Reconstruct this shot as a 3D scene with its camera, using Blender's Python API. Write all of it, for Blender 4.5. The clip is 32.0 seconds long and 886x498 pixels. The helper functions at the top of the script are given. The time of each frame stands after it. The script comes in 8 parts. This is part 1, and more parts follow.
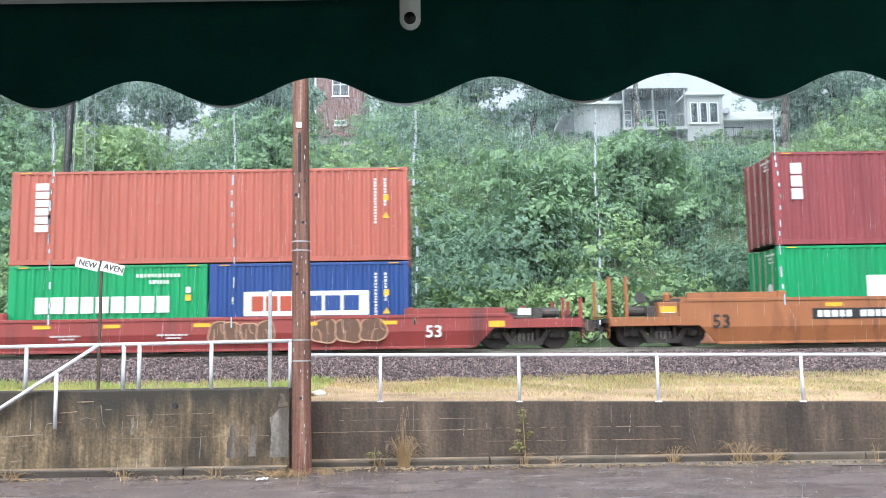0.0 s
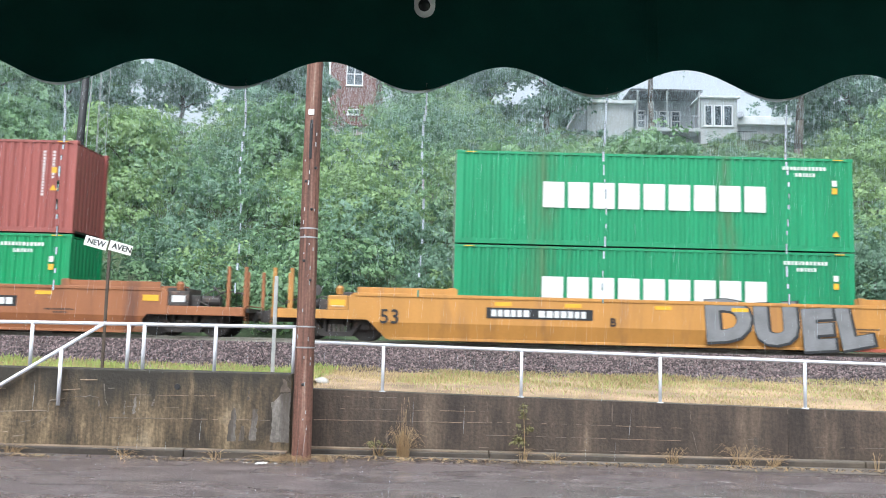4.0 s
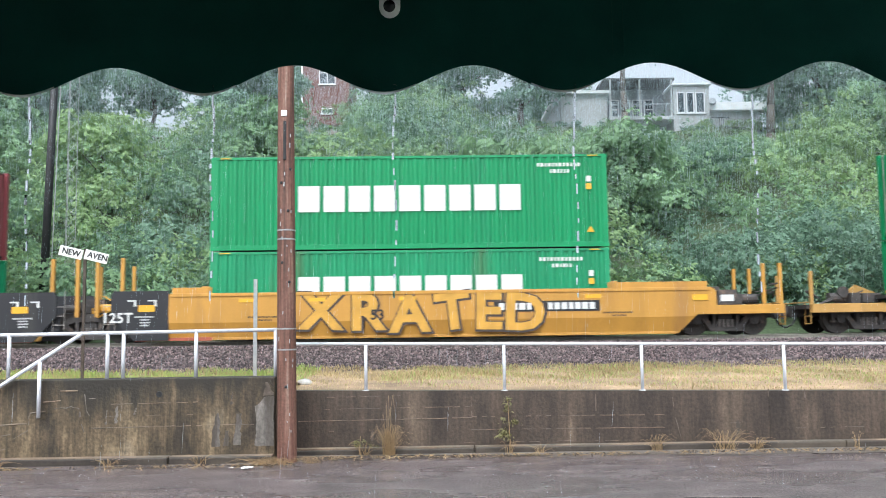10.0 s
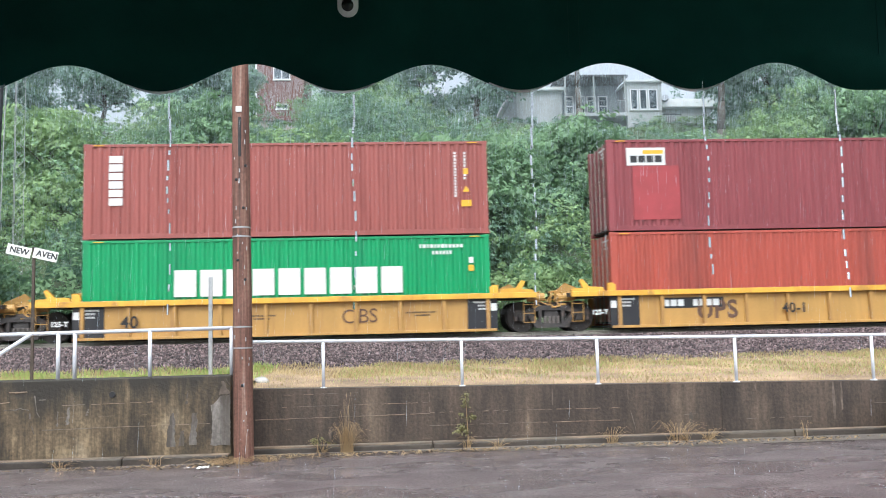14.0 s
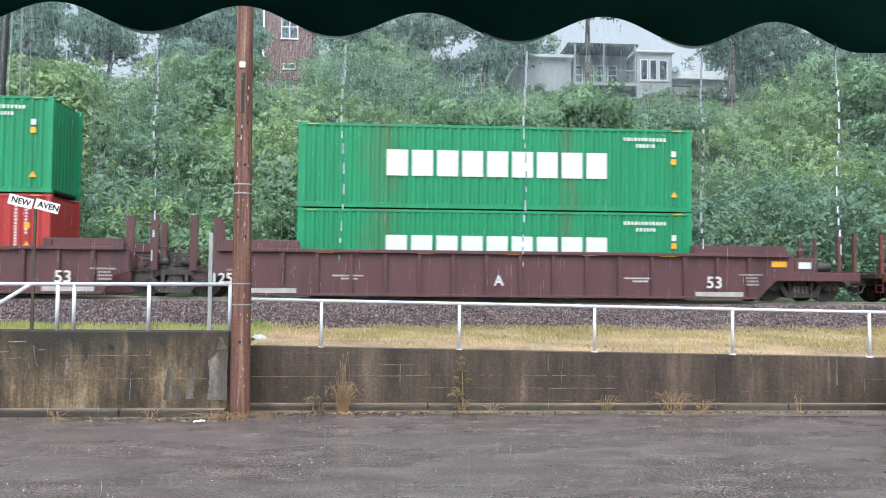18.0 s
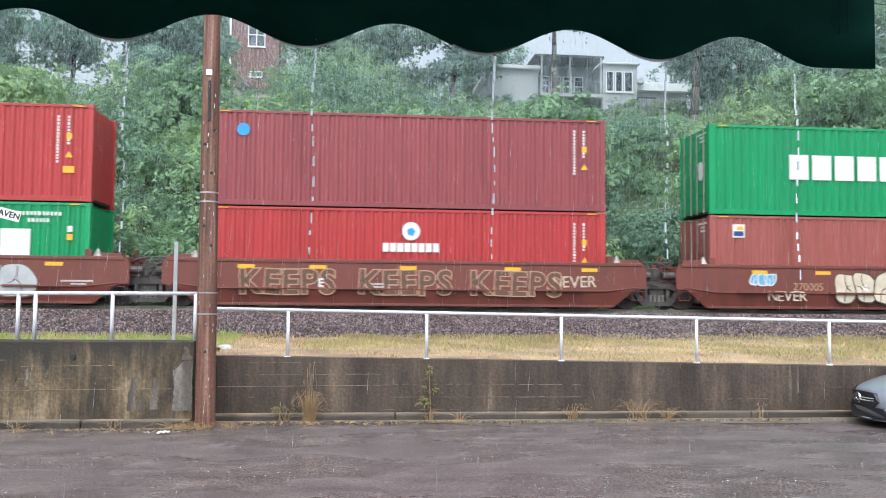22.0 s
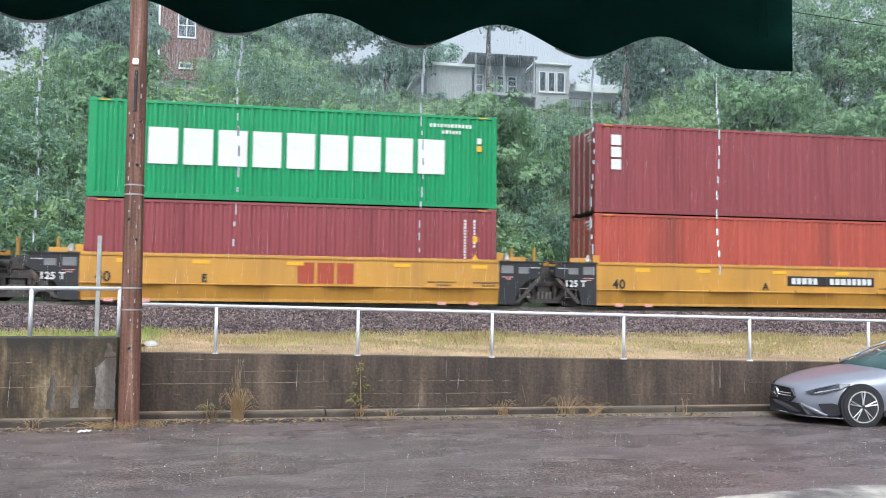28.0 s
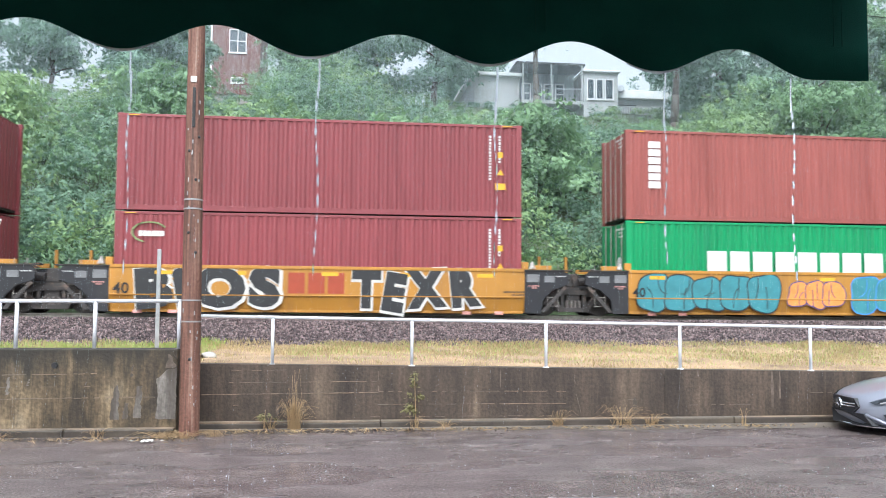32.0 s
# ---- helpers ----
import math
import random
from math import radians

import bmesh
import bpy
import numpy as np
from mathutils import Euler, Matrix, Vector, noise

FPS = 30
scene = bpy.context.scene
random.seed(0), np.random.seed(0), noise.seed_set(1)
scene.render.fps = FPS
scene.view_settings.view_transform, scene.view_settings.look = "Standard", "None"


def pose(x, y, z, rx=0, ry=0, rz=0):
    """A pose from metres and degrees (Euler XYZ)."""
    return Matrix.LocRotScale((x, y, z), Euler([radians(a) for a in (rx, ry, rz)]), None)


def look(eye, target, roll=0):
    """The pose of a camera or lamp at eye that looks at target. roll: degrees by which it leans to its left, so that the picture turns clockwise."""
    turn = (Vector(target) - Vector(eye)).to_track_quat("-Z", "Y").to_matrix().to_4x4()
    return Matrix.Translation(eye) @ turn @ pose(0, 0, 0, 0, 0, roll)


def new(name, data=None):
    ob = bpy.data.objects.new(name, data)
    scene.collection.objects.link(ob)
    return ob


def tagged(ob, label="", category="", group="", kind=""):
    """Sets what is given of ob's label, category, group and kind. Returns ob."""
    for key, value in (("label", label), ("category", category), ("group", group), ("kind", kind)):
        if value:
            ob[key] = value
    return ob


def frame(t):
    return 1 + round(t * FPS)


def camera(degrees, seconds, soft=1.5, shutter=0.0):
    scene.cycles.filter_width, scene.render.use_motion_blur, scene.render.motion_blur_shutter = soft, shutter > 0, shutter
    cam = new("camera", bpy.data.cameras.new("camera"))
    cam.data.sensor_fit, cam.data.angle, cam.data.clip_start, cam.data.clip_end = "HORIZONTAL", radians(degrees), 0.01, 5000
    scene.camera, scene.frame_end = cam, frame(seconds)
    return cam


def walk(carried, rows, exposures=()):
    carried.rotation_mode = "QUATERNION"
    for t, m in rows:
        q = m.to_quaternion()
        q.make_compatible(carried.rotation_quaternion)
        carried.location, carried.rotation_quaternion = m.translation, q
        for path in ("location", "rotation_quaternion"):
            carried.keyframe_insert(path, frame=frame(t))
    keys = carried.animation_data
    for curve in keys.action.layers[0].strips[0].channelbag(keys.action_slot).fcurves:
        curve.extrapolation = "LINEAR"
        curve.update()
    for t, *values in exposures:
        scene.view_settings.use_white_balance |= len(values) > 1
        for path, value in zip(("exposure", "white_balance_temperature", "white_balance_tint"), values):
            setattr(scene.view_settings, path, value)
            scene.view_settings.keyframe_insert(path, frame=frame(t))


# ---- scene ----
cam = camera(55.19, 32.0, soft=1.0, shutter=0.12)
PATH = [
    (0.0, pose(-0.028, 0.015, 2.021, 96.03, 0.82, -0.04)),
    (0.5, pose(-0.030, 0.004, 2.035, 96.07, 0.34, 0.12)),
    (1.0, pose(-0.056, 0.007, 2.032, 96.18, 0.27, 0.02)),
    (1.5, pose(-0.077, 0.002, 2.037, 96.13, -0.21, -0.01)),
    (2.0, pose(-0.080, -0.002, 2.050, 96.06, -0.86, 0.29)),
    (2.5, pose(-0.065, -0.006, 2.035, 95.97, -1.27, 0.60)),
    (3.0, pose(-0.041, -0.012, 2.032, 95.94, -1.60, 0.70)),
    (3.4, pose(-0.029, -0.004, 2.022, 95.76, -1.22, 1.86)),
    (3.5, pose(-0.027, 0.003, 2.020, 95.84, -1.82, 0.63)),
    (4.0, pose(-0.020, 0.018, 2.008, 95.57, -1.47, 0.26)),
    (4.5, pose(-0.010, 0.028, 1.998, 95.11, -0.66, -0.30)),
    (6.5, pose(-0.030, 0.036, 2.006, 95.02, 1.36, -0.72)),
    (7.0, pose(-0.033, 0.032, 2.008, 95.02, 1.34, -0.69)),
    (7.5, pose(-0.051, 0.031, 2.010, 95.04, 1.31, -0.68)),
    (8.0, pose(-0.055, 0.033, 2.017, 95.08, 1.23, -0.33)),
    (8.5, pose(-0.035, 0.025, 2.018, 95.19, 1.02, -0.12)),
    (9.0, pose(-0.036, 0.032, 2.020, 95.16, 0.80, -0.30)),
    (9.5, pose(-0.015, 0.023, 2.016, 95.13, 0.86, -0.39)),
    (10.0, pose(-0.004, 0.014, 2.020, 95.28, 0.78, -0.92)),
    (10.5, pose(-0.012, 0.008, 2.028, 95.46, 0.99, -1.38)),
    (11.0, pose(-0.006, 0.003, 2.039, 95.68, 1.22, -1.75)),
    (11.5, pose(0.004, -0.002, 2.021, 95.54, 1.42, -2.47)),
    (12.0, pose(0.020, -0.010, 2.028, 95.24, 1.62, -3.67)),
    (12.5, pose(0.016, -0.007, 2.023, 94.95, 1.77, -4.31)),
    (13.0, pose(0.001, -0.003, 2.021, 94.96, 1.93, -4.27)),
    (13.5, pose(-0.019, -0.000, 2.016, 94.94, 1.63, -4.01)),
    (14.0, pose(-0.013, -0.005, 2.026, 94.95, 1.35, -3.81)),
    (14.5, pose(-0.019, -0.006, 2.028, 94.90, 1.02, -3.77)),
    (16.5, pose(-0.027, 0.018, 1.978, 94.52, 0.12, -2.15)),
    (16.7, pose(-0.015, 0.017, 1.982, 94.33, 0.11, -2.32)),
    (17.0, pose(-0.009, 0.022, 1.981, 93.73, 0.11, -1.93)),
    (17.5, pose(0.024, 0.032, 1.974, 92.92, -0.05, -2.31)),
    (18.0, pose(0.038, 0.016, 1.983, 92.67, -0.50, -3.69)),
    (18.4, pose(0.023, 0.009, 1.986, 92.64, -0.74, -4.27)),
    (18.5, pose(0.016, 0.005, 1.985, 92.62, -0.92, -4.67)),
    (19.0, pose(0.011, 0.001, 1.989, 92.83, -1.14, -4.86)),
    (19.5, pose(0.012, -0.004, 1.993, 92.93, -1.30, -4.93)),
    (20.0, pose(0.013, -0.008, 1.997, 93.19, -1.35, -5.06)),
    (20.5, pose(0.016, -0.000, 1.990, 93.29, -1.34, -5.39)),
    (21.0, pose(0.030, -0.002, 1.980, 93.33, -0.96, -5.66)),
    (21.5, pose(0.035, -0.007, 1.982, 93.35, -0.62, -5.84)),
    (22.0, pose(0.031, -0.006, 1.980, 93.32, -0.49, -5.90)),
    (22.1, pose(0.027, -0.005, 1.979, 93.30, -0.46, -6.11)),
    (22.5, pose(0.033, -0.006, 1.971, 93.30, -0.31, -6.08)),
    (23.0, pose(0.030, -0.013, 1.979, 93.33, -0.14, -6.25)),
    (23.5, pose(0.034, -0.009, 1.979, 93.38, -0.08, -6.34)),
    (24.0, pose(0.044, -0.012, 1.972, 93.33, -0.00, -6.54)),
    (24.5, pose(0.055, -0.032, 1.976, 93.32, -0.00, -7.17)),
    (25.0, pose(0.066, -0.023, 1.966, 93.29, -0.31, -7.81)),
    (25.5, pose(0.061, -0.008, 1.969, 93.30, -0.48, -8.75)),
    (26.0, pose(0.069, -0.011, 1.973, 93.28, -0.55, -9.37)),
    (26.5, pose(0.059, -0.008, 1.973, 93.23, -0.77, -9.69)),
    (28.5, pose(0.049, 0.004, 1.967, 93.18, -0.61, -10.56)),
    (29.0, pose(0.052, 0.006, 1.974, 93.20, -0.37, -10.38)),
    (29.5, pose(0.048, 0.002, 1.974, 93.21, -0.17, -10.08)),
    (30.0, pose(0.026, -0.006, 1.985, 93.11, 0.02, -9.36)),
    (30.5, pose(0.010, -0.030, 1.977, 93.16, 0.25, -8.78)),
    (31.0, pose(-0.016, -0.012, 1.987, 93.24, 0.21, -8.32)),
    (31.5, pose(-0.053, -0.015, 1.997, 93.40, -0.09, -7.73)),
    (32.0, pose(-0.040, -0.017, 1.987, 93.77, -0.38, -7.18)),
]
walk(cam, PATH, exposures=((0.0, 1.17, 5870, 5), (1.2, 1.28, 5870, 5), (3.0, 1.20, 5870, 5), (4.0, 1.00, 5870, 5), (7.0, 0.95, 5870, 5), (9.0, 0.93, 5870, 5), (12.0, 0.84, 5870, 5), (14.0, 0.92, 5870, 5), (17.0, 0.86, 5870, 5), (18.0, 0.80, 5870, 5), (20.0, 0.86, 5870, 5), (23.0, 0.84, 5870, 5), (25.0, 0.72, 5870, 5), (26.0, 0.72, 5870, 5), (30.0, 0.76, 5870, 5), (32.0, 1.10, 5870, 5)))

# ---- world and light: a rainy overcast day ----
world = bpy.data.worlds.new("rain_sky")
scene.world = world
world.use_nodes = True
wn, wl = world.node_tree.nodes, world.node_tree.links
sky = wn.new("ShaderNodeTexSky")
sky.sky_type = "NISHITA"
sky.sun_disc = False
sky.sun_elevation = radians(52)
sky.sun_rotation = radians(200)
sky.air_density, sky.dust_density, sky.ozone_density = 1.0, 6.0, 1.0
grey = wn.new("ShaderNodeHueSaturation")
grey.inputs["Saturation"].default_value = 0.25
wl.new(sky.outputs[0], grey.inputs["Color"])
wl.new(grey.outputs[0], wn["Background"].inputs["Color"])
wn["Background"].inputs["Strength"].default_value = 0.15
sun_data = bpy.data.lights.new("sun", "SUN")
sun_data.energy, sun_data.angle, sun_data.color = 0.9, radians(50), (1.0, 0.99, 0.97)
sun = new("sun", sun_data)
sun.matrix_world = look((10, -25, 40), (0, 0, 0))


# ---- materials ----
def material(name, base, rough=0.6, metal=0.0, scale=3.0, vary=0.25, bump=0.0, fine=40.0, dirt=None, dirt_at=0.6,
             streak=False, rand=0.0, coat=0.0, spec=0.5):
    """A surface whose colour wanders at two scales, with stains of another colour and a fine relief."""
    m = bpy.data.materials.new(name)
    m.use_nodes = True
    n, l = m.node_tree.nodes, m.node_tree.links
    b = n["Principled BSDF"]
    b.inputs["Roughness"].default_value = rough
    b.inputs["Metallic"].default_value = metal
    b.inputs["Coat Weight"].default_value = coat
    b.inputs["Specular IOR Level"].default_value = spec
    tc = n.new("ShaderNodeTexCoord")
    mp = n.new("ShaderNodeMapping")
    l.new(tc.outputs["Object"], mp.inputs["Vector"])
    if streak:
        mp.inputs["Scale"].default_value = (1.0, 1.0, 0.12)
    big = n.new("ShaderNodeTexNoise")
    big.inputs["Scale"].default_value, big.inputs["Detail"].default_value = scale, 6
    l.new(mp.outputs[0], big.inputs["Vector"])
    small = n.new("ShaderNodeTexNoise")
    small.inputs["Scale"].default_value, small.inputs["Detail"].default_value = fine, 4
    l.new(tc.outputs["Object"], small.inputs["Vector"])
    ramp = n.new("ShaderNodeMapRange")
    ramp.inputs["From Min"].default_value, ramp.inputs["From Max"].default_value = 0.3, 0.7
    ramp.inputs["To Min"].default_value, ramp.inputs["To Max"].default_value = 1 - vary, 1 + vary
    l.new(big.outputs["Fac"], ramp.inputs["Value"])
    ramp2 = n.new("ShaderNodeMapRange")
    ramp2.inputs["From Min"].default_value, ramp2.inputs["From Max"].default_value = 0.3, 0.7
    ramp2.inputs["To Min"].default_value, ramp2.inputs["To Max"].default_value = 1 - vary * 0.5, 1 + vary * 0.5
    l.new(small.outputs["Fac"], ramp2.inputs["Value"])
    mul = n.new("ShaderNodeMath")
    mul.operation = "MULTIPLY"
    l.new(ramp.outputs[0], mul.inputs[0])
    l.new(ramp2.outputs[0], mul.inputs[1])
    fac = mul.outputs[0]
    if rand:
        info = n.new("ShaderNodeObjectInfo")
        rr = n.new("ShaderNodeMapRange")
        rr.inputs["To Min"].default_value, rr.inputs["To Max"].default_value = 1 - rand, 1 + rand
        l.new(info.outputs["Random"], rr.inputs["Value"])
        mul2 = n.new("ShaderNodeMath")
        mul2.operation = "MULTIPLY"
        l.new(fac, mul2.inputs[0])
        l.new(rr.outputs[0], mul2.inputs[1])
        fac = mul2.outputs[0]
    col = n.new("ShaderNodeMix")
    col.data_type, col.blend_type = "RGBA", "MULTIPLY"
    col.inputs["Factor"].default_value = 1
    col.inputs["A"].default_value = (*base, 1)
    l.new(fac, col.inputs["B"])
    out = col.outputs["Result"]
    if dirt:
        st = n.new("ShaderNodeTexNoise")
        st.inputs["Scale"].default_value, st.inputs["Detail"].default_value = scale * 0.6, 8
        st.inputs["Roughness"].default_value = 0.65
        off = n.new("ShaderNodeVectorMath")
        off.operation = "ADD"
        off.inputs[1].default_value = (7.3, 2.1, 4.4)
        l.new(mp.outputs[0], off.inputs[0])
        l.new(off.outputs[0], st.inputs["Vector"])
        sr = n.new("ShaderNodeMapRange")
        sr.inputs["From Min"].default_value, sr.inputs["From Max"].default_value = dirt_at - 0.06, dirt_at + 0.1
        l.new(st.outputs["Fac"], sr.inputs["Value"])
        dm = n.new("ShaderNodeMix")
        dm.data_type = "RGBA"
        l.new(sr.outputs[0], dm.inputs["Factor"])
        l.new(out, dm.inputs["A"])
        dm.inputs["B"].default_value = (*dirt, 1)
        out = dm.outputs["Result"]
    l.new(out, b.inputs["Base Color"])
    if bump:
        bp = n.new("ShaderNodeBump")
        bp.inputs["Strength"].default_value, bp.inputs["Distance"].default_value = bump, 0.02
        l.new(small.outputs["Fac"], bp.inputs["Height"])
        l.new(bp.outputs[0], b.inputs["Normal"])
    return m


def leaf_material(name, base, dark, rough=0.62, through_share=0.40):
    """Wet leaves: colour varies leaf by leaf, light passes through a little."""
    m = bpy.data.materials.new(name)
    m.use_nodes = True
    n, l = m.node_tree.nodes, m.node_tree.links
    b = n["Principled BSDF"]
    b.inputs["Roughness"].default_value = rough
    b.inputs["Specular IOR Level"].default_value = 0.22
    geo = n.new("ShaderNodeNewGeometry")
    tc = n.new("ShaderNodeTexCoord")
    big = n.new("ShaderNodeTexNoise")
    big.inputs["Scale"].default_value, big.inputs["Detail"].default_value = 0.35, 3
    l.new(tc.outputs["Object"], big.inputs["Vector"])
    add = n.new("ShaderNodeMath")
    add.operation = "MULTIPLY_ADD"
    add.inputs[1].default_value = 0.5
    l.new(geo.outputs["Random Per Island"], add.inputs[0])
    mr = n.new("ShaderNodeMapRange")
    mr.inputs["From Min"].default_value, mr.inputs["From Max"].default_value = 0.3, 0.7
    mr.inputs["To Min"].default_value, mr.inputs["To Max"].default_value = 0.0, 0.5
    l.new(big.outputs["Fac"], mr.inputs["Value"])
    l.new(mr.outputs[0], add.inputs[2])
    mix = n.new("ShaderNodeMix")
    mix.data_type = "RGBA"
    l.new(add.outputs[0], mix.inputs["Factor"])
    mix.inputs["A"].default_value, mix.inputs["B"].default_value = (*dark, 1), (*base, 1)
    l.new(mix.outputs["Result"], b.inputs["Base Color"])
    tr = n.new("ShaderNodeBsdfTranslucent")
    l.new(mix.outputs["Result"], tr.inputs["Color"])
    ms = n.new("ShaderNodeMixShader")
    ms.inputs[0].default_value = through_share
    l.new(b.outputs[0], ms.inputs[1])
    l.new(tr.outputs[0], ms.inputs[2])
    l.new(ms.outputs[0], n["Material Output"].inputs["Surface"])
    return m


def ramp_material(name, stops, scale, stretch, rough, fine, bump, detail=8, rough2=None, rough_scale=0.5, streaks=0.0, amount=0.45, algae=None):
    """A surface coloured by a ramp over stretched noise, with a fine grain and, if asked, wet patches."""
    m = bpy.data.materials.new(name)
    m.use_nodes = True
    n, l = m.node_tree.nodes, m.node_tree.links
    b = n["Principled BSDF"]
    b.inputs["Roughness"].default_value = rough
    tc = n.new("ShaderNodeTexCoord")
    mp = n.new("ShaderNodeMapping")
    mp.inputs["Scale"].default_value = stretch
    l.new(tc.outputs["Object"], mp.inputs["Vector"])
    big = n.new("ShaderNodeTexNoise")
    big.inputs["Scale"].default_value, big.inputs["Detail"].default_value, big.inputs["Roughness"].default_value = scale, detail, 0.62
    l.new(mp.outputs[0], big.inputs["Vector"])
    ramp = n.new("ShaderNodeValToRGB")
    e = ramp.color_ramp.elements
    e[0].position, e[0].color = stops[0][0], (*stops[0][1], 1)
    e[1].position, e[1].color = stops[-1][0], (*stops[-1][1], 1)
    for p, c in stops[1:-1]:
        e.new(p).color = (*c, 1)
    l.new(big.outputs["Fac"], ramp.inputs[0])
    grain = n.new("ShaderNodeTexNoise")
    grain.inputs["Scale"].default_value, grain.inputs["Detail"].default_value = fine, 5
    l.new(tc.outputs["Object"], grain.inputs["Vector"])
    mr = n.new("ShaderNodeMapRange")
    mr.inputs["From Min"].default_value, mr.inputs["From Max"].default_value = 0.3, 0.7
    mr.inputs["To Min"].default_value, mr.inputs["To Max"].default_value = 1 - amount, 1 + amount
    l.new(grain.outputs["Fac"], mr.inputs["Value"])
    mix = n.new("ShaderNodeMix")
    mix.data_type, mix.blend_type = "RGBA", "MULTIPLY"
    mix.inputs["Factor"].default_value = 1
    l.new(ramp.outputs[0], mix.inputs["A"])
    l.new(mr.outputs[0], mix.inputs["B"])
    out = mix.outputs["Result"]
    if streaks:
        # narrow run-off lines and blotches of rain grime
        for sc, st in ((16, (1, 1, 0.045)), (3.2, (1, 1, 0.5))):
            mp2 = n.new("ShaderNodeMapping")
            mp2.inputs["Scale"].default_value = st
            l.new(tc.outputs["Object"], mp2.inputs["Vector"])
            sn = n.new("ShaderNodeTexNoise")
            sn.inputs["Scale"].default_value, sn.inputs["Detail"].default_value, sn.inputs["Roughness"].default_value = sc, 7, 0.68
            l.new(mp2.outputs[0], sn.inputs["Vector"])
            sm = n.new("ShaderNodeMapRange")
            sm.inputs["From Min"].default_value, sm.inputs["From Max"].default_value = 0.34, 0.66
            sm.inputs["To Min"].default_value, sm.inputs["To Max"].default_value = 1 - streaks, 1 + streaks
            l.new(sn.outputs["Fac"], sm.inputs["Value"])
            mx2 = n.new("ShaderNodeMix")
            mx2.data_type, mx2.blend_type = "RGBA", "MULTIPLY"
            mx2.inputs["Factor"].default_value = 1
            l.new(out, mx2.inputs["A"])
            l.new(sm.outputs[0], mx2.inputs["B"])
            out = mx2.outputs["Result"]
    if algae:
        # black algae that has run down from the coping to an uneven line
        sep = n.new("ShaderNodeSeparateXYZ")
        l.new(tc.outputs["Object"], sep.inputs[0])
        tide = n.new("ShaderNodeTexNoise")
        tide.inputs["Scale"].default_value, tide.inputs["Detail"].default_value, tide.inputs["Roughness"].default_value = 1.6, 7, 0.7
        mp3 = n.new("ShaderNodeMapping")
        mp3.inputs["Scale"].default_value = (1, 1, 0.2)
        l.new(tc.outputs["Object"], mp3.inputs["Vector"])
        l.new(mp3.outputs[0], tide.inputs["Vector"])
        line = n.new("ShaderNodeMath")
        line.operation = "MULTIPLY_ADD"
        line.inputs[1].default_value = 2.4
        l.new(tide.outputs["Fac"], line.inputs[0])
        l.new(sep.outputs["Z"], line.inputs[2])
        al = n.new("ShaderNodeMapRange")
        al.inputs["From Min"].default_value, al.inputs["From Max"].default_value = 1.2 + algae - 0.25, 1.2 + algae + 0.25
        l.new(line.outputs[0], al.inputs["Value"])
        am = n.new("ShaderNodeMix")
        am.data_type = "RGBA"
        l.new(al.outputs[0], am.inputs["Factor"])
        l.new(out, am.inputs["A"])
        am.inputs["B"].default_value = (0.026, 0.021, 0.015, 1)
        out = am.outputs["Result"]
    l.new(out, b.inputs["Base Color"])
    bp = n.new("ShaderNodeBump")
    bp.inputs["Strength"].default_value, bp.inputs["Distance"].default_value = bump, 0.02
    l.new(grain.outputs["Fac"], bp.inputs["Height"])
    l.new(bp.outputs[0], b.inputs["Normal"])
    if rough2 is not None:
        wet = n.new("ShaderNodeTexNoise")
        wet.inputs["Scale"].default_value, wet.inputs["Detail"].default_value = rough_scale, 6
        l.new(mp.outputs[0], wet.inputs["Vector"])
        wr = n.new("ShaderNodeMapRange")
        wr.inputs["From Min"].default_value, wr.inputs["From Max"].default_value = 0.4, 0.6
        wr.inputs["To Min"].default_value, wr.inputs["To Max"].default_value = rough, rough2
        l.new(wet.outputs["Fac"], wr.inputs["Value"])
        l.new(wr.outputs[0], b.inputs["Roughness"])
    return m


M = {}
M["asphalt"] = ramp_material("wet_asphalt", ((0.30, (0.078, 0.060, 0.058)), (0.5, (0.128, 0.101, 0.098)), (0.70, (0.20, 0.163, 0.156))), 2.2, (0.6, 1.2, 1), 0.19, 32, 1.0, rough2=0.36, rough_scale=0.7, amount=0.8)
M["concrete"] = ramp_material("stained_concrete", ((0.30, (0.018, 0.013, 0.010)), (0.45, (0.046, 0.032, 0.024)), (0.58, (0.080, 0.056, 0.040)), (0.74, (0.175, 0.127, 0.085))), 1.5, (1, 1, 0.16), 0.6, 20, 0.5, streaks=0.24, amount=0.3)
M["concrete_dark"] = ramp_material("blackened_concrete", ((0.31, (0.014, 0.011, 0.008)), (0.41, (0.036, 0.026, 0.017)), (0.48, (0.085, 0.060, 0.034)), (0.57, (0.16, 0.115, 0.066)), (0.70, (0.27, 0.215, 0.15))), 0.9, (1, 1, 0.42), 0.6, 20, 0.5, streaks=0.45, amount=0.35, algae=1.02)
M["concrete_light"] = material("pale_concrete", (0.42, 0.40, 0.37), 0.7, scale=2.0, vary=0.25, bump=0.3, fine=30, dirt=(0.2, 0.17, 0.14), dirt_at=0.56)
M["mortar_grey"] = material("grey_mortar", (0.165, 0.146, 0.13), 0.7, scale=4.5, vary=0.6, bump=0.4, fine=18, dirt=(0.07, 0.056, 0.045), dirt_at=0.47, streak=True)
M["dribble"] = material("lime_dribble", (0.115, 0.088, 0.068), 0.65, scale=5, vary=0.35, bump=0.2, fine=30)
M["kerb_dark"] = material("dark_kerb_concrete", (0.045, 0.034, 0.026), 0.6, scale=2.0, vary=0.35, bump=0.3, fine=24, dirt=(0.09, 0.07, 0.05), dirt_at=0.58)
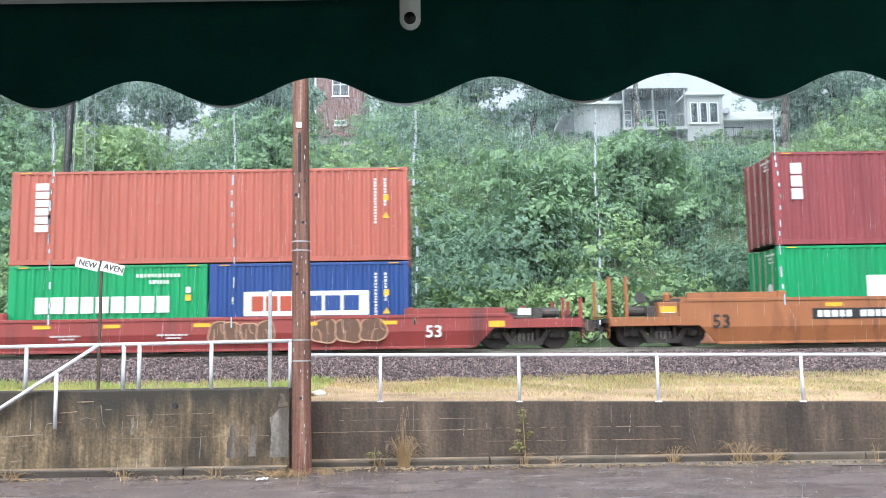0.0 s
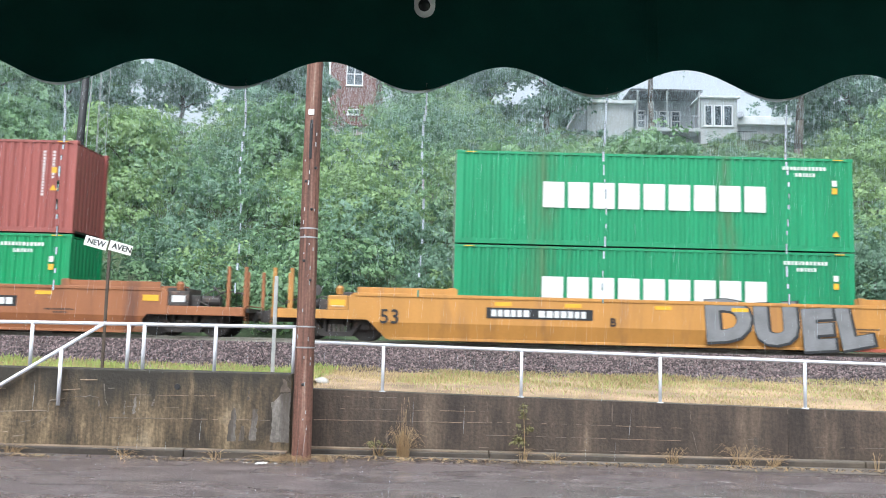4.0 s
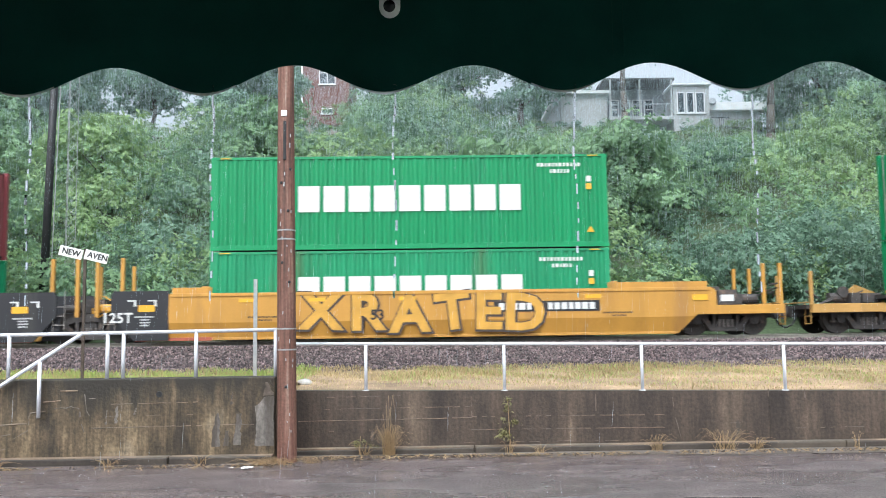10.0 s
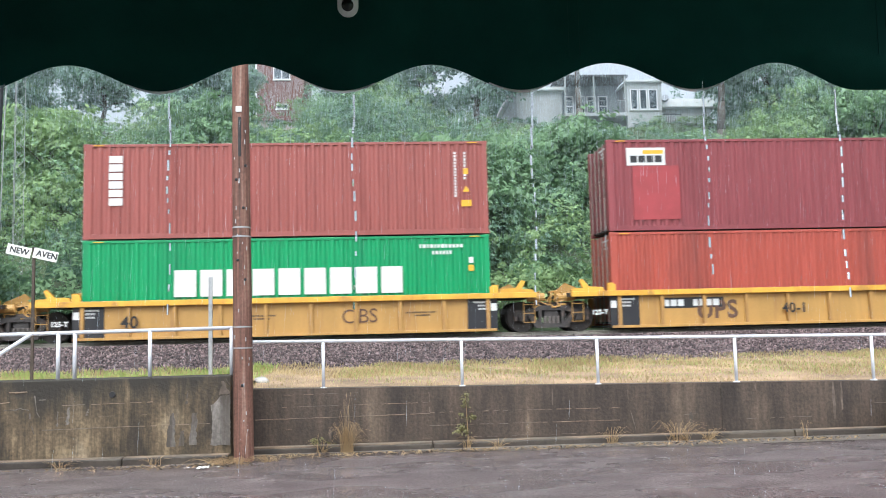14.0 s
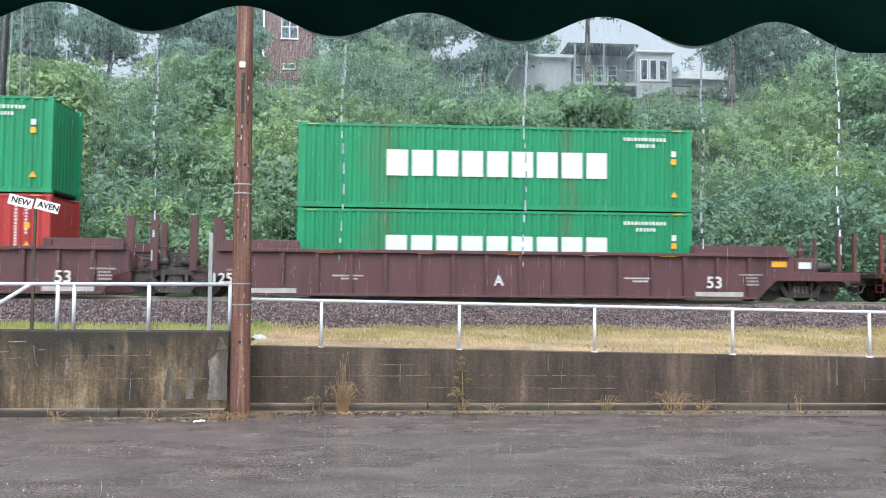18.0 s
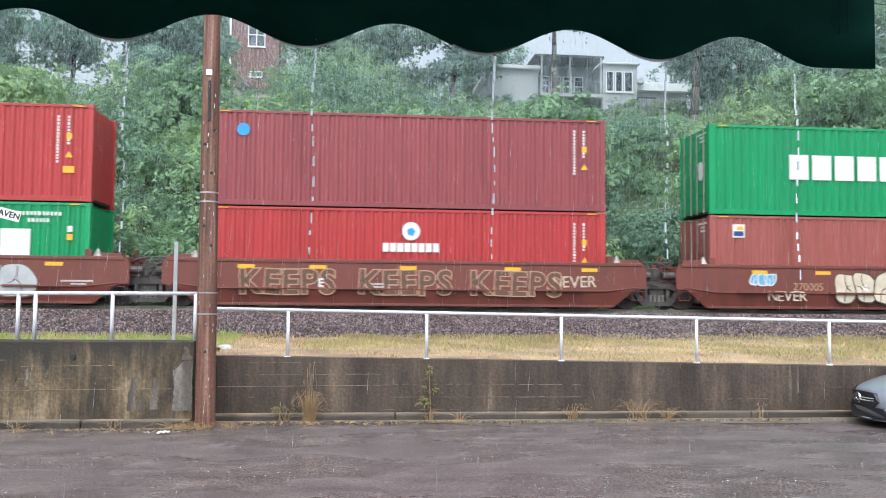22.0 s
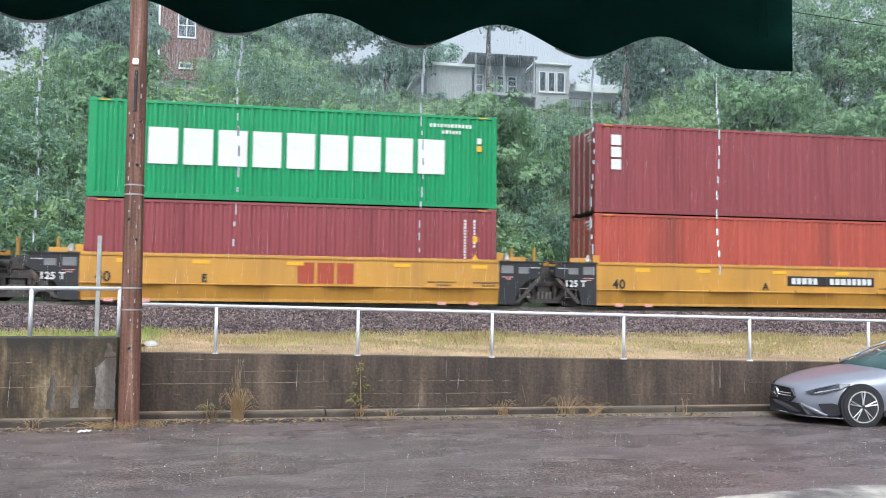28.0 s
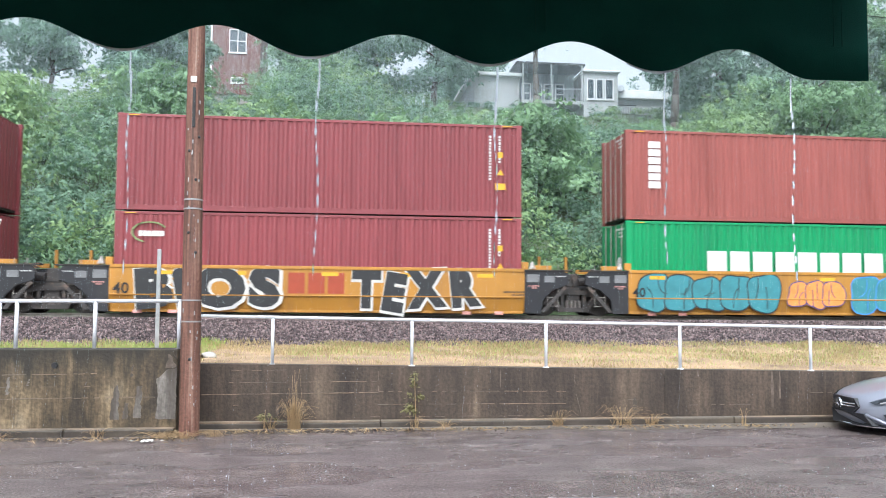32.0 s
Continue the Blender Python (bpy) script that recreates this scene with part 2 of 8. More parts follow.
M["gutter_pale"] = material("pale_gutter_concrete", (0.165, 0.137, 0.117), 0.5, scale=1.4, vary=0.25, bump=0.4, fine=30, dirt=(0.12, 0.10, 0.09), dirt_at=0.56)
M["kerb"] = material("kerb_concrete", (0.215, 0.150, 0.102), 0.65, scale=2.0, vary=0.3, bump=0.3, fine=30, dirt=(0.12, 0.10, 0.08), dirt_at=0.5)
M["white_paint"] = material("white_painted_pipe", (0.66, 0.66, 0.70), 0.4, scale=4, vary=0.08, fine=30, dirt=(0.45, 0.40, 0.34), dirt_at=0.70)
M["pole_wood"] = ramp_material("weathered_pole_wood", ((0.30, (0.035, 0.022, 0.018)), (0.44, (0.118, 0.052, 0.036)), (0.57, (0.195, 0.092, 0.064)), (0.68, (0.27, 0.165, 0.125)), (0.76, (0.45, 0.39, 0.34))), 20, (1, 1, 0.035), 0.65, 26, 0.7, amount=0.2)
M["galv"] = material("galvanised_steel", (0.42, 0.43, 0.44), 0.45, metal=0.7, scale=5, vary=0.15, fine=40)
M["dark_steel"] = material("dark_steel", (0.03, 0.03, 0.032), 0.55, metal=0.3, scale=4, vary=0.3, fine=30)
M["canvas"] = material("dark_green_canvas", (0.009, 0.058, 0.046), 0.85, scale=5, vary=0.15, bump=0.2, fine=300, spec=0.1)
M["white_plastic"] = material("white_plastic", (0.84, 0.83, 0.80), 0.4, scale=5, vary=0.05, fine=40)
M["black_glass"] = material("dark_lens_glass", (0.02, 0.02, 0.02), 0.08, scale=5, vary=0.05)
M["ballast"] = material("crushed_rock", (0.10, 0.074, 0.073), 0.7, scale=1.2, vary=0.25, bump=0.6, fine=30)
M["ballast_stone"] = material("ballast_stone", (0.22, 0.18, 0.185), 0.6, scale=1.5, vary=0.4, bump=0.3, fine=25)
M["soil"] = material("grassy_soil", (0.34, 0.235, 0.145), 0.9, scale=0.9, vary=0.4, bump=0.5, fine=20)
M["rail_steel"] = material("rusty_rail", (0.33, 0.31, 0.26), 0.45, metal=0.2, scale=6, vary=0.2)
M["tie"] = material("creosoted_tie", (0.06, 0.045, 0.035), 0.8, scale=4, vary=0.3)
M["leaf_mid"] = leaf_material("leaves_mid", (0.325, 0.48, 0.26), (0.12, 0.205, 0.125))
M["leaf_light"] = leaf_material("leaves_light", (0.40, 0.535, 0.265), (0.18, 0.28, 0.13))
M["leaf_dark"] = leaf_material("leaves_dark", (0.265, 0.395, 0.28), (0.10, 0.17, 0.12))
# haze over the far trees is put into this paler, bluer leaf colour
M["leaf_far"] = leaf_material("hazed_leaves", (0.30, 0.44, 0.33), (0.16, 0.26, 0.19))
M["grass"] = leaf_material("roadside_grass", (0.80, 0.66, 0.38), (0.60, 0.50, 0.29), 0.8, 0.5)
M["dry_grass"] = leaf_material("dry_grass", (0.64, 0.47, 0.27), (0.44, 0.32, 0.19), 0.8, 0.5)
M["apron"] = material("worn_apron_concrete", (0.42, 0.385, 0.35), 0.45, scale=1.6, vary=0.35, bump=0.5, fine=22, dirt=(0.11, 0.10, 0.10), dirt_at=0.52)
# white for the unseen shop wall, picked to brighten the awning's underside
M["shop_paint"] = material("white_shop_paint", (0.80, 0.79, 0.76), 0.6, scale=2.0, vary=0.08, bump=0.1, fine=30)
M["bark"] = material("bark", (0.115, 0.095, 0.082), 0.85, scale=5, vary=0.3, bump=0.6, fine=25, streak=True)
M["hill_soil"] = material("hillside_soil", (0.06, 0.085, 0.04), 0.9, scale=0.5, vary=0.4, bump=0.4, fine=8)


# ---- building helpers ----
def mesh_of(name, verts, faces, mat=None, smooth=False):
    me = bpy.data.meshes.new(name)
    me.from_pydata(verts, [], faces)
    if mat:
        me.materials.append(mat)
    if smooth:
        me.polygons.foreach_set("use_smooth", [True] * len(me.polygons))
    me.update()
    return me


def part(name, bm, mat, parent=None, label="", at=None, smooth=False):
    """Links a bmesh or a mesh as one object, under a thing or a part."""
    if isinstance(bm, bmesh.types.BMesh):
        me = bpy.data.meshes.new(name)
        bm.to_mesh(me)
        bm.free()
        me.materials.append(mat)
        if smooth:
            me.polygons.foreach_set("use_smooth", [True] * len(me.polygons))
    else:
        me = bm
    ob = new(name, me)
    if at is not None:
        ob.matrix_basis = at if isinstance(at, Matrix) else Matrix.Translation(at)
    if parent:
        ob.parent = parent
    if label:
        ob["label"] = label
    if name in ("code_mark", "panel_mark"):
        ob["kind"] = "stuff"
    return ob


def thing(name, label, category, at=(0, 0, 0), group="", kind=""):
    ob = new(name)
    ob.empty_display_size = 0.2
    ob.matrix_basis = at if isinstance(at, Matrix) else Matrix.Translation(at)
    return tagged(ob, label, category, group, kind)


def add_box(bm, x0, x1, y0, y1, z0, z1, bevel=0.0):
    v = [bm.verts.new(c) for c in ((x0, y0, z0), (x1, y0, z0), (x1, y1, z0), (x0, y1, z0),
                                   (x0, y0, z1), (x1, y0, z1), (x1, y1, z1), (x0, y1, z1))]
    fs = [bm.faces.new([v[i] for i in f]) for f in
          ((3, 2, 1, 0), (4, 5, 6, 7), (0, 1, 5, 4), (1, 2, 6, 5), (2, 3, 7, 6), (3, 0, 4, 7))]
    if bevel:
        es = list({e for f in fs for e in f.edges})
        bmesh.ops.bevel(bm, geom=es, offset=bevel, segments=2, affect="EDGES", profile=0.5)
    return bm


def box(x0, x1, y0, y1, z0, z1, bevel=0.0):
    return add_box(bmesh.new(), x0, x1, y0, y1, z0, z1, bevel)


def add_tube(bm, a, b, r0, r1=None, n=10):
    """A round bar from a to b."""
    a, b = Vector(a), Vector(b)
    r1 = r0 if r1 is None else r1
    d = (b - a).normalized()
    u = d.orthogonal().normalized()
    w = d.cross(u)
    ring = [[bm.verts.new(c + r * (math.cos(k * math.tau / n) * u + math.sin(k * math.tau / n) * w)) for k in range(n)]
            for c, r in ((a, r0), (b, r1))]
    for k in range(n):
        bm.faces.new((ring[0][k], ring[0][(k + 1) % n], ring[1][(k + 1) % n], ring[1][k]))
    bm.faces.new(ring[0][::-1])
    bm.faces.new(ring[1])
    return bm


def tube(a, b, r0, r1=None, n=10):
    return add_tube(bmesh.new(), a, b, r0, r1, n)


def add_extrusion(bm, outline, y0, y1):
    """A prism: an outline in x and z, carried from y0 to y1."""
    f = [bm.verts.new((x, y0, z)) for x, z in outline]
    g = [bm.verts.new((x, y1, z)) for x, z in outline]
    n = len(outline)
    bm.faces.new(f[::-1])
    bm.faces.new(g)
    for k in range(n):
        bm.faces.new((f[k], f[(k + 1) % n], g[(k + 1) % n], g[k]))
    bmesh.ops.recalc_face_normals(bm, faces=bm.faces[:])
    return bm


TEXTS = {}


def text_mesh(body, size, mat, offset=0.0, depth=0.004, spacing=1.0, shear=0.0, lines=1.0):
    """Lettering in the built-in font as a mesh that stands in the x-z plane and faces -y, centred."""
    key = (body, size, mat.name, offset, depth, spacing, shear)
    if key not in TEXTS:
        cu = bpy.data.curves.new("lettering", "FONT")
        cu.body, cu.size, cu.offset, cu.extrude = body, size, offset, depth
        cu.space_character, cu.shear, cu.space_line = spacing, shear, lines
        cu.align_x, cu.align_y = "CENTER", "CENTER"
        cu.resolution_u = 3
        ob = bpy.data.objects.new("lettering", cu)
        scene.collection.objects.link(ob)
        me = bpy.data.meshes.new_from_object(ob.evaluated_get(bpy.context.evaluated_depsgraph_get()))
        bpy.data.objects.remove(ob)
        me.transform(Matrix.Rotation(radians(90), 4, "X"))
        me.materials.clear()
        me.materials.append(mat)
        TEXTS[key] = me
    return TEXTS[key]


# ---- ground ----
def ground_height(x, y):
    """Road level in front of the walls, the strip behind them, the ballast, and the hill."""
    if y < 14.12:
        return 0.0
    if y < 29.5:
        z = np.interp(y, (14.2, 17, 19.6, 20.3, 24.2, 28.6, 29.5), (0.60, 0.80, 0.95, 0.98, 1.30, 1.30, 1.12))
        return float(z)
    z = float(np.interp(y, (29.5, 32, 36, 46, 55, 60, 62, 75, 110, 400), (1.12, 2.0, 4.3, 9.7, 13.8, 16.0, 16.4, 16.9, 17.5, 18.0)))
    k = min(1.0, (y - 29.5) / 6)
    return z + k * (0.9 * noise.noise((x * 0.12, y * 0.12, 0)) + 0.35 * noise.noise((x * 0.4, y * 0.4, 3)))


def build_ground():
    xs = sorted(set([-600, -250, -120, -80] + [-60 + 3 * i for i in range(41)] + [80, 120, 250, 600]))
    ys = [-300, -60, -20, 0, 6, 12, 14.1, 14.2, 15.5, 17, 19, 20.3, 22.3, 24.2, 26.5, 28.6, 29.5] + \
         [31 + 2 * i for i in range(24)] + [82, 95, 110, 160, 250, 400, 700]
    verts = [(x, y, ground_height(x, y) - (0.03 if y < 14 else 0)) for y in ys for x in xs]
    w = len(xs)
    faces = [(j * w + i, j * w + i + 1, (j + 1) * w + i + 1, (j + 1) * w + i) for j in range(len(ys) - 1) for i in range(w - 1)]
    me = mesh_of("ground", verts, faces, M["hill_soil"], smooth=True)
    tagged(part("ground", me, None), "soil of the roadside strip and the overgrown hillside", "ground", kind="structure")


def strip(name, x0, x1, profile, mat, label, category, step=1.5, wobble=0.0, fall=0.0):
    """A sheet along x whose section is a list of (y, z)."""
    n = int((x1 - x0) / step)
    xs = [x0 + (x1 - x0) * i / n for i in range(n + 1)]
    w = len(profile)
    verts = [(x, y, z + wobble * noise.noise((x * 0.7, y * 0.7, 1)) * (y > 14.4) - fall * (x + 2.1) * max(0.0, (19.6 - y) / 5.4)) for x in xs for y, z in profile]
    faces = [(i * w + j, (i + 1) * w + j, (i + 1) * w + j + 1, i * w + j + 1) for i in range(n) for j in range(w - 1)]
    return tagged(part(name, mesh_of(name, verts, faces, mat, smooth=True), None), label, category, kind="structure")


def build_road():
    strip("road", -60, 70, [(3.5, 0.0), (6, 0.0), (9, 0.004), (11, 0.004), (13.9, 0.0)], M["asphalt"], "wet dark asphalt street shining in the rain", "road", wobble=0.012)
    # uneven concrete edge of the street on the near side
    xs = [3.9 + 0.12 * i for i in range(190)]
    top = [(x, 8.18 - 0.42 * max(0.0, 1 - (x - 3.9) / 1.9) ** 1.2 + 0.10 * noise.noise((x * 1.3, 0, 0)) + 0.06 * noise.noise((x * 5.1, 2, 0))) for x in xs]
    verts = [(x, y, 0.012) for x, y in top] + [(x, 3.6, 0.03) for x, y in top] + [(x, y, -0.05) for x, y in top]
    n = len(xs)
    faces = [(n + i, n + i + 1, i + 1, i) for i in range(n - 1)] + [(i, i + 1, 2 * n + i + 1, 2 * n + i) for i in range(n - 1)]
    tagged(part("pavement", mesh_of("pavement", verts, faces, M["apron"]), None), "pale broken edge of a concrete apron beside the street", "pavement", kind="structure")
    tagged(part("porch_floor", box(-9, 2.6, -4, 3.3, -0.1, 0.42), M["concrete_light"]), "raised concrete walk under the awning", "porch", kind="structure")


# ---- retaining walls ----
def build_walls():
    # lower wall, its top falls gently to the right
    bm = bmesh.new()
    xs = [-2.45, 1, 4.5, 8, 12, 16, 22, 34]
    prof = lambda x: 1.02 - 0.0145 * (x + 2.1)
    for a, b in zip(xs, xs[1:]):
        add_box(bm, a, b, 14.0, 14.28, -0.3, prof((a + b) / 2))
    bmesh.ops.remove_doubles(bm, verts=bm.verts[:], dist=0.001)
    for v in bm.verts:
        if v.co.z > 0.3:
            v.co.z = prof(v.co.x)
    low = tagged(part("wall_low", bm, M["concrete"]), "low rain-stained concrete retaining wall with board marks", "retaining wall", kind="structure")
    rng = random.Random(5)

    # ragged seams of the old boards
    def seam(name, pts, r, mat, jag=0.01, label="", y=13.398, owner=None, share=0.86):
        bm = bmesh.new()
        for (ax, az), (bx, bz) in zip(pts, pts[1:]):
            n = max(2, int(math.hypot(bx - ax, bz - az) / 0.08))
            q = [(ax + (bx - ax) * k / n, az + (bz - az) * k / n + rng.uniform(-jag, jag)) for k in range(n + 1)]
            for (ux, uz), (vx, vz) in zip(q, q[1:]):
                if rng.random() < share:
                    add_tube(bm, (ux, y, uz), (vx, y, vz), r * rng.uniform(0.5, 1.3), r * rng.uniform(0.5, 1.3), 5)
        part(name, bm, M[mat], owner, label)
    for pts, r, share in ((((-2.15, 0.53), (0.67, 0.55)), 0.007, 0.97), (((0.67, 0.565), (2.6, 0.56), (3.9, 0.55)), 0.005, 0.6), (((-1.72, 0.72), (0.64, 0.73)), 0.004, 0.7), (((-1.69, 0.91), (-0.49, 0.92)), 0.004, 0.6),
                          (((0.66, 0.355), (3.9, 0.35)), 0.006, 0.8), (((0.46, 0.155), (3.4, 0.15)), 0.005, 0.5), (((-1.9, 0.36), (-0.9, 0.36)), 0.004, 0.3), (((4.9, 0.40), (5.1, 0.41)), 0.004, 0.7),
                          (((5.9, 0.30), (7.1, 0.31)), 0.005, 0.7), (((0.66, 0.97), (0.67, 0.57)), 0.005, 0.5), (((3.95, 0.92), (4.0, 0.5), (4.08, 0.18)), 0.005, 0.6), (((8.2, 0.5), (14.0, 0.48)), 0.005, 0.5)):
        seam("form_ridge", pts, r, "kerb", 0.003, y=13.998, owner=low, share=share)
    for x in (1.05, 5.55, 10.2, 15.0):
        part("pilaster_seam", box(x, x + 0.03, 13.99, 14.0, 0.12, prof(x) - 0.02), M["concrete"], low)
    # pale dribbles under the coping
    for x, z0, z1, w in ((5.02, 0.22, 0.44, 0.04), (5.55, 0.82, 0.94, 0.012), (6.15, 0.78, 0.93, 0.014), (4.95, 0.86, 0.95, 0.01), (7.5, 0.25, 0.88, 0.03), (7.64, 0.40, 0.88, 0.02), (-0.95, 0.2, 0.36, 0.03), (2.7, 0.62, 0.9, 0.012)):
        n = 8
        le = [(x - w * rng.uniform(0.5, 1.2) * (0.5 + 0.5 * math.sin(math.pi * (k + 0.5) / n)), z0 + (z1 - z0) * k / n) for k in range(n + 1)]
        ri = [(x + w * rng.uniform(0.5, 1.2) * (0.5 + 0.5 * math.sin(math.pi * (k + 0.5) / n)), z0 + (z1 - z0) * k / n) for k in range(n + 1)]
        part("dribble", add_extrusion(bmesh.new(), le + ri[::-1], 13.9965, 13.9995), M["mortar_grey"] if w > 0.035 else M["dribble"], low, "pale lime dribble")
    # higher wall on the left with a broken stair-shaped cut
    high = tagged(part("wall_high", box(-16, -2.42, 13.4, 13.75, -0.3, 1.29, 0.015), M["concrete_dark"]), "tall blackened concrete retaining wall with rust stains", "retaining wall", kind="structure")
    for pts in (((-5.25, 0.54), (-2.42, 0.57)), ((-4.95, 0.90), (-3.52, 0.92)), ((-8.6, 0.93), (-6.9, 0.95))):
        seam("form_ridge", pts, 0.006, "kerb", 0.004, owner=high)
    seam("form_ridge", ((-4.98, 0.72), (-3.69, 0.73)), 0.004, "kerb", 0.004, owner=high, share=0.6)
    # ghost of a stair that broke away, and pale roots of old ivy
    for pts in (((-5.74, 1.12), (-5.47, 1.12)), ((-5.99, 0.95), (-5.73, 0.97)), ((-6.22, 0.68), (-6.19, 0.78), (-5.96, 0.81)), ((-8.2, 0.58), (-7.03, 0.59), (-6.23, 0.62)), ((-6.72, 0.44), (-6.48, 0.46)),
                ((-7.4, 0.27), (-6.73, 0.29)), ((-6.49, 0.37), (-6.22, 0.52), (-6.20, 0.68)), ((-6.73, 0.22), (-6.55, 0.24))):
        seam("crack", pts, 0.012, "kerb", 0.006, "pale broken edge of a vanished stair", owner=high)
    for pts in (((-5.82, 0.84), (-5.55, 0.87), (-5.33, 0.81), (-5.28, 0.73)), ((-5.42, 0.79), (-5.43, 0.71), (-5.37, 0.52), (-5.36, 0.47)), ((-5.29, 1.0), (-5.10, 1.01)), ((-5.50, 1.08), (-5.44, 0.86), (-5.42, 0.72)), ((-5.36, 1.05), (-5.33, 0.84))):
        seam("crack", pts, 0.008, "mortar_grey", 0.012, "pale ivy root scar", owner=high)
    bm = bmesh.new()
    out = [(-9.0, -0.2), (-9.0, 0.56), (-6.32, 0.60), (-6.2, 0.74), (-5.99, 0.77), (-5.74, 0.83), (-5.45, 0.86), (-5.42, -0.2)]
    add_extrusion(bm, out, 13.36, 13.399)
    for v in bm.verts:
        if v.co.y < 13.38:
            v.co.y = 13.386 + 0.0115 * min(1.0, max(0.0, (v.co.x + 6.6) / 1.1))
    part("broken_step", bm, M["concrete_dark"], high, "crumbled remains of a stair")

    def ragged(x0, x1, z0, z1, lean, taper):
        """An uneven patch outline that narrows upwards."""
        n = 9
        le = [(x0 + lean * k / n + taper * (k / n) ** 1.6 + rng.uniform(-.016, .016), z0 + (z1 - z0) * k / n) for k in range(n + 1)]
        ri = [(x1 + lean * k / n - taper * (k / n) ** 1.6 * 0.4 + rng.uniform(-.016, .016), z0 + (z1 - z0) * k / n) for k in range(n + 1)]
        return le + ri[::-1]
    bm = bmesh.new()
    edge = [(-2.58, 0.98), (-2.43, 0.99), (-2.43, 0.22), (-2.72, 0.24), (-2.70, 0.52), (-2.72, 0.83), (-2.64, 0.90)]
    fine = []
    for (ax, az), (bx, bz) in zip(edge, edge[1:] + edge[:1]):
        n = max(1, int(math.hypot(bx - ax, bz - az) / 0.04))
        fine += [(ax + (bx - ax) * k / n + rng.uniform(-.014, .006), az + (bz - az) * k / n + rng.uniform(-.012, .012)) for k in range(n)]
    add_extrusion(bm, fine, 13.388, 13.399)
    part("patch", bm, M["mortar_grey"], high, "grey mortar patch at the wall's corner")
    part("patch", add_extrusion(bmesh.new(), [(-2.60, 1.0), (-2.44, 1.01), (-2.44, 1.05), (-2.49, 1.09), (-2.50, 1.15), (-2.53, 1.20), (-2.57, 1.21), (-2.56, 1.13), (-2.59, 1.08)], 13.392, 13.399), M["dribble"], high, "thin stained mortar above the patch")
    # crack from the corner down beside the pole, its shade as dark beads
    seam("crack", ((-2.52, 1.27), (-2.49, 1.20), (-2.43, 1.13)), 0.014, "kerb_dark", 0.008, "dark beads standing for the shade in a crack", owner=high)
    for x0, x1, z0, z1, tp in ((-3.40, -3.27, 0.23, 0.74, 0.06), (-3.22, -3.14, 0.24, 0.47, 0.03), (-3.05, -2.95, 0.25, 0.73, 0.02), (-4.90, -4.85, 0.61, 0.87, 0.015), (-5.04, -5.02, 0.59, 0.81, 0.004), (-4.60, -4.58, 0.74, 0.84, 0.004), (-3.11, -3.09, 0.86, 1.06, 0.004)):
        bm = bmesh.new()
        add_extrusion(bm, ragged(x0, x1, z0, z1, 0.02, tp), 13.392, 13.399)
        part("scar", bm, M["mortar_grey"], high, "pale scraped scar")
    # solid disc; the drain hole's inner shade is its dark colour
    bm = bmesh.new()
    bmesh.ops.create_cone(bm, cap_ends=True, segments=14, radius1=0.05, radius2=0.045, depth=0.02,
                          matrix=Matrix.Translation((-4.21, 13.392, 1.045)) @ Matrix.Rotation(radians(90), 4, "X"))
    part("drain_hole", bm, M["dark_steel"], high, "dark disc standing for the shade in a round drain hole")
    # kerbs
    for nm, x0, x1, y, z in (("kerb_low", -2.3, 34, 13.8, 0.10), ("kerb_high", -16, -2.42, 13.2, 0.10)):
        k = thing(nm, "worn concrete footing kerb along the retaining wall", "kerb", kind="structure")
        x = x0
        while x < x1 - 0.1:
            ln = min(3.0, x1 - x)
            # dark stone, with a strip of paler colour along its top
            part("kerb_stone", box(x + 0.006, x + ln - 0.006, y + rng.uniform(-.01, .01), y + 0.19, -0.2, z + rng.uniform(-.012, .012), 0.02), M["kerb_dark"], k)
            part("kerb_edge", box(x + 0.01, x + ln - 0.01, y + 0.012, y + 0.17, z - 0.01, z + 0.016, 0.006), M["kerb"], k, "paler top strip of the kerb")
            x += ln
    xs = [-16 + 0.25 * i for i in range(201)]
    edge = [13.72 - 0.50 * min(1.0, max(0.0, (x + 0.5) / 5.5)) + 0.05 * noise.noise((x * 0.9, 4, 0)) + 0.03 * noise.noise((x * 4.0, 7, 0)) for x in xs]
    verts = [(x, y, 0.008) for x, y in zip(xs, edge)] + [(x, 13.83, 0.014) for x in xs]
    n = len(xs)
    tagged(part("gutter", mesh_of("gutter", verts, [(i, i + 1, n + i + 1, n + i) for i in range(n - 1)], M["gutter_pale"]), None), "pale concrete gutter strip between street and kerb", "gutter", kind="structure")


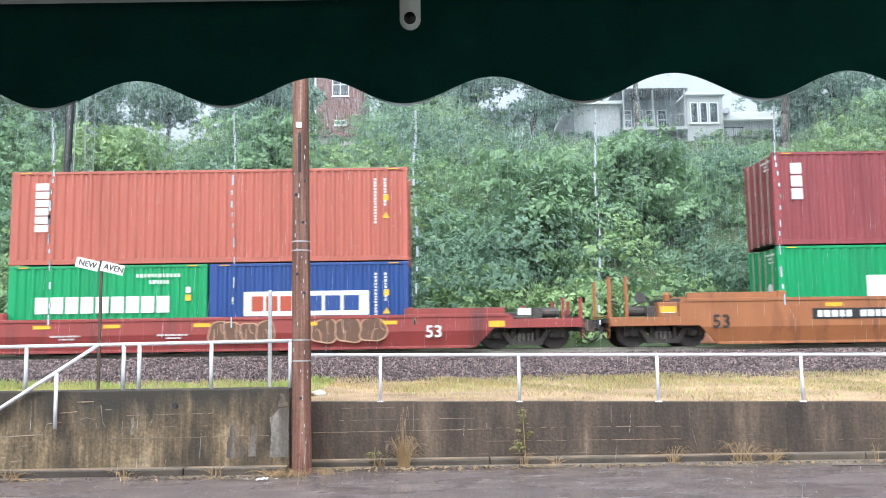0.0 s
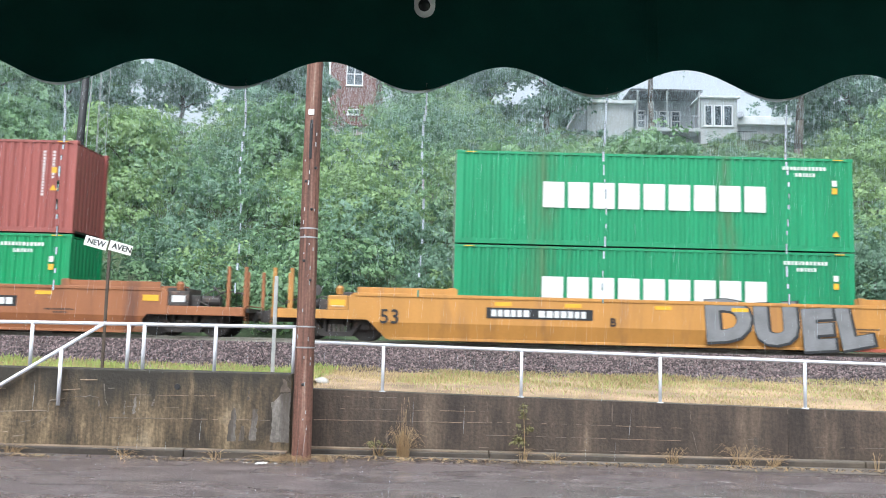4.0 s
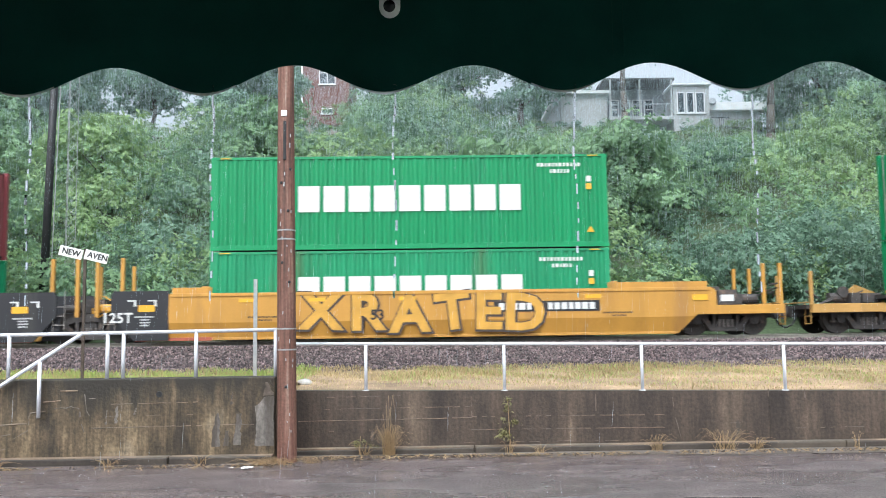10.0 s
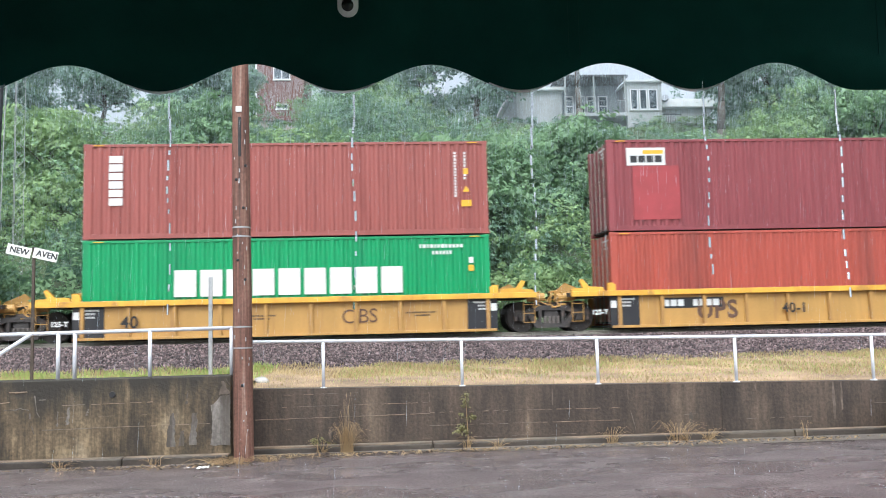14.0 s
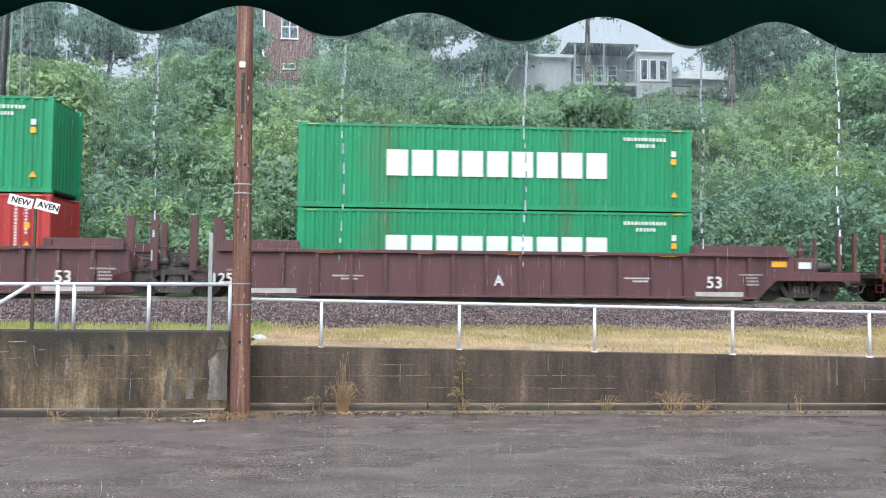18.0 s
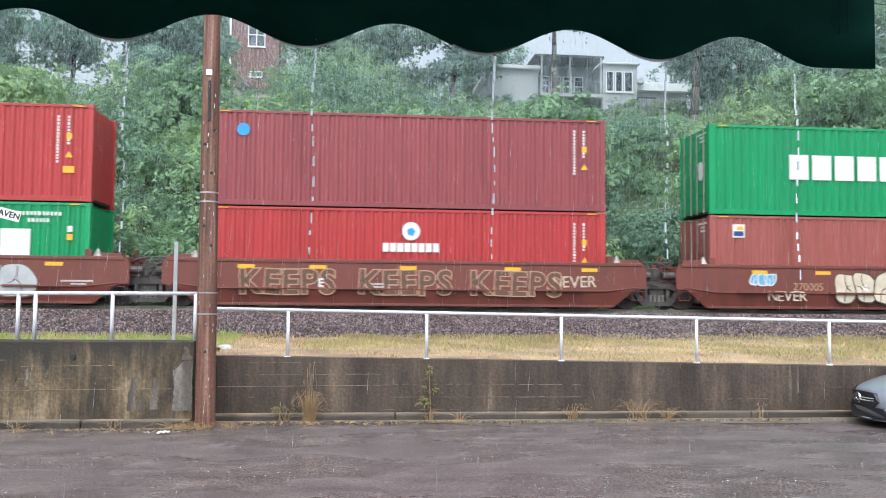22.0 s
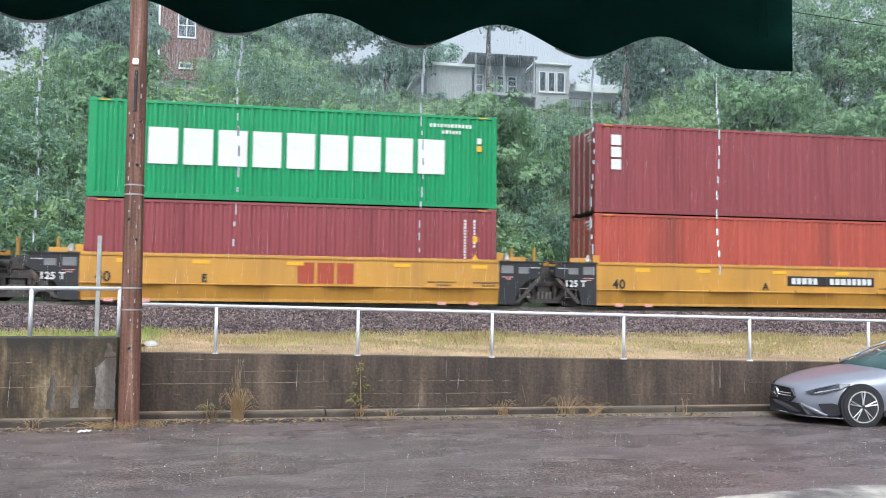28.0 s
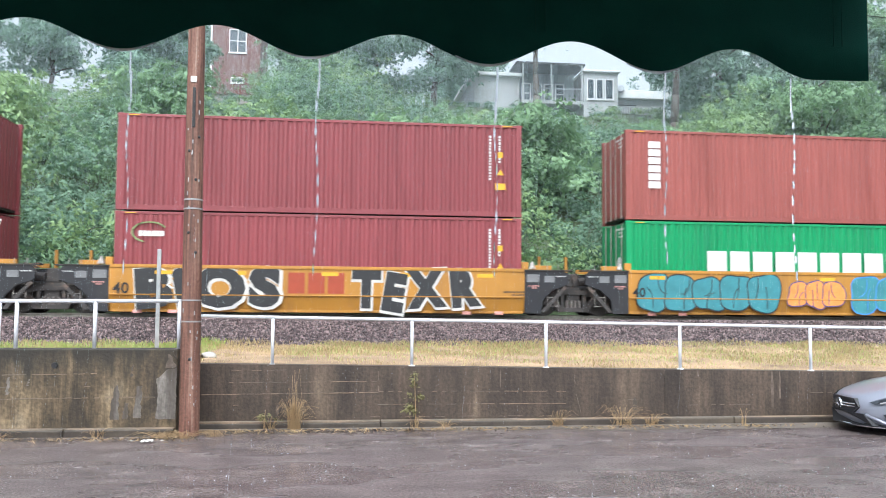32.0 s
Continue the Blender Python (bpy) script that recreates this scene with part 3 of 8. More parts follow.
# ---- railings ----
def build_railings():
    slope = lambda x: 1.766 - 0.0131 * (x + 1.056)
    low = thing("pipe_railing", "white-painted steel pipe railing on the low wall", "railing")
    bm = bmesh.new()
    add_tube(bm, (-2.35, 14.1, slope(-2.35)), (26, 14.1, slope(26)), 0.027)
    part("top_rail", bm, M["white_paint"], low, smooth=True)
    for x in (-1.056, 1.222, 3.503, 5.875, 8.281, 10.68, 13.08, 15.48, 17.9, 20.3, 22.7):
        bm = tube((x, 14.1, slope(x) - 0.76), (x, 14.1, slope(x) - 0.02), 0.027)
        add_tube(bm, (x, 14.1, slope(x) - 0.79), (x, 14.1, slope(x) - 0.755), 0.055)
        part("post", bm, M["white_paint"], low, smooth=True)
    high = thing("pipe_railing", "white-painted steel pipe railing on the high wall", "railing")
    bm = bmesh.new()
    add_tube(bm, (-15, 13.55, 1.93), (-2.36, 13.55, 2.02), 0.03)
    part("top_rail", bm, M["white_paint"], high, smooth=True)
    for x in (-14.2, -11.8, -9.3, -6.62, -5.08, -4.83, -3.69, -2.44):
        zt = 1.93 + (x + 15) / 12.6 * 0.09
        part("post", tube((x, 13.55, 1.28), (x, 13.55, zt), 0.03), M["white_paint"], high, smooth=True)
    stair = thing("stair_handrail", "white-painted sloping handrail of the wall stair", "handrail")
    bm = bmesh.new()
    add_tube(bm, (-5.38, 13.3, 2.0), (-8.2, 13.3, 0.2), 0.03)
    part("handrail", bm, M["white_paint"], stair, smooth=True)
    part("post", tube((-6.02, 13.3, 0.72), (-6.02, 13.3, 1.58), 0.03), M["white_paint"], stair, smooth=True)


# ---- poles and signs ----
def build_poles():
    p = thing("utility_pole", "tall weathered brown wooden utility pole at the wall's corner", "utility pole", (-2.205, 13.25, 0))
    bm = bmesh.new()
    n, rings = 20, []
    for i in range(25):
        z = -0.3 + i * 0.42
        r = 0.153 - 0.0042 * z
        rings.append([bm.verts.new((r * math.cos(k * math.tau / n) * (1 + 0.03 * noise.noise((k * 1.1, z * 0.8, 0))) - 0.006 * z,
                                    r * math.sin(k * math.tau / n), z)) for k in range(n)])
    for a, b in zip(rings, rings[1:]):
        for k in range(n):
            bm.faces.new((a[k], a[(k + 1) % n], b[(k + 1) % n], b[k]))
    part("shaft", bm, M["pole_wood"], p, smooth=True)
    for z in (3.55, 3.41, 1.7, 2.02):
        bm = bmesh.new()
        add_tube(bm, (-0.006 * z, 0, z), (-0.006 * z, 0, z + 0.022), 0.146 - 0.0042 * z + 0.012, n=20)
        part("band", bm, M["galv"], p, "thin steel band")
    part("tag", box(-0.085, 0.005, -0.150, -0.125, 5.36, 5.45, 0.005), M["white_plastic"], p, "small white number tag")
    # dark strip added where the wood has a narrow crack
    part("conduit", box(-0.05, -0.005, -0.155, -0.11, 4.66, 5.28, 0.01), M["dark_steel"], p, "dark strip put on for a narrow crack in the shaft")
    rng = random.Random(3)
    for i in range(26):
        z = rng.uniform(0.4, 5.2)
        a = rng.uniform(-2.4, -0.7)
        r = 0.152 - 0.0042 * z
        part("staple", box(r * math.cos(a) - 0.006 - 0.006 * z, r * math.cos(a) + 0.006 - 0.006 * z, r * math.sin(a) - 0.012, r * math.sin(a) + 0.004, z, z + rng.uniform(0.02, 0.07)), M["galv"], p)
    # small dark bumps for the knots of the wood
    for z, a in ((3.86, -1.2), (4.3, -2.0), (2.75, -1.1), (3.05, -1.9), (4.52, -0.9), (1.15, -1.5)):
        r = 0.15 - 0.0042 * z
        bm = bmesh.new()
        bmesh.ops.create_uvsphere(bm, u_segments=10, v_segments=6, radius=0.024)
        part("knot", bm, M["dark_steel"], p, "dark knot in the wood", (r * math.cos(a) - 0.006 * z, r * math.sin(a), z), smooth=True)
    s = thing("station_sign", "two white name boards on a thin rusty post", "sign", (-6.86, 17.0, 1.06))
    part("post", box(-0.025, 0.025, -0.02, 0.02, -0.1, 2.62), M["tie"], s)
    for x, body, ang in ((-0.27, "NEW", 14), (0.235, "AVEN", 14)):
        m = Matrix.Translation((x, -0.035, 2.5 - x * 0.18)) @ Matrix.Rotation(radians(ang), 4, "Y")
        b = part("board", box(-0.235, 0.235, -0.008, 0.008, -0.1, 0.1, 0.004), M["white_plastic"], s, "white board with black capitals", m)
        part("lettering", text_mesh(body, 0.16, M["dark_steel"], offset=0.004), None, b, at=(0.01 if x < 0 else 0.03, -0.012, 0))
    g = thing("marker_post", "thin grey steel marker post behind the railing", "post", (-3.26, 16.0, 1.02))
    part("post", box(-0.035, 0.035, -0.02, 0.02, -0.1, 1.95, 0.005), M["galv"], g)
    d = thing("lamp_pole", "tall thin dark steel pole behind the track", "pole", (-14.05, 31.0, 1.4))
    part("shaft", tube((0, 0, -0.5), (0.35, 0, 14), 0.16, 0.12, 12), M["dark_steel"], d, smooth=True)
    part("cable", tube((0.3, -0.1, 0), (0.62, -0.1, 14), 0.02, 0.02, 6), M["galv"], d)
    t = thing("lattice_mast", "slender galvanised lattice mast among the trees", "mast", (-13.75, 32.5, 1.8))
    legs = [(0.22 * math.cos(a), 0.22 * math.sin(a)) for a in (0.5, 2.6, 4.7)]
    for x, y in legs:
        part("leg", tube((x, y, -0.6), (x, y, 14), 0.011, n=5), M["galv"], t)
    for i in range(34):
        z = i * 0.42
        for k in range(3):
            (x0, y0), (x1, y1) = legs[k], legs[(k + 1) % 3]
            part("brace", tube((x0, y0, z), (x1, y1, z + 0.42), 0.006, n=4), M["galv"], t)
    w = thing("power_line", "thin black power line over the street", "cable")
    part("wire", tube((-30, 20, 12.6), (60, 20, 6.3), 0.012, n=5), M["dark_steel"], w)


# ---- awning ----
def build_awning():
    a = thing("awning", "dark green canvas shop awning with a scalloped valance dripping rain", "awning")
    # valance: scallops repeat every 0.5625 m; low points at z_tip, high points at z_arch
    tips = [-0.694 + 0.5585 * k for k in range(-12, 5)]
    xe, y = 1.735, 2.6
    bm = bmesh.new()
    xs, low = [], []
    x = -7.0
    while x < xe:
        xs.append(x)
        x += 0.014
    xs.append(xe)
    for x in xs:
        u = (x + 0.694) / 0.5585
        z = 2.796 - 0.044 * math.cos(math.tau * u)
        if x > tips[-1] + 0.0:
            z = 2.752
        low.append(z)
    fr = []
    for x, z in zip(xs, low):
        sag = 0.008 * math.sin(x * 5.1) + 0.004 * math.sin(x * 13)
        fr.append([bm.verts.new((x, y + sag * (1 - k / 3), z + (3.12 - z) * k / 3)) for k in range(4)])
    bk = [[bm.verts.new((v.co.x, v.co.y + 0.006, v.co.z)) for v in c] for c in fr]
    for i in range(len(fr) - 1):
        for k in range(3):
            bm.faces.new((fr[i][k], fr[i + 1][k], fr[i + 1][k + 1], fr[i][k + 1]))
            bm.faces.new((bk[i][k], bk[i][k + 1], bk[i + 1][k + 1], bk[i + 1][k]))
        bm.faces.new((fr[i][0], bk[i][0], bk[i + 1][0], fr[i + 1][0]))
    part("valance", bm, M["canvas"], a, smooth=True)
    # canvas roof sloping up to the building, frame pipe and hems
    bm = bmesh.new()
    add_extrusion(bm, [(0, 0)] * 0 or [(-7.0, 3.10), (xe, 3.10), (xe, 3.115), (-7.0, 3.115)], 2.598, 2.62)
    part("hem", bm, M["canvas"], a)
    me = mesh_of("roof", [(-7, 2.6, 3.13), (xe, 2.6, 3.13), (xe, -0.6, 4.4), (-7, -0.6, 4.4), (-7, 2.6, 3.12), (xe, 2.6, 3.12), (xe, -0.6, 4.39), (-7, -0.6, 4.39)],
                 [(0, 1, 2, 3), (7, 6, 5, 4), (0, 4, 5, 1), (1, 5, 6, 2), (2, 6, 7, 3), (3, 7, 4, 0)], M["canvas"])
    part("roof", me, None, a)
    part("frame_pipe", tube((-7, 2.63, 3.085), (xe, 2.63, 3.085), 0.018), M["galv"], a, smooth=True)
    for x in (0.583, 0.617, xe - 0.13, xe - 0.10):
        part("seam", box(x - 0.0015, x + 0.0015, 2.588, 2.592, 2.86, 3.1), M["canvas"], a)
    part("front_rail", box(-7, xe, 2.545, 2.58, 3.081, 3.126, 0.006), M["white_plastic"], a, "pale painted rail of the awning frame")
    c = thing("security_camera", "small white bullet camera hung under the awning edge", "camera", (-0.112, 2.5, 2.985))
    bm = tube((0, 0.10, 0.02), (0, -0.09, 0.05), 0.033, n=20)
    part("body", tube((0, 0, 0), (0, 0, 0.16), 0.032, n=20), M["white_plastic"], c, smooth=True)
    bm.free()
    bm = bmesh.new()
    bmesh.ops.create_uvsphere(bm, u_segments=20, v_segments=12, radius=0.032)
    part("dome", bm, M["white_plastic"], c, smooth=True)
    part("lens", tube((0, -0.025, -0.006), (0, -0.034, -0.008), 0.018, n=16), M["black_glass"], c, "dark round lens", smooth=True)
    # the shop front behind the camera, out of view, in white that bounces light
    tagged(part("wall_shop", box(-12, 4, -0.95, -0.7, -0.1, 6.5), M["shop_paint"]), "unseen shop wall, white to bounce light under the awning", "wall", kind="structure")


# ---- plants ----
def leaf_cloud(blobs, size, seed, droop=0.35, sprig=15):
    """Vertices and faces of many small folded leaves, gathered in sprigs on the shells of uneven blobs.
    blobs: rows of x, y, z, radius x, radius y, radius z, leaves."""
    rs = np.random.RandomState(seed)
    cs, ns = [], []
    for bx, by, bz, rx, ry, rz, count in blobs:
        k = max(4, int(count / sprig))
        d = rs.normal(size=(k, 3))
        d /= np.linalg.norm(d, axis=1)[:, None]
        d[:, 2] = np.where(d[:, 2] < -0.3, -d[:, 2] * 0.6, d[:, 2])
        lump = 1 + 0.18 * np.sin(d[:, 0] * 5 + bx) * np.cos(d[:, 2] * 6 + by) + 0.12 * np.sin(d[:, 1] * 9 + bz)
        r = lump * (1 - 0.45 * rs.rand(k) ** 2.2)
        mid = np.array((bx, by, bz)) + d * r[:, None] * (rx, ry, rz)
        per = max(1, int(count / k))
        off = rs.normal(size=(k, per, 3)) * size * (1.5, 1.5, 0.8) * rs.uniform(0.6, 1.4, (k, 1, 1))
        off[:, :, 2] -= 0.35 * (off[:, :, 0] ** 2 + off[:, :, 1] ** 2) / size * 0.4
        cs.append((mid[:, None] + off).reshape(-1, 3))
        ns.append(np.repeat(d, per, axis=0))
    c, nrm = np.concatenate(cs), np.concatenate(ns)
    n = len(c)
    nrm = nrm + rs.normal(scale=0.38, size=(n, 3)) + (0, 0, droop)
    nrm /= np.linalg.norm(nrm, axis=1)[:, None]
    t = np.cross(nrm, rs.normal(size=(n, 3)))
    t /= np.linalg.norm(t, axis=1)[:, None] + 1e-9
    b = np.cross(nrm, t)
    s = (size * (0.55 + 0.9 * rs.rand(n)))[:, None]
    v = np.stack([c - t * s, c + b * s * 0.5 + nrm * s * 0.1, c + t * s - nrm * s * 0.25, c - b * s * 0.5 + nrm * s * 0.1], 1).reshape(-1, 3)
    f = np.arange(n * 4).reshape(n, 4)
    return v, f


def leaf_object(name, blobs, size, seed, mat, parent=None):
    v, f = leaf_cloud(blobs, size, seed)
    me = bpy.data.meshes.new(name)
    me.vertices.add(len(v))
    me.vertices.foreach_set("co", v.ravel())
    me.loops.add(f.size)
    me.loops.foreach_set("vertex_index", f.ravel())
    me.polygons.add(len(f))
    me.polygons.foreach_set("loop_start", np.arange(len(f)) * 4)
    me.update(calc_edges=True)
    me.materials.append(mat)
    return part(name, me, None, parent)


def build_undergrowth():
    rng = random.Random(11)
    kinds = {"leaf_mid": [], "leaf_light": [], "leaf_dark": []}
    for i in range(980):
        y = 30.8 + 33 * rng.random() ** 1.15
        x = rng.uniform(-0.62, 0.84) * (y + 4)
        r = (0.6 + 2.6 * rng.random() ** 2.0) * (0.8 + 0.3 * (y - 30) / 30)
        z = ground_height(x, y)
        if 0.1 < x / y < 0.46 and y > 44:
            r = min(r, max(0.4, (1.7 + 0.240 * y - z) / 1.6))
        if -0.40 < x / y < -0.26 and y > 44:
            r = min(r, max(0.4, (0.6 + 0.2725 * y - z) / 1.6))
        if -0.17 < x / y < -0.09 and y > 44:
            r = min(r, max(0.4, (1.4 + 0.25 * y - z) / 1.6))
        # noise picks lighter, middle or darker leaves patch by patch
        tone = noise.noise((x * 0.11, y * 0.13, 5)) + rng.uniform(-.3, .3)
        kind = "leaf_light" if tone > 0.25 else ("leaf_dark" if tone < -0.12 else "leaf_mid")
        kinds[kind].append((x, y, z + r * 0.55, r * 1.15, r, r * rng.uniform(0.8, 1.25), 90 + 190 * r * max(r, 0.8)))
    for seed, (mat, lab) in enumerate((("leaf_mid", "dense wet green shrubs and vines covering the hillside"), ("leaf_light", "yellow-green saplings and vines on the hillside"), ("leaf_dark", "darker-leaved shrubs on the hillside"))):
        tagged(leaf_object("undergrowth", kinds[mat], 0.098, seed + 1, M[mat]), lab, "shrubs", kind="stuff")


def tree(x, y, z, height, spread, mat, seed, label, leaves=9000, lean=0.0, trunk_r=0.25, low=0.35, size=0.2):
    """A trunk with limbs and a crown of leaf clumps round the limbs' ends."""
    rng = random.Random(seed)
    t = thing("tree", label, "tree", (x, y, z))
    bm = bmesh.new()
    pts = [Vector((lean * k / 6 * height * 0.7 + rng.uniform(-.15, .15) * (k > 0), rng.uniform(-.15, .15) * (k > 0), -0.5 + k / 6 * height * 0.75)) for k in range(7)]
    for k in range(6):
        add_tube(bm, pts[k], pts[k + 1], trunk_r * (1 - k * 0.13), trunk_r * (1 - (k + 1) * 0.13), 9)
    part("trunk", bm, M["bark"], t, smooth=True)
    blobs = []
    nlimb = 15
    for i in range(nlimb):
        k = low + (1 - low) * (i + rng.random()) / nlimb
        base = pts[0].lerp(pts[-1], min(k, 0.97))
        a = i * 2.4 + rng.uniform(-.5, .5)
        reach = spread * (1.1 - 0.75 * abs(k - 0.45)) * rng.uniform(0.45, 1.0)
        end = base + Vector((math.cos(a) * reach, math.sin(a) * reach, reach * rng.uniform(0.1, 0.6)))
        bl = bmesh.new()
        mid = base.lerp(end, 0.5) + Vector((0, 0, reach * 0.12))
        add_tube(bl, base, mid, trunk_r * 0.35, trunk_r * 0.22, 6)
        add_tube(bl, mid, end, trunk_r * 0.22, trunk_r * 0.07, 6)
        part("limb", bl, M["bark"], t, smooth=True)
        for j in range(5):
            c = (end if j < 3 else mid) + Vector((rng.uniform(-1, 1), rng.uniform(-1, 1), rng.uniform(-.7, .8))) * spread * 0.38 * (j > 0)
            r = spread * 0.33 * rng.uniform(0.6, 1.3)
            blobs.append((c.x, c.y, c.z, r * 1.25, r * 1.15, r * 0.85, leaves / (nlimb * 5)))
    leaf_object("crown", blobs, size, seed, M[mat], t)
    return t


TREES = (  # x, y, height, spread, leaves, bare share of the trunk, words
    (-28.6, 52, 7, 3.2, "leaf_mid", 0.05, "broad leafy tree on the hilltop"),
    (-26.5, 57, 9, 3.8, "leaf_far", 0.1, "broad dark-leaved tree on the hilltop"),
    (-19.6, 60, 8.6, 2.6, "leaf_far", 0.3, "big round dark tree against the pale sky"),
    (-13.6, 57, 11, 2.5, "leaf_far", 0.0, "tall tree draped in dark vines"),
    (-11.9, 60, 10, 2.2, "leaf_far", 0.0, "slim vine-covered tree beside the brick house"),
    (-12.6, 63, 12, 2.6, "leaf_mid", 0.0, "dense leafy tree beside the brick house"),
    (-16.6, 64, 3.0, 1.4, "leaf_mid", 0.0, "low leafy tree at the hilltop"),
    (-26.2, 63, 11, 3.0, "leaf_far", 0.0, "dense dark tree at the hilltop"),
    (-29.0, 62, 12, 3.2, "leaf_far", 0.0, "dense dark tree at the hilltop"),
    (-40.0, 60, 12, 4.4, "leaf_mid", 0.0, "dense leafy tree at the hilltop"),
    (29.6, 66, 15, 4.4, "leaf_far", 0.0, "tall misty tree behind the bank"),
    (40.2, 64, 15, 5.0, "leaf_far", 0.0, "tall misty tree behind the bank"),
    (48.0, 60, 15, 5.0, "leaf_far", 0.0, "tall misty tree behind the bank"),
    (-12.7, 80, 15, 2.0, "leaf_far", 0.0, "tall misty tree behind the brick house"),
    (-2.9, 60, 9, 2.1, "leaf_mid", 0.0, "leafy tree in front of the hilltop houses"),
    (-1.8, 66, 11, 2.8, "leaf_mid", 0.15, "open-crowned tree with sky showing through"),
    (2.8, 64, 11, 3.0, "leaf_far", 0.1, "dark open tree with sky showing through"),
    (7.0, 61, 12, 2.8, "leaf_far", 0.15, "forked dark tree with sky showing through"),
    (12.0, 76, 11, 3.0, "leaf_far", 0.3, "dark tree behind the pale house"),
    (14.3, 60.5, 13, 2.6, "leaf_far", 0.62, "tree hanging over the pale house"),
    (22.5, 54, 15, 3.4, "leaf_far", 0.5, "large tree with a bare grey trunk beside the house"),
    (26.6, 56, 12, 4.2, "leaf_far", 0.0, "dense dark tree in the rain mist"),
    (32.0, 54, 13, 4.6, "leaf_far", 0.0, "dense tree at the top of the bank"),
    (37.5, 52, 13, 4.6, "leaf_mid", 0.0, "tall leafy tree at the top of the bank"),
    (43.5, 54, 14, 5.0, "leaf_mid", 0.0, "broad leafy tree at the top of the bank"),
    (28.0, 46, 7, 3.2, "leaf_mid", 0.0, "young leafy tree on the bank"),
    (35.0, 43, 7, 3.4, "leaf_mid", 0.0, "young leafy tree on the bank"),
    (-24.5, 46, 6, 2.8, "leaf_mid", 0.0, "round leafy tree on the bank"),
    (-17.0, 44, 6, 2.8, "leaf_light", 0.0, "pale leafy tree on the bank"),
    (-9.0, 46, 6, 2.6, "leaf_mid", 0.0, "leafy tree on the bank"),
    (4.0, 37.5, 5.5, 2.9, "leaf_mid", 0.0, "broad pale-leaved shrub tree on the bank"),
    (9.8, 41, 5.5, 3.0, "leaf_mid", 0.0, "leafy shrub tree on the bank"),
    (0.2, 32.6, 3.0, 1.15, "leaf_light", 0.0, "bright green sapling beside the track"),
    (6.3, 32.6, 2.4, 1.1, "leaf_light", 0.0, "bright green sapling beside the track"),
    (-9.5, 33.0, 3.6, 1.5, "leaf_light", 0.0, "bright yellow-green sapling beside the track"),
    (14.5, 33.5, 3.2, 1.5, "leaf_light", 0.0, "bright green sapling beside the track"),
)


def build_trees():
    for i, (x, y, h, s, mat, bare, lab) in enumerate(TREES):
        small = h < 5
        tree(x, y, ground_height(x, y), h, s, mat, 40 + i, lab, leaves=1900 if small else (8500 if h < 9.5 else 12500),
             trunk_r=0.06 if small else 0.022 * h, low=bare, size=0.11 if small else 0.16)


M["verge_green"] = leaf_material("fresh_verge_grass", (0.66, 0.78, 0.31), (0.50, 0.60, 0.22), 0.8, 0.5)
M["weed_leaf"] = leaf_material("dry_weed_leaves", (0.30, 0.27, 0.13), (0.15, 0.15, 0.07))


def blades(name, count, area, height, mat, seed, label, width=0.0055, patch=0.0, clump=0):
    """Grass blades as bent three-sided slivers; area: x0, x1, y0, y1."""
    rs = np.random.RandomState(seed)
    x = rs.uniform(area[0], area[1], count)
    y = rs.uniform(area[2], area[3], count)
    z = np.interp(y, (13.2, 14.2, 17, 19.6, 20.3, 24.2), (0.0, 0.96, 0.99, 1.01, 1.04, 1.33)) - np.where(x > -2.4, 0.0145 * (x + 2.1) * np.clip((19.6 - y) / 5.4, 0, 1), 0)
    field = np.sin(x * 1.3 + 1.9 * np.sin(x * 0.41) + 0.8 * np.sin(y * 1.7)) * np.cos(y * 1.3 + 0.9 * np.sin(x * 0.8)) + 0.5 * np.sin(x * 3.7 + y * 2.9)
    keep = (0.45 * field + 0.9 * rs.rand(count) > 0.10) & ((x < -2.4) | (y > 16.8) | (rs.rand(count) < 0.3 + 0.5 * np.clip((x - 2) / 8, 0, 1)))
    x, y, z, field = x[keep], y[keep], z[keep], field[keep]
    count = len(x)
    h = height * (0.3 + 0.9 * rs.rand(count)) * (0.7 + 0.3 * np.clip(field, -0.5, 1.2)) * np.where(y > 17.5, 1.25, 1.0)
    a = rs.uniform(0, math.tau, count)
    lean = h * rs.uniform(0.1, 0.6, count)
    dx, dy = np.cos(a), np.sin(a)
    p = np.stack([x, y, z], 1)
    w = np.stack([-dy, dx, np.zeros(count)], 1) * width
    mid = p + np.stack([dx * lean * 0.3, dy * lean * 0.3, h * 0.6], 1)
    tip = p + np.stack([dx * lean, dy * lean, h], 1)
    v = np.stack([p - w, p + w, mid + w * 0.7, tip, mid - w * 0.7], 1).reshape(-1, 3)
    me = bpy.data.meshes.new(name)
    me.vertices.add(len(v))
    me.vertices.foreach_set("co", v.ravel())
    me.loops.add(count * 5)
    me.loops.foreach_set("vertex_index", np.arange(count * 5))
    me.polygons.add(count)
    me.polygons.foreach_set("loop_start", np.arange(count) * 5)
    me.update(calc_edges=True)
    me.materials.append(mat)
    return tagged(part(name, me, None), label, "grass", kind="stuff")


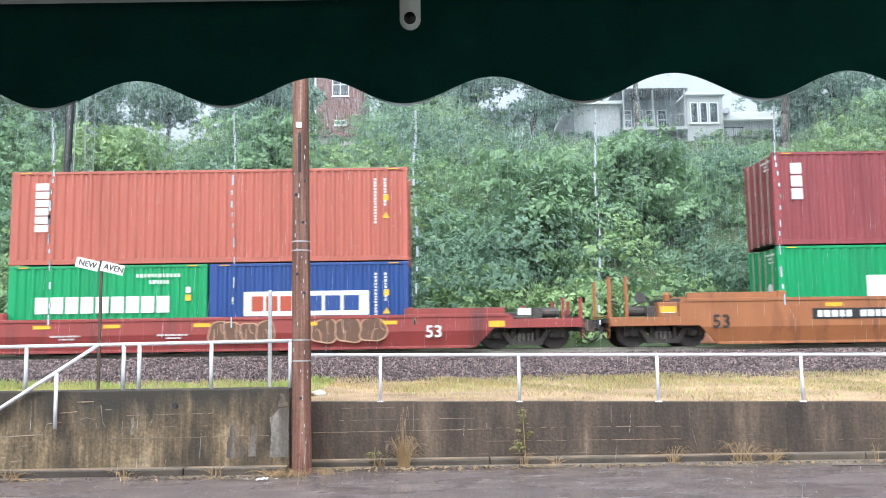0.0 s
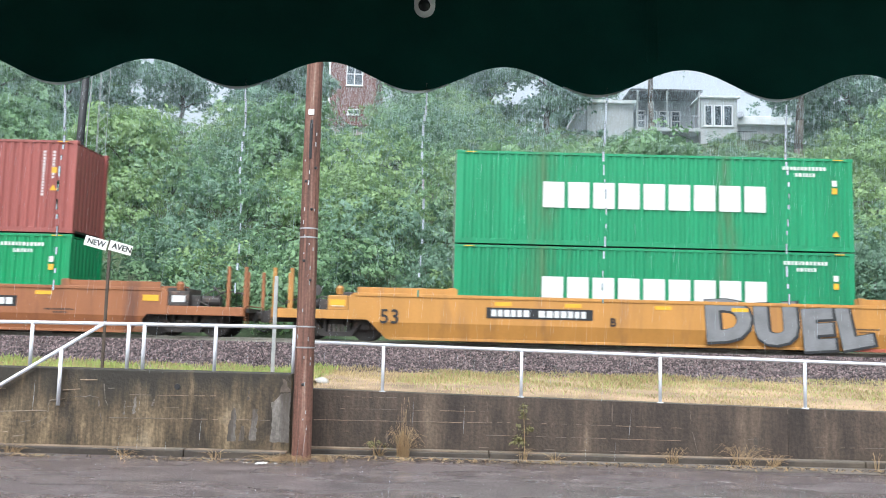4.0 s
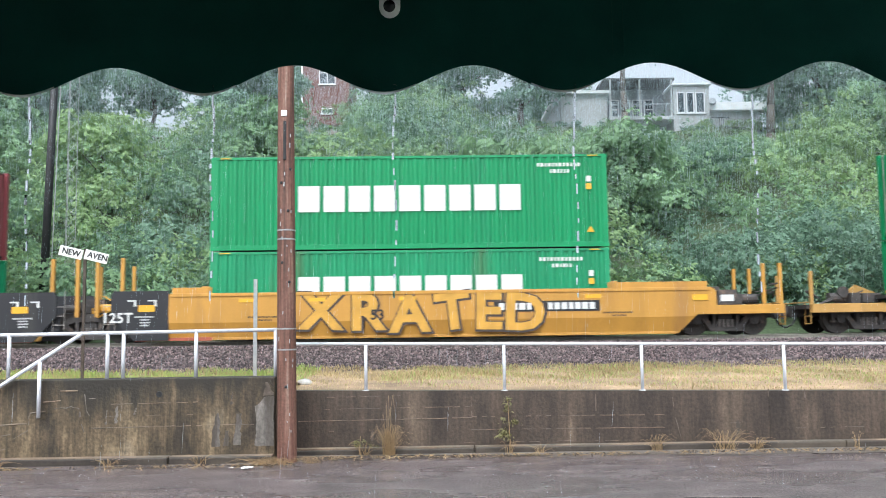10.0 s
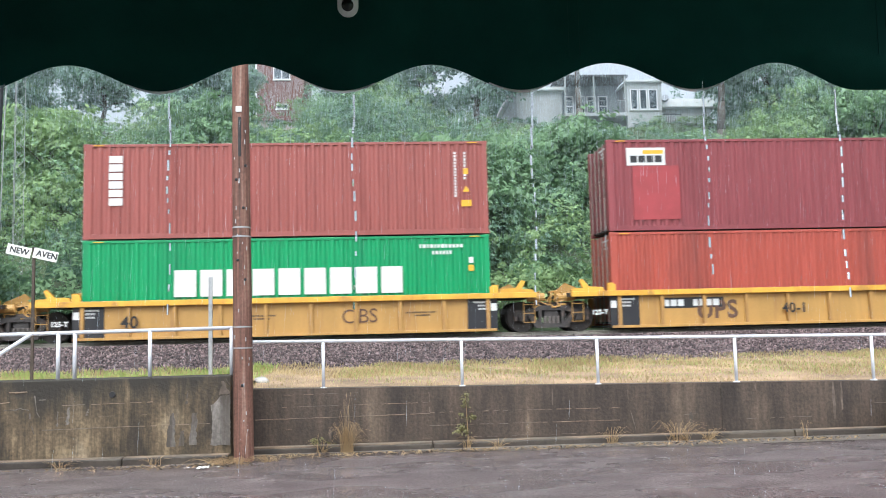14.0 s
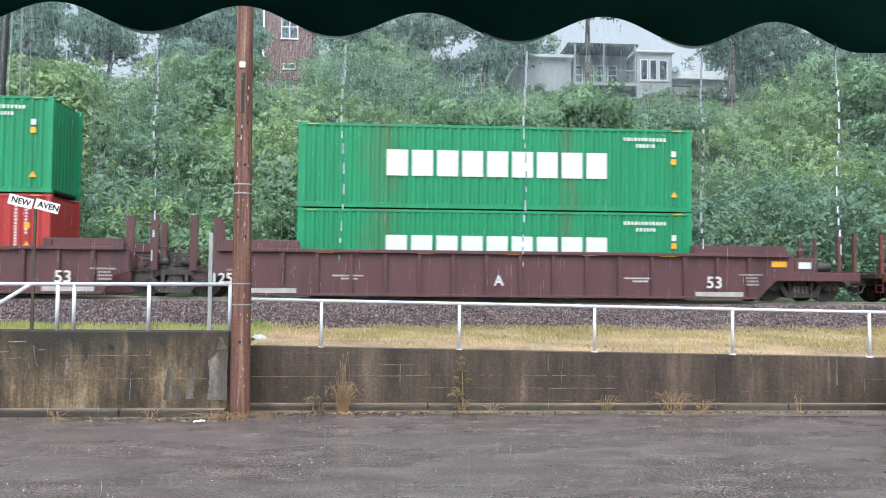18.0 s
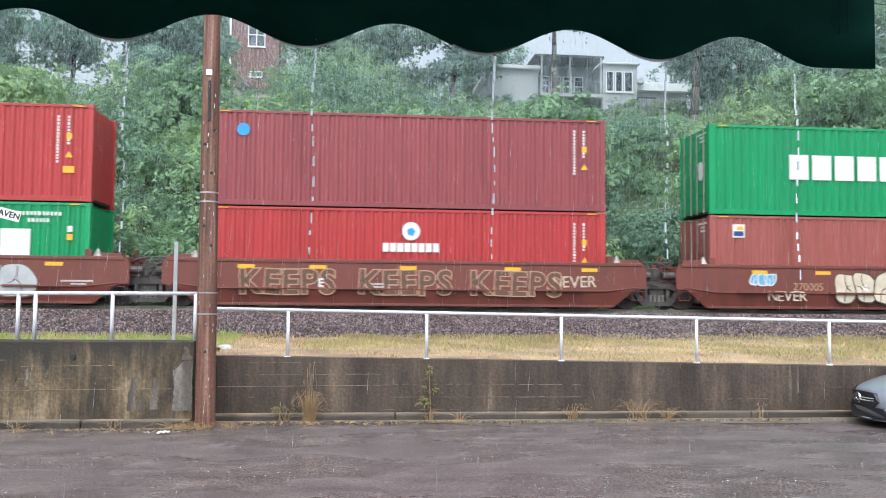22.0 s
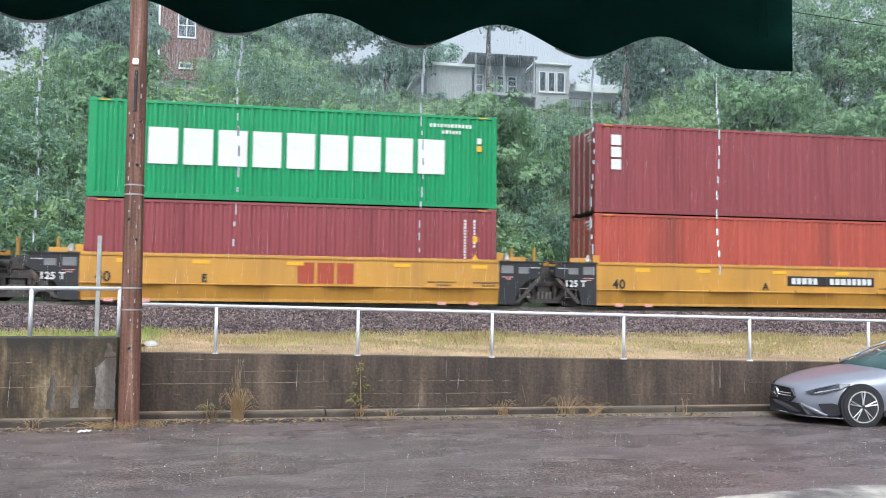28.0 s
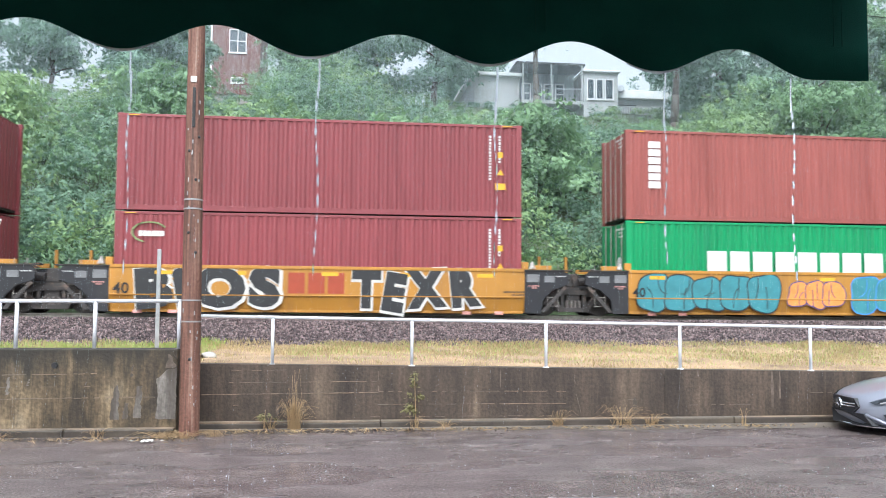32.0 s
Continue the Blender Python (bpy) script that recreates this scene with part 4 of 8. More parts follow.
def weed(x, y, z, height, spread, n, seed, label, mat, curl=0.5):
    """A tuft of arching dry stalks."""
    rng = random.Random(seed)
    w = thing("weed", label, "weed", (x, y, z), group="weeds along the kerb")
    bm = bmesh.new()
    for i in range(n):
        a = rng.uniform(0, math.tau)
        h = height * rng.uniform(0.4, 1.0)
        r = spread * rng.uniform(0.1, 1.0)
        p = [Vector((0.35 * spread * rng.random() * math.cos(a), 0.05 * math.sin(a), 0)), Vector((r * 0.45 * math.cos(a), r * 0.25 * math.sin(a), h * 0.7)),
             Vector((r * 0.8 * math.cos(a), r * 0.5 * math.sin(a), h)), Vector((r * 1.2 * math.cos(a), r * 0.7 * math.sin(a), h * (1 - curl * rng.random())))]
        for k in range(3):
            add_tube(bm, p[k], p[k + 1], 0.0028 * (1 - k * 0.25), 0.0028 * (1 - (k + 1) * 0.25), 3)
    part("stalk_tuft", bm, M[mat], w)
    return w


def build_roadside():
    for x0, x1, y0, z0 in ((-60, -2.42, 13.74, 1.24), (-2.42, 40, 14.26, 0.985)):
        strip("verge", x0, x1, [(y0, z0), (y0 + 0.35, z0 - 0.1 if z0 > 1 else 0.99), (17, 1.0), (19.6, 1.02), (20.4, 1.05)], M["soil"], "yellowing grassy verge above the walls", "verge", step=0.8, wobble=0.03, fall=0.0145 if x0 > -5 else 0.0)
    blades("verge_grass", 80000, (-16, 24, 14.35, 20.5), 0.11, M["grass"], 5, "patchy yellow-green rain-wet grass on the verge", width=0.0042)
    blades("verge_grass", 12000, (-11, -2.5, 13.8, 20), 0.17, M["verge_green"], 6, "bright green grass tufts on the verge", width=0.0045)
    blades("verge_grass", 16000, (-1, 24, 15.2, 20.4), 0.10, M["verge_green"], 16, "bright green grass tufts on the verge", width=0.004)
    blades("verge_grass", 52000, (-16, 24, 14.3, 20.4), 0.055, M["dry_grass"], 7, "straw-coloured dead grass on the verge", width=0.0045)
    for x, h, s, n, sd in ((-0.67, 0.50, 0.34, 130, 1), (-0.69, 1.02, 0.16, 9, 15), (1.25, 0.2, 0.25, 20, 2), (3.6, 0.28, 0.35, 34, 3), (4.7, 0.35, 0.5, 46, 4), (5.2, 0.2, 0.4, 40, 5),
                           (6.83, 0.3, 0.2, 10, 6), (-1.05, 0.25, 0.25, 22, 7), (1.75, 0.15, 0.3, 20, 8), (-6.6, 0.15, 0.4, 30, 11), (-4.9, 0.12, 0.3, 20, 12), (-3.5, 0.15, 0.3, 18, 13)):
        weed(x, 13.72 if x > -2.4 else 13.12, 0.01, h, s, n, sd, "dry straw-coloured weed tuft in the gutter", "dry_grass")
    for x, y, sd in ((-2.6, 13.05, 21), (-2.2, 12.98, 22), (-1.8, 13.1, 23), (-2.45, 12.95, 24)):
        weed(x, y, 0.0, 0.12, 0.4, 40, sd, "matted dry grass at the foot of the pole", "dry_grass", curl=0.9)
    lit = thing("litter", "crumpled white paper lying in the gutter", "litter", (-2.67, 12.57, 0.015))
    lr = random.Random(4)
    for dx, dy, w in ((0, 0, 0.17), (-0.24, 0.05, 0.07), (0.2, 0.08, 0.05)):
        bm = bmesh.new()
        grid = [[bm.verts.new((dx + w * (i / 5 - 0.5), dy + w * 0.7 * (j / 3 - 0.5), 0.01 + 0.03 * lr.random() * w / 0.17)) for j in range(4)] for i in range(6)]
        for i in range(5):
            for j in range(3):
                bm.faces.new((grid[i][j], grid[i + 1][j], grid[i + 1][j + 1], grid[i][j + 1]))
        part("paper_scrap", bm, M["white_plastic"], lit)
    # washed-up straw and rotten leaves along the foot of the walls
    rs = np.random.RandomState(77)
    for name, mat, lab, n, size in (("gutter_litter", "kerb_dark", "rotten dark leaves and grit washed along the gutter", 1500, 0.020), ("gutter_straw", "dry_grass", "straw washed along the gutter", 1300, 0.045)):
        bm = bmesh.new()
        for k in range(n):
            x = rs.choice((-9.0, -6.3, -4.4, -3.2, -2.2, -1.3, -0.6, 0.4, 1.3, 2.6, 4.2, 5.4, 6.8)) + rs.normal(0, 0.42)
            y = (12.98 if x < -2.0 else 13.58) - abs(rs.normal(0, 0.16))
            a, w = rs.uniform(0, math.tau), size * rs.uniform(0.5, 1.5)
            u, v = Vector((math.cos(a), math.sin(a), rs.uniform(-.6, .6))) * w, Vector((-math.sin(a), math.cos(a), rs.uniform(-.6, .6))) * (w * (0.6 if size < 0.025 else 0.16))
            c = Vector((x, y, 0.02 + 0.012 * rs.rand()))
            bm.faces.new([bm.verts.new(c + q) for q in (u, v, -u, -v)])
        tagged(part(name, bm, M[mat]), lab, "debris", kind="stuff")
    rock = thing("stone", "pale rounded field stone lying on the verge", "stone", (-2.33, 15.98, 1.03))
    bm = bmesh.new()
    bmesh.ops.create_icosphere(bm, subdivisions=2, radius=0.13)
    for v in bm.verts:
        v.co = Vector((v.co.x * 1.15, v.co.y, v.co.z * 0.6)) * (1 + 0.2 * noise.noise(v.co * 9))
    part("stone", bm, M["concrete_light"], rock, smooth=True)
    w = thing("weed", "low dry leafy weed beside the pole", "weed", (-1.14, 13.7, 0.02), group="weeds along the kerb")
    part("stem", tube((0, 0, 0), (0.02, 0.02, 0.3), 0.006, 0.003, 5), M["dry_grass"], w)
    leaf_object("leaves", [(0, 0, 0.17, 0.2, 0.08, 0.13, 70), (0.1, 0, 0.1, 0.16, 0.08, 0.1, 40)], 0.022, 33, M["weed_leaf"], w)
    # a leafy weed growing up the wall
    w = thing("weed", "tall leafy weed growing against the wall", "weed", (1.27, 13.78, 0.1), group="weeds along the kerb")
    part("stem", tube((0, 0, 0), (-0.03, 0.02, 0.78), 0.009, 0.004, 5), M["dry_grass"], w)
    leaf_object("leaves", [(0, 0, 0.18, 0.22, 0.1, 0.14, 110), (-0.02, 0, 0.38, 0.16, 0.08, 0.12, 80), (-0.03, 0, 0.58, 0.08, 0.05, 0.12, 50), (-0.03, 0, 0.72, 0.03, 0.03, 0.1, 25)], 0.024, 31, M["weed_leaf"], w)


def build_track():
    strip("ballast", -70, 80, [(19.9, 1.0), (20.3, 1.05), (24.5, 1.53), (28.9, 1.53), (30.4, 1.0)], M["ballast"], "grey-pink crushed rock ballast under the track", "ballast", step=0.6, wobble=0.05)
    rs = np.random.RandomState(9)
    # loose stones on the near shoulder
    count = 52000
    x = rs.uniform(-17, 26, count)
    y = 19.7 + 5.6 * rs.rand(count)
    z = np.interp(y, (19.9, 20.3, 24.5, 26), (1.0, 1.05, 1.53, 1.53)) + 0.015
    base = np.array([(1, 0, 0), (-.5, .87, 0), (-.5, -.87, 0), (0.1, 0, .8), (-.1, .1, -.7)])
    tri = np.array([(0, 1, 3), (1, 2, 3), (2, 0, 3), (1, 0, 4), (2, 1, 4), (0, 2, 4)])
    s = 0.018 + 0.034 * rs.rand(count)
    ang = rs.uniform(0, math.tau, count)
    ca, sa = np.cos(ang), np.sin(ang)
    jit = base[None] * s[:, None, None] * (1 + 0.35 * rs.normal(size=(count, 5, 1)))
    v = np.stack([jit[:, :, 0] * ca[:, None] - jit[:, :, 1] * sa[:, None] + x[:, None], jit[:, :, 0] * sa[:, None] + jit[:, :, 1] * ca[:, None] + y[:, None], jit[:, :, 2] + z[:, None]], 2).reshape(-1, 3)
    f = (tri[None] + 5 * np.arange(count)[:, None, None]).reshape(-1, 3)
    me = bpy.data.meshes.new("ballast_stones")
    me.vertices.add(len(v))
    me.vertices.foreach_set("co", v.ravel())
    me.loops.add(f.size)
    me.loops.foreach_set("vertex_index", f.ravel())
    me.polygons.add(len(f))
    me.polygons.foreach_set("loop_start", np.arange(len(f)) * 3)
    me.update(calc_edges=True)
    me.materials.append(stone_mat())
    tagged(part("ballast_stones", me, None), "loose grey and reddish ballast stones", "stones", kind="stuff")
    tr = thing("railway_track", "rusty steel rails on dark timber ties", "railway track", kind="structure")
    prof = [(-0.07, 0), (0.07, 0), (0.07, 0.012), (0.012, 0.03), (0.012, 0.12), (0.036, 0.135), (0.036, 0.17), (-0.036, 0.17), (-0.036, 0.135), (-0.012, 0.12), (-0.012, 0.03), (-0.07, 0.012)]
    for y in (TRACK_Y - 0.7175 - 0.036, TRACK_Y + 0.7175 + 0.036):
        n = len(prof)
        verts = [(x, y + a, 1.50 + b) for x in (-320, 320) for a, b in prof]
        part("rail", mesh_of("rail", verts, [(k, (k + 1) % n, n + (k + 1) % n, n + k) for k in range(n)], M["rail_steel"]), None, tr)
    tie = mesh_of("tie", *box_data(-0.115, 0.115, TRACK_Y - 1.3, TRACK_Y + 1.3, 1.33, 1.545), M["tie"])
    for i in range(110):
        part("tie", tie, None, tr, at=(-30 + i * 0.54, 0, 0))


def box_data(x0, x1, y0, y1, z0, z1):
    return [(x0, y0, z0), (x1, y0, z0), (x1, y1, z0), (x0, y1, z0), (x0, y0, z1), (x1, y0, z1), (x1, y1, z1), (x0, y1, z1)], \
        [(3, 2, 1, 0), (4, 5, 6, 7), (0, 1, 5, 4), (1, 2, 6, 5), (2, 3, 7, 6), (3, 0, 4, 7)]


def stone_mat():
    m = bpy.data.materials.new("ballast_stones")
    m.use_nodes = True
    n, l = m.node_tree.nodes, m.node_tree.links
    g = n.new("ShaderNodeNewGeometry")
    r = n.new("ShaderNodeValToRGB")
    e = r.color_ramp.elements
    e[0].color, e[1].color = (0.02, 0.015, 0.016, 1), (0.30, 0.22, 0.215, 1)
    e.new(0.55).color = (0.088, 0.06, 0.06, 1)
    l.new(g.outputs["Random Per Island"], r.inputs[0])
    l.new(r.outputs[0], n["Principled BSDF"].inputs["Base Color"])
    n["Principled BSDF"].inputs["Roughness"].default_value = 0.5
    return m


# ---- houses on the hilltop ----
M["siding"] = material("pale_siding", (0.40, 0.41, 0.42), 0.6, scale=1.0, vary=0.06, fine=12)
M["grey_siding"] = material("grey_siding", (0.27, 0.29, 0.32), 0.6, scale=1.0, vary=0.08, fine=12)
M["roof_white"] = material("pale_metal_roof", (0.70, 0.71, 0.72), 0.35, scale=1.5, vary=0.08, fine=12)
M["roof_dark"] = material("dark_roofing", (0.10, 0.10, 0.11), 0.7, scale=2, vary=0.2, fine=14)
M["brick"] = material("red_brick", (0.165, 0.085, 0.075), 0.8, scale=2.5, vary=0.2, bump=0.2, fine=16)
M["mortar"] = material("mortar", (0.30, 0.26, 0.24), 0.85, scale=3, vary=0.15)
M["window_glass"] = material("window_glass", (0.06, 0.075, 0.09), 0.06, scale=2, vary=0.2)
M["frame_white"] = material("white_window_frame", (0.75, 0.75, 0.77), 0.45, scale=2, vary=0.05)


def window(parent, x, y, z, w, h, cols=1, rows=2):
    """A window on a wall that faces -y: frame, sill and panes with bars."""
    f = part("window", box(x - w / 2, x + w / 2, y - 0.05, y, z, z + h), M["frame_white"], parent, "white-framed window")
    pw, ph = (w - 0.08 * (cols + 1)) / cols, (h - 0.08 * (rows + 1)) / rows
    for i in range(cols):
        for j in range(rows):
            x0, z0 = x - w / 2 + 0.08 + i * (pw + 0.08), z + 0.08 + j * (ph + 0.08)
            part("pane", box(x0, x0 + pw, y - 0.056, y - 0.04, z0, z0 + ph), M["window_glass"], f)
    part("sill", box(x - w / 2 - 0.06, x + w / 2 + 0.06, y - 0.12, y, z - 0.08, z), M["frame_white"], f)


def build_houses():
    h = thing("white_house", "pale modern house with a screened balcony on the hilltop", "house", (0, 62, 0))
    part("wall", box(10.2, 13.7, 1.0, 9, 14, 19.5), M["siding"], h)
    part("roof", box(9.8, 13.9, 0.6, 9.4, 19.5, 19.75, 0.03), M["roof_white"], h)
    part("wall", box(13.7, 18.5, 2.6, 9, 14, 20.3), M["grey_siding"], h)
    part("roof", box(13.3, 18.7, 0.2, 9.4, 20.35, 20.55, 0.03), M["roof_dark"], h)
    part("balcony", box(13.7, 18.5, 0.0, 2.6, 17.3, 17.55, 0.02), M["siding"], h, "pale balcony slab")
    for x in (13.8, 16.0, 18.4):
        part("balcony_post", box(x - 0.06, x + 0.06, 0.05, 0.17, 17.55, 20.35), M["siding"], h)
    part("balcony_rail", box(13.8, 18.4, 0.06, 0.12, 18.45, 18.53), M["grey_siding"], h)
    for i in range(24):
        part("baluster", box(13.9 + i * 0.19, 13.93 + i * 0.19, 0.07, 0.1, 17.55, 18.45), M["grey_siding"], h)
    for x in (14.6, 15.5, 16.4, 17.3):
        window(h, x, 2.6, 17.9, 0.75, 1.6)
    part("wall", box(18.5, 21.2, 0.0, 9, 13.5, 19.85), M["siding"], h)
    part("roof", box(18.4, 21.35, -0.25, 9.3, 19.85, 20.0, 0.03), M["roof_white"], h)
    for x in (19.05, 19.75, 20.5):
        window(h, x, 0.0, 17.75, 0.6 if x < 20 else 0.7, 1.6, 1, 1)
    part("wall", box(21.2, 26.2, 3.0, 9, 14, 18.6), M["siding"], h)
    part("roof", box(21.2, 26.5, 2.5, 9.4, 18.6, 19.25, 0.03), M["roof_white"], h)
    part("balcony", box(21.2, 22.9, 0.6, 3.0, 16.6, 16.8), M["siding"], h)
    part("balcony_rail", box(21.25, 22.9, 0.62, 0.68, 17.5, 17.58), M["dark_steel"], h)
    for i in range(12):
        part("baluster", box(21.3 + i * 0.14, 21.32 + i * 0.14, 0.63, 0.66, 16.8, 17.5), M["dark_steel"], h)
    part("satellite_dish", tube((22.3, 2.4, 19.2), (22.2, 2.2, 19.28), 0.26, 0.26, 16), M["grey_siding"], h, "grey satellite dish")
    part("base", box(10.2, 26.2, 2.6, 9, 10, 14.2), M["siding"], h)
    b = thing("brick_house", "red brick house with a white sash window among the trees", "house", (-0.2, 75, 0))
    part("wall", box(-11.0, -6.8, 0, 8, 20.3, 28.0), M["brick"], b)
    part("foundation", box(-10.9, -6.9, 0.15, 8, 13.0, 20.3), M["mortar"], b)
    part("corner_board", box(-11.1, -10.95, -0.06, 0.1, 20.5, 28.0), M["frame_white"], b)
    window(b, -8.75, 0, 24.0, 1.5, 2.1, 2, 2)
    window(b, -8.75, 0, 21.3, 1.1, 0.5, 2, 1)
    part("roof", mesh_of("roof", [(-11.5, -0.6, 27.9), (-6.3, -0.6, 27.9), (-6.3, 8.6, 27.9), (-11.5, 8.6, 27.9), (-11.5, 4, 30.2), (-6.3, 4, 30.2)],
                         [(0, 1, 5, 4), (2, 3, 4, 5), (0, 4, 3), (1, 2, 5), (3, 2, 1, 0)], M["roof_dark"]), None, b)
    # small roofs and walls glimpsed between the crowns
    c = thing("white_shed", "small white building glimpsed through the trees", "shed", (4.6, 70, 17))
    part("wall", box(-0.9, 0.9, 0, 3, -1, 2.0), M["siding"], c)
    part("roof", box(-1.1, 1.1, -0.3, 3.3, 2.0, 2.25, 0.02), M["roof_dark"], c)
    window(c, 0.1, 0, 0.6, 0.5, 0.9, 1, 2)


# ---- parked car ----
M["car_paint"] = material("silver_blue_car_paint", (0.26, 0.27, 0.325), 0.32, metal=0.35, scale=2, vary=0.04, fine=80, coat=0.6)
M["car_black"] = material("black_trim", (0.012, 0.012, 0.014), 0.4, scale=4, vary=0.1)
M["tyre"] = material("tyre_rubber", (0.018, 0.018, 0.019), 0.75, scale=8, vary=0.2)
M["alloy"] = material("machined_alloy", (0.72, 0.73, 0.75), 0.22, metal=0.85, scale=8, vary=0.05)
M["chrome"] = material("chrome", (0.8, 0.8, 0.82), 0.08, metal=1.0, scale=8, vary=0.03)
M["lamp_glass"] = material("headlamp_glass", (0.03, 0.035, 0.045), 0.08, scale=12, vary=0.4)
M["car_glass"] = material("tinted_car_glass", (0.05, 0.10, 0.10), 0.04, scale=2, vary=0.1)


def loft(sections, mat, name, parent, label="", cap=True, smooth=True):
    """A skin through closed sections of equal length."""
    n = len(sections[0])
    verts = [p for s in sections for p in s]
    faces = [(i * n + k, i * n + (k + 1) % n, (i + 1) * n + (k + 1) % n, (i + 1) * n + k) for i in range(len(sections) - 1) for k in range(n)]
    if cap:
        faces += [tuple(range(n))[::-1], tuple(range((len(sections) - 1) * n, len(sections) * n))]
    return part(name, mesh_of(name, verts, faces, mat, smooth), None, parent, label)


def build_car():
    car = thing("parked_car", "silver-grey sedan with a sporty front parked nose-out by the wall", "car", Matrix.Translation((8.10, 12.98, 0)) @ Matrix.Rotation(radians(-6), 4, "Z"))
    # body length along x from the nose; half sections mirrored across y
    half = 0.91

    def section(x, zb, zm, zt, w, wt, round_=0.06):
        pts = [(w - 0.10, zb), (w - 0.02, zb + 0.07), (w, zm - 0.12), (w, zm), (w - 0.035, zm + (zt - zm) * 0.45), (wt, zt - 0.015), (wt * 0.6, zt + 0.005)]
        ring = [(x, -a, b) for a, b in pts] + [(x, a, b) for a, b in pts[::-1]]
        return ring
    rows = ((0.10, 0.26, 0.40, 0.55, 0.34, 0.24), (0.14, 0.17, 0.41, 0.585, 0.46, 0.34), (0.22, 0.15, 0.43, 0.615, 0.58, 0.44), (0.34, 0.14, 0.46, 0.65, 0.70, 0.53), (0.50, 0.14, 0.50, 0.695, 0.80, 0.60),
            (0.72, 0.14, 0.56, 0.755, 0.875, 0.66), (1.0, 0.15, 0.61, 0.805, 0.915, 0.72), (1.4, 0.15, 0.66, 0.86, 0.915, 0.74), (1.75, 0.15, 0.69, 0.895, 0.91, 0.76), (2.4, 0.15, 0.72, 0.925, 0.91, 0.78),
            (3.4, 0.15, 0.75, 0.96, 0.915, 0.78), (4.0, 0.18, 0.77, 0.98, 0.90, 0.74), (4.5, 0.25, 0.77, 0.99, 0.84, 0.66), (4.68, 0.38, 0.75, 0.94, 0.72, 0.58))
    body = loft([section(*r) for r in rows], M["car_paint"], "body", car)
    # wheel arches: dark liners standing just proud of the flank
    cab = ((1.55, 0.88, 0.74, 0.905), (2.05, 0.91, 0.70, 1.13), (2.5, 0.93, 0.64, 1.32), (3.0, 0.94, 0.62, 1.39), (3.5, 0.95, 0.60, 1.35), (4.0, 0.97, 0.58, 1.19), (4.35, 0.98, 0.56, 1.02))

    def cabin(x, zb, w, zt):
        base = 0.79
        pts = [(base, zb - 0.03), ((base + w) / 2 + 0.03, (zb + zt) / 2), (w, zt - 0.03), (w * 0.7, zt)]
        return [(x, -a, b) for a, b in pts] + [(x, a, b) for a, b in pts[::-1]]
    loft([cabin(*c) for c in cab], M["car_glass"], "window_glass", car, "blue-green tinted windows")
    roof = [((x, -w * 0.98, zt - 0.02), (x, 0, zt + 0.018), (x, w * 0.98, zt - 0.02)) for x, zb, w, zt in cab[2:6]]
    verts = [p for r in roof for p in r]
    part("roof", mesh_of("roof", verts, [(i * 3 + k, i * 3 + k + 1, i * 3 + k + 4, i * 3 + k + 3) for i in range(3) for k in range(2)], M["car_paint"], True), None, car)
    for s in (-1, 1):
        bm = bmesh.new()
        for (x0, zb0, w0, z0), (x1, zb1, w1, z1) in zip(cab[:3], cab[1:3]):
            add_tube(bm, (x0, s * (w0 + 0.03), z0 - 0.0), (x1, s * (w1 + 0.01), z1), 0.02, 0.02, 8)
        part("windscreen_pillar", bm, M["car_paint"], car, smooth=True)
        part("mirror", box(2.0, 2.2, s * 0.98 - 0.1, s * 0.98 + 0.1, 0.92, 1.06, 0.04), M["car_paint"], car)
    for x in (0.95, 3.68):
        for s in (-1, 1):
            y = s * 0.80
            arch = bmesh.new()
            add_tube(arch, (x, y - s * 0.02, 0.325), (x, y + s * 0.122, 0.325), 0.352, 0.352, 36)
            part("wheel_arch", arch, M["car_black"], car, smooth=False)
            w = part("wheel", tube((0, -s * 0.09, 0), (0, s * 0.115, 0), 0.318, 0.312, 40), M["tyre"], car, at=(x, y + s * 0.02, 0.316))
            bm = bmesh.new()
            add_tube(bm, (0, s * 0.10, 0), (0, s * 0.119, 0), 0.245, 0.245, 40)
            part("rim_well", bm, M["car_black"], w)
            bm = bmesh.new()
            n = 48
            ring = [[bm.verts.new((r * math.cos(k * math.tau / n), s * d, r * math.sin(k * math.tau / n))) for k in range(n)] for r, d in ((0.25, 0.117), (0.25, 0.128), (0.228, 0.128), (0.228, 0.117))]
            for i in range(4):
                for k in range(n):
                    bm.faces.new((ring[i][k], ring[i][(k + 1) % n], ring[(i + 1) % 4][(k + 1) % n], ring[(i + 1) % 4][k]))
            part("rim", bm, M["alloy"], w)
            for k in range(5):
                for da in (-0.13, 0.13):
                    a = k * math.tau / 5 + 0.3
                    bm = bmesh.new()
                    add_tube(bm, (0.03 * math.cos(a), s * 0.124, 0.03 * math.sin(a)), (0.235 * math.cos(a + da), s * 0.124, 0.235 * math.sin(a + da)), 0.013, 0.011, 5)
                    part("spoke", bm, M["alloy"], w)
            part("brake_disc", tube((0, s * 0.118, 0), (0, s * 0.121, 0), 0.15, 0.15, 24), M["dark_steel"], w)
            part("hub_cap", tube((0, s * 0.12, 0), (0, s * 0.136, 0), 0.035, 0.03, 16), M["car_black"], w)
    # front: grille, badge disc, bars, intakes, lamps, splitter
    bm = bmesh.new()
    bm.verts.ensure_lookup_table()
    pts = [(-0.34, 0.66), (0.34, 0.66), (0.42, 0.53), (0.32, 0.44), (-0.32, 0.44), (-0.42, 0.53)]
    f = [bm.verts.new((0.005 + 0.12 * (abs(y) / 0.47) ** 2, y, z)) for y, z in pts]
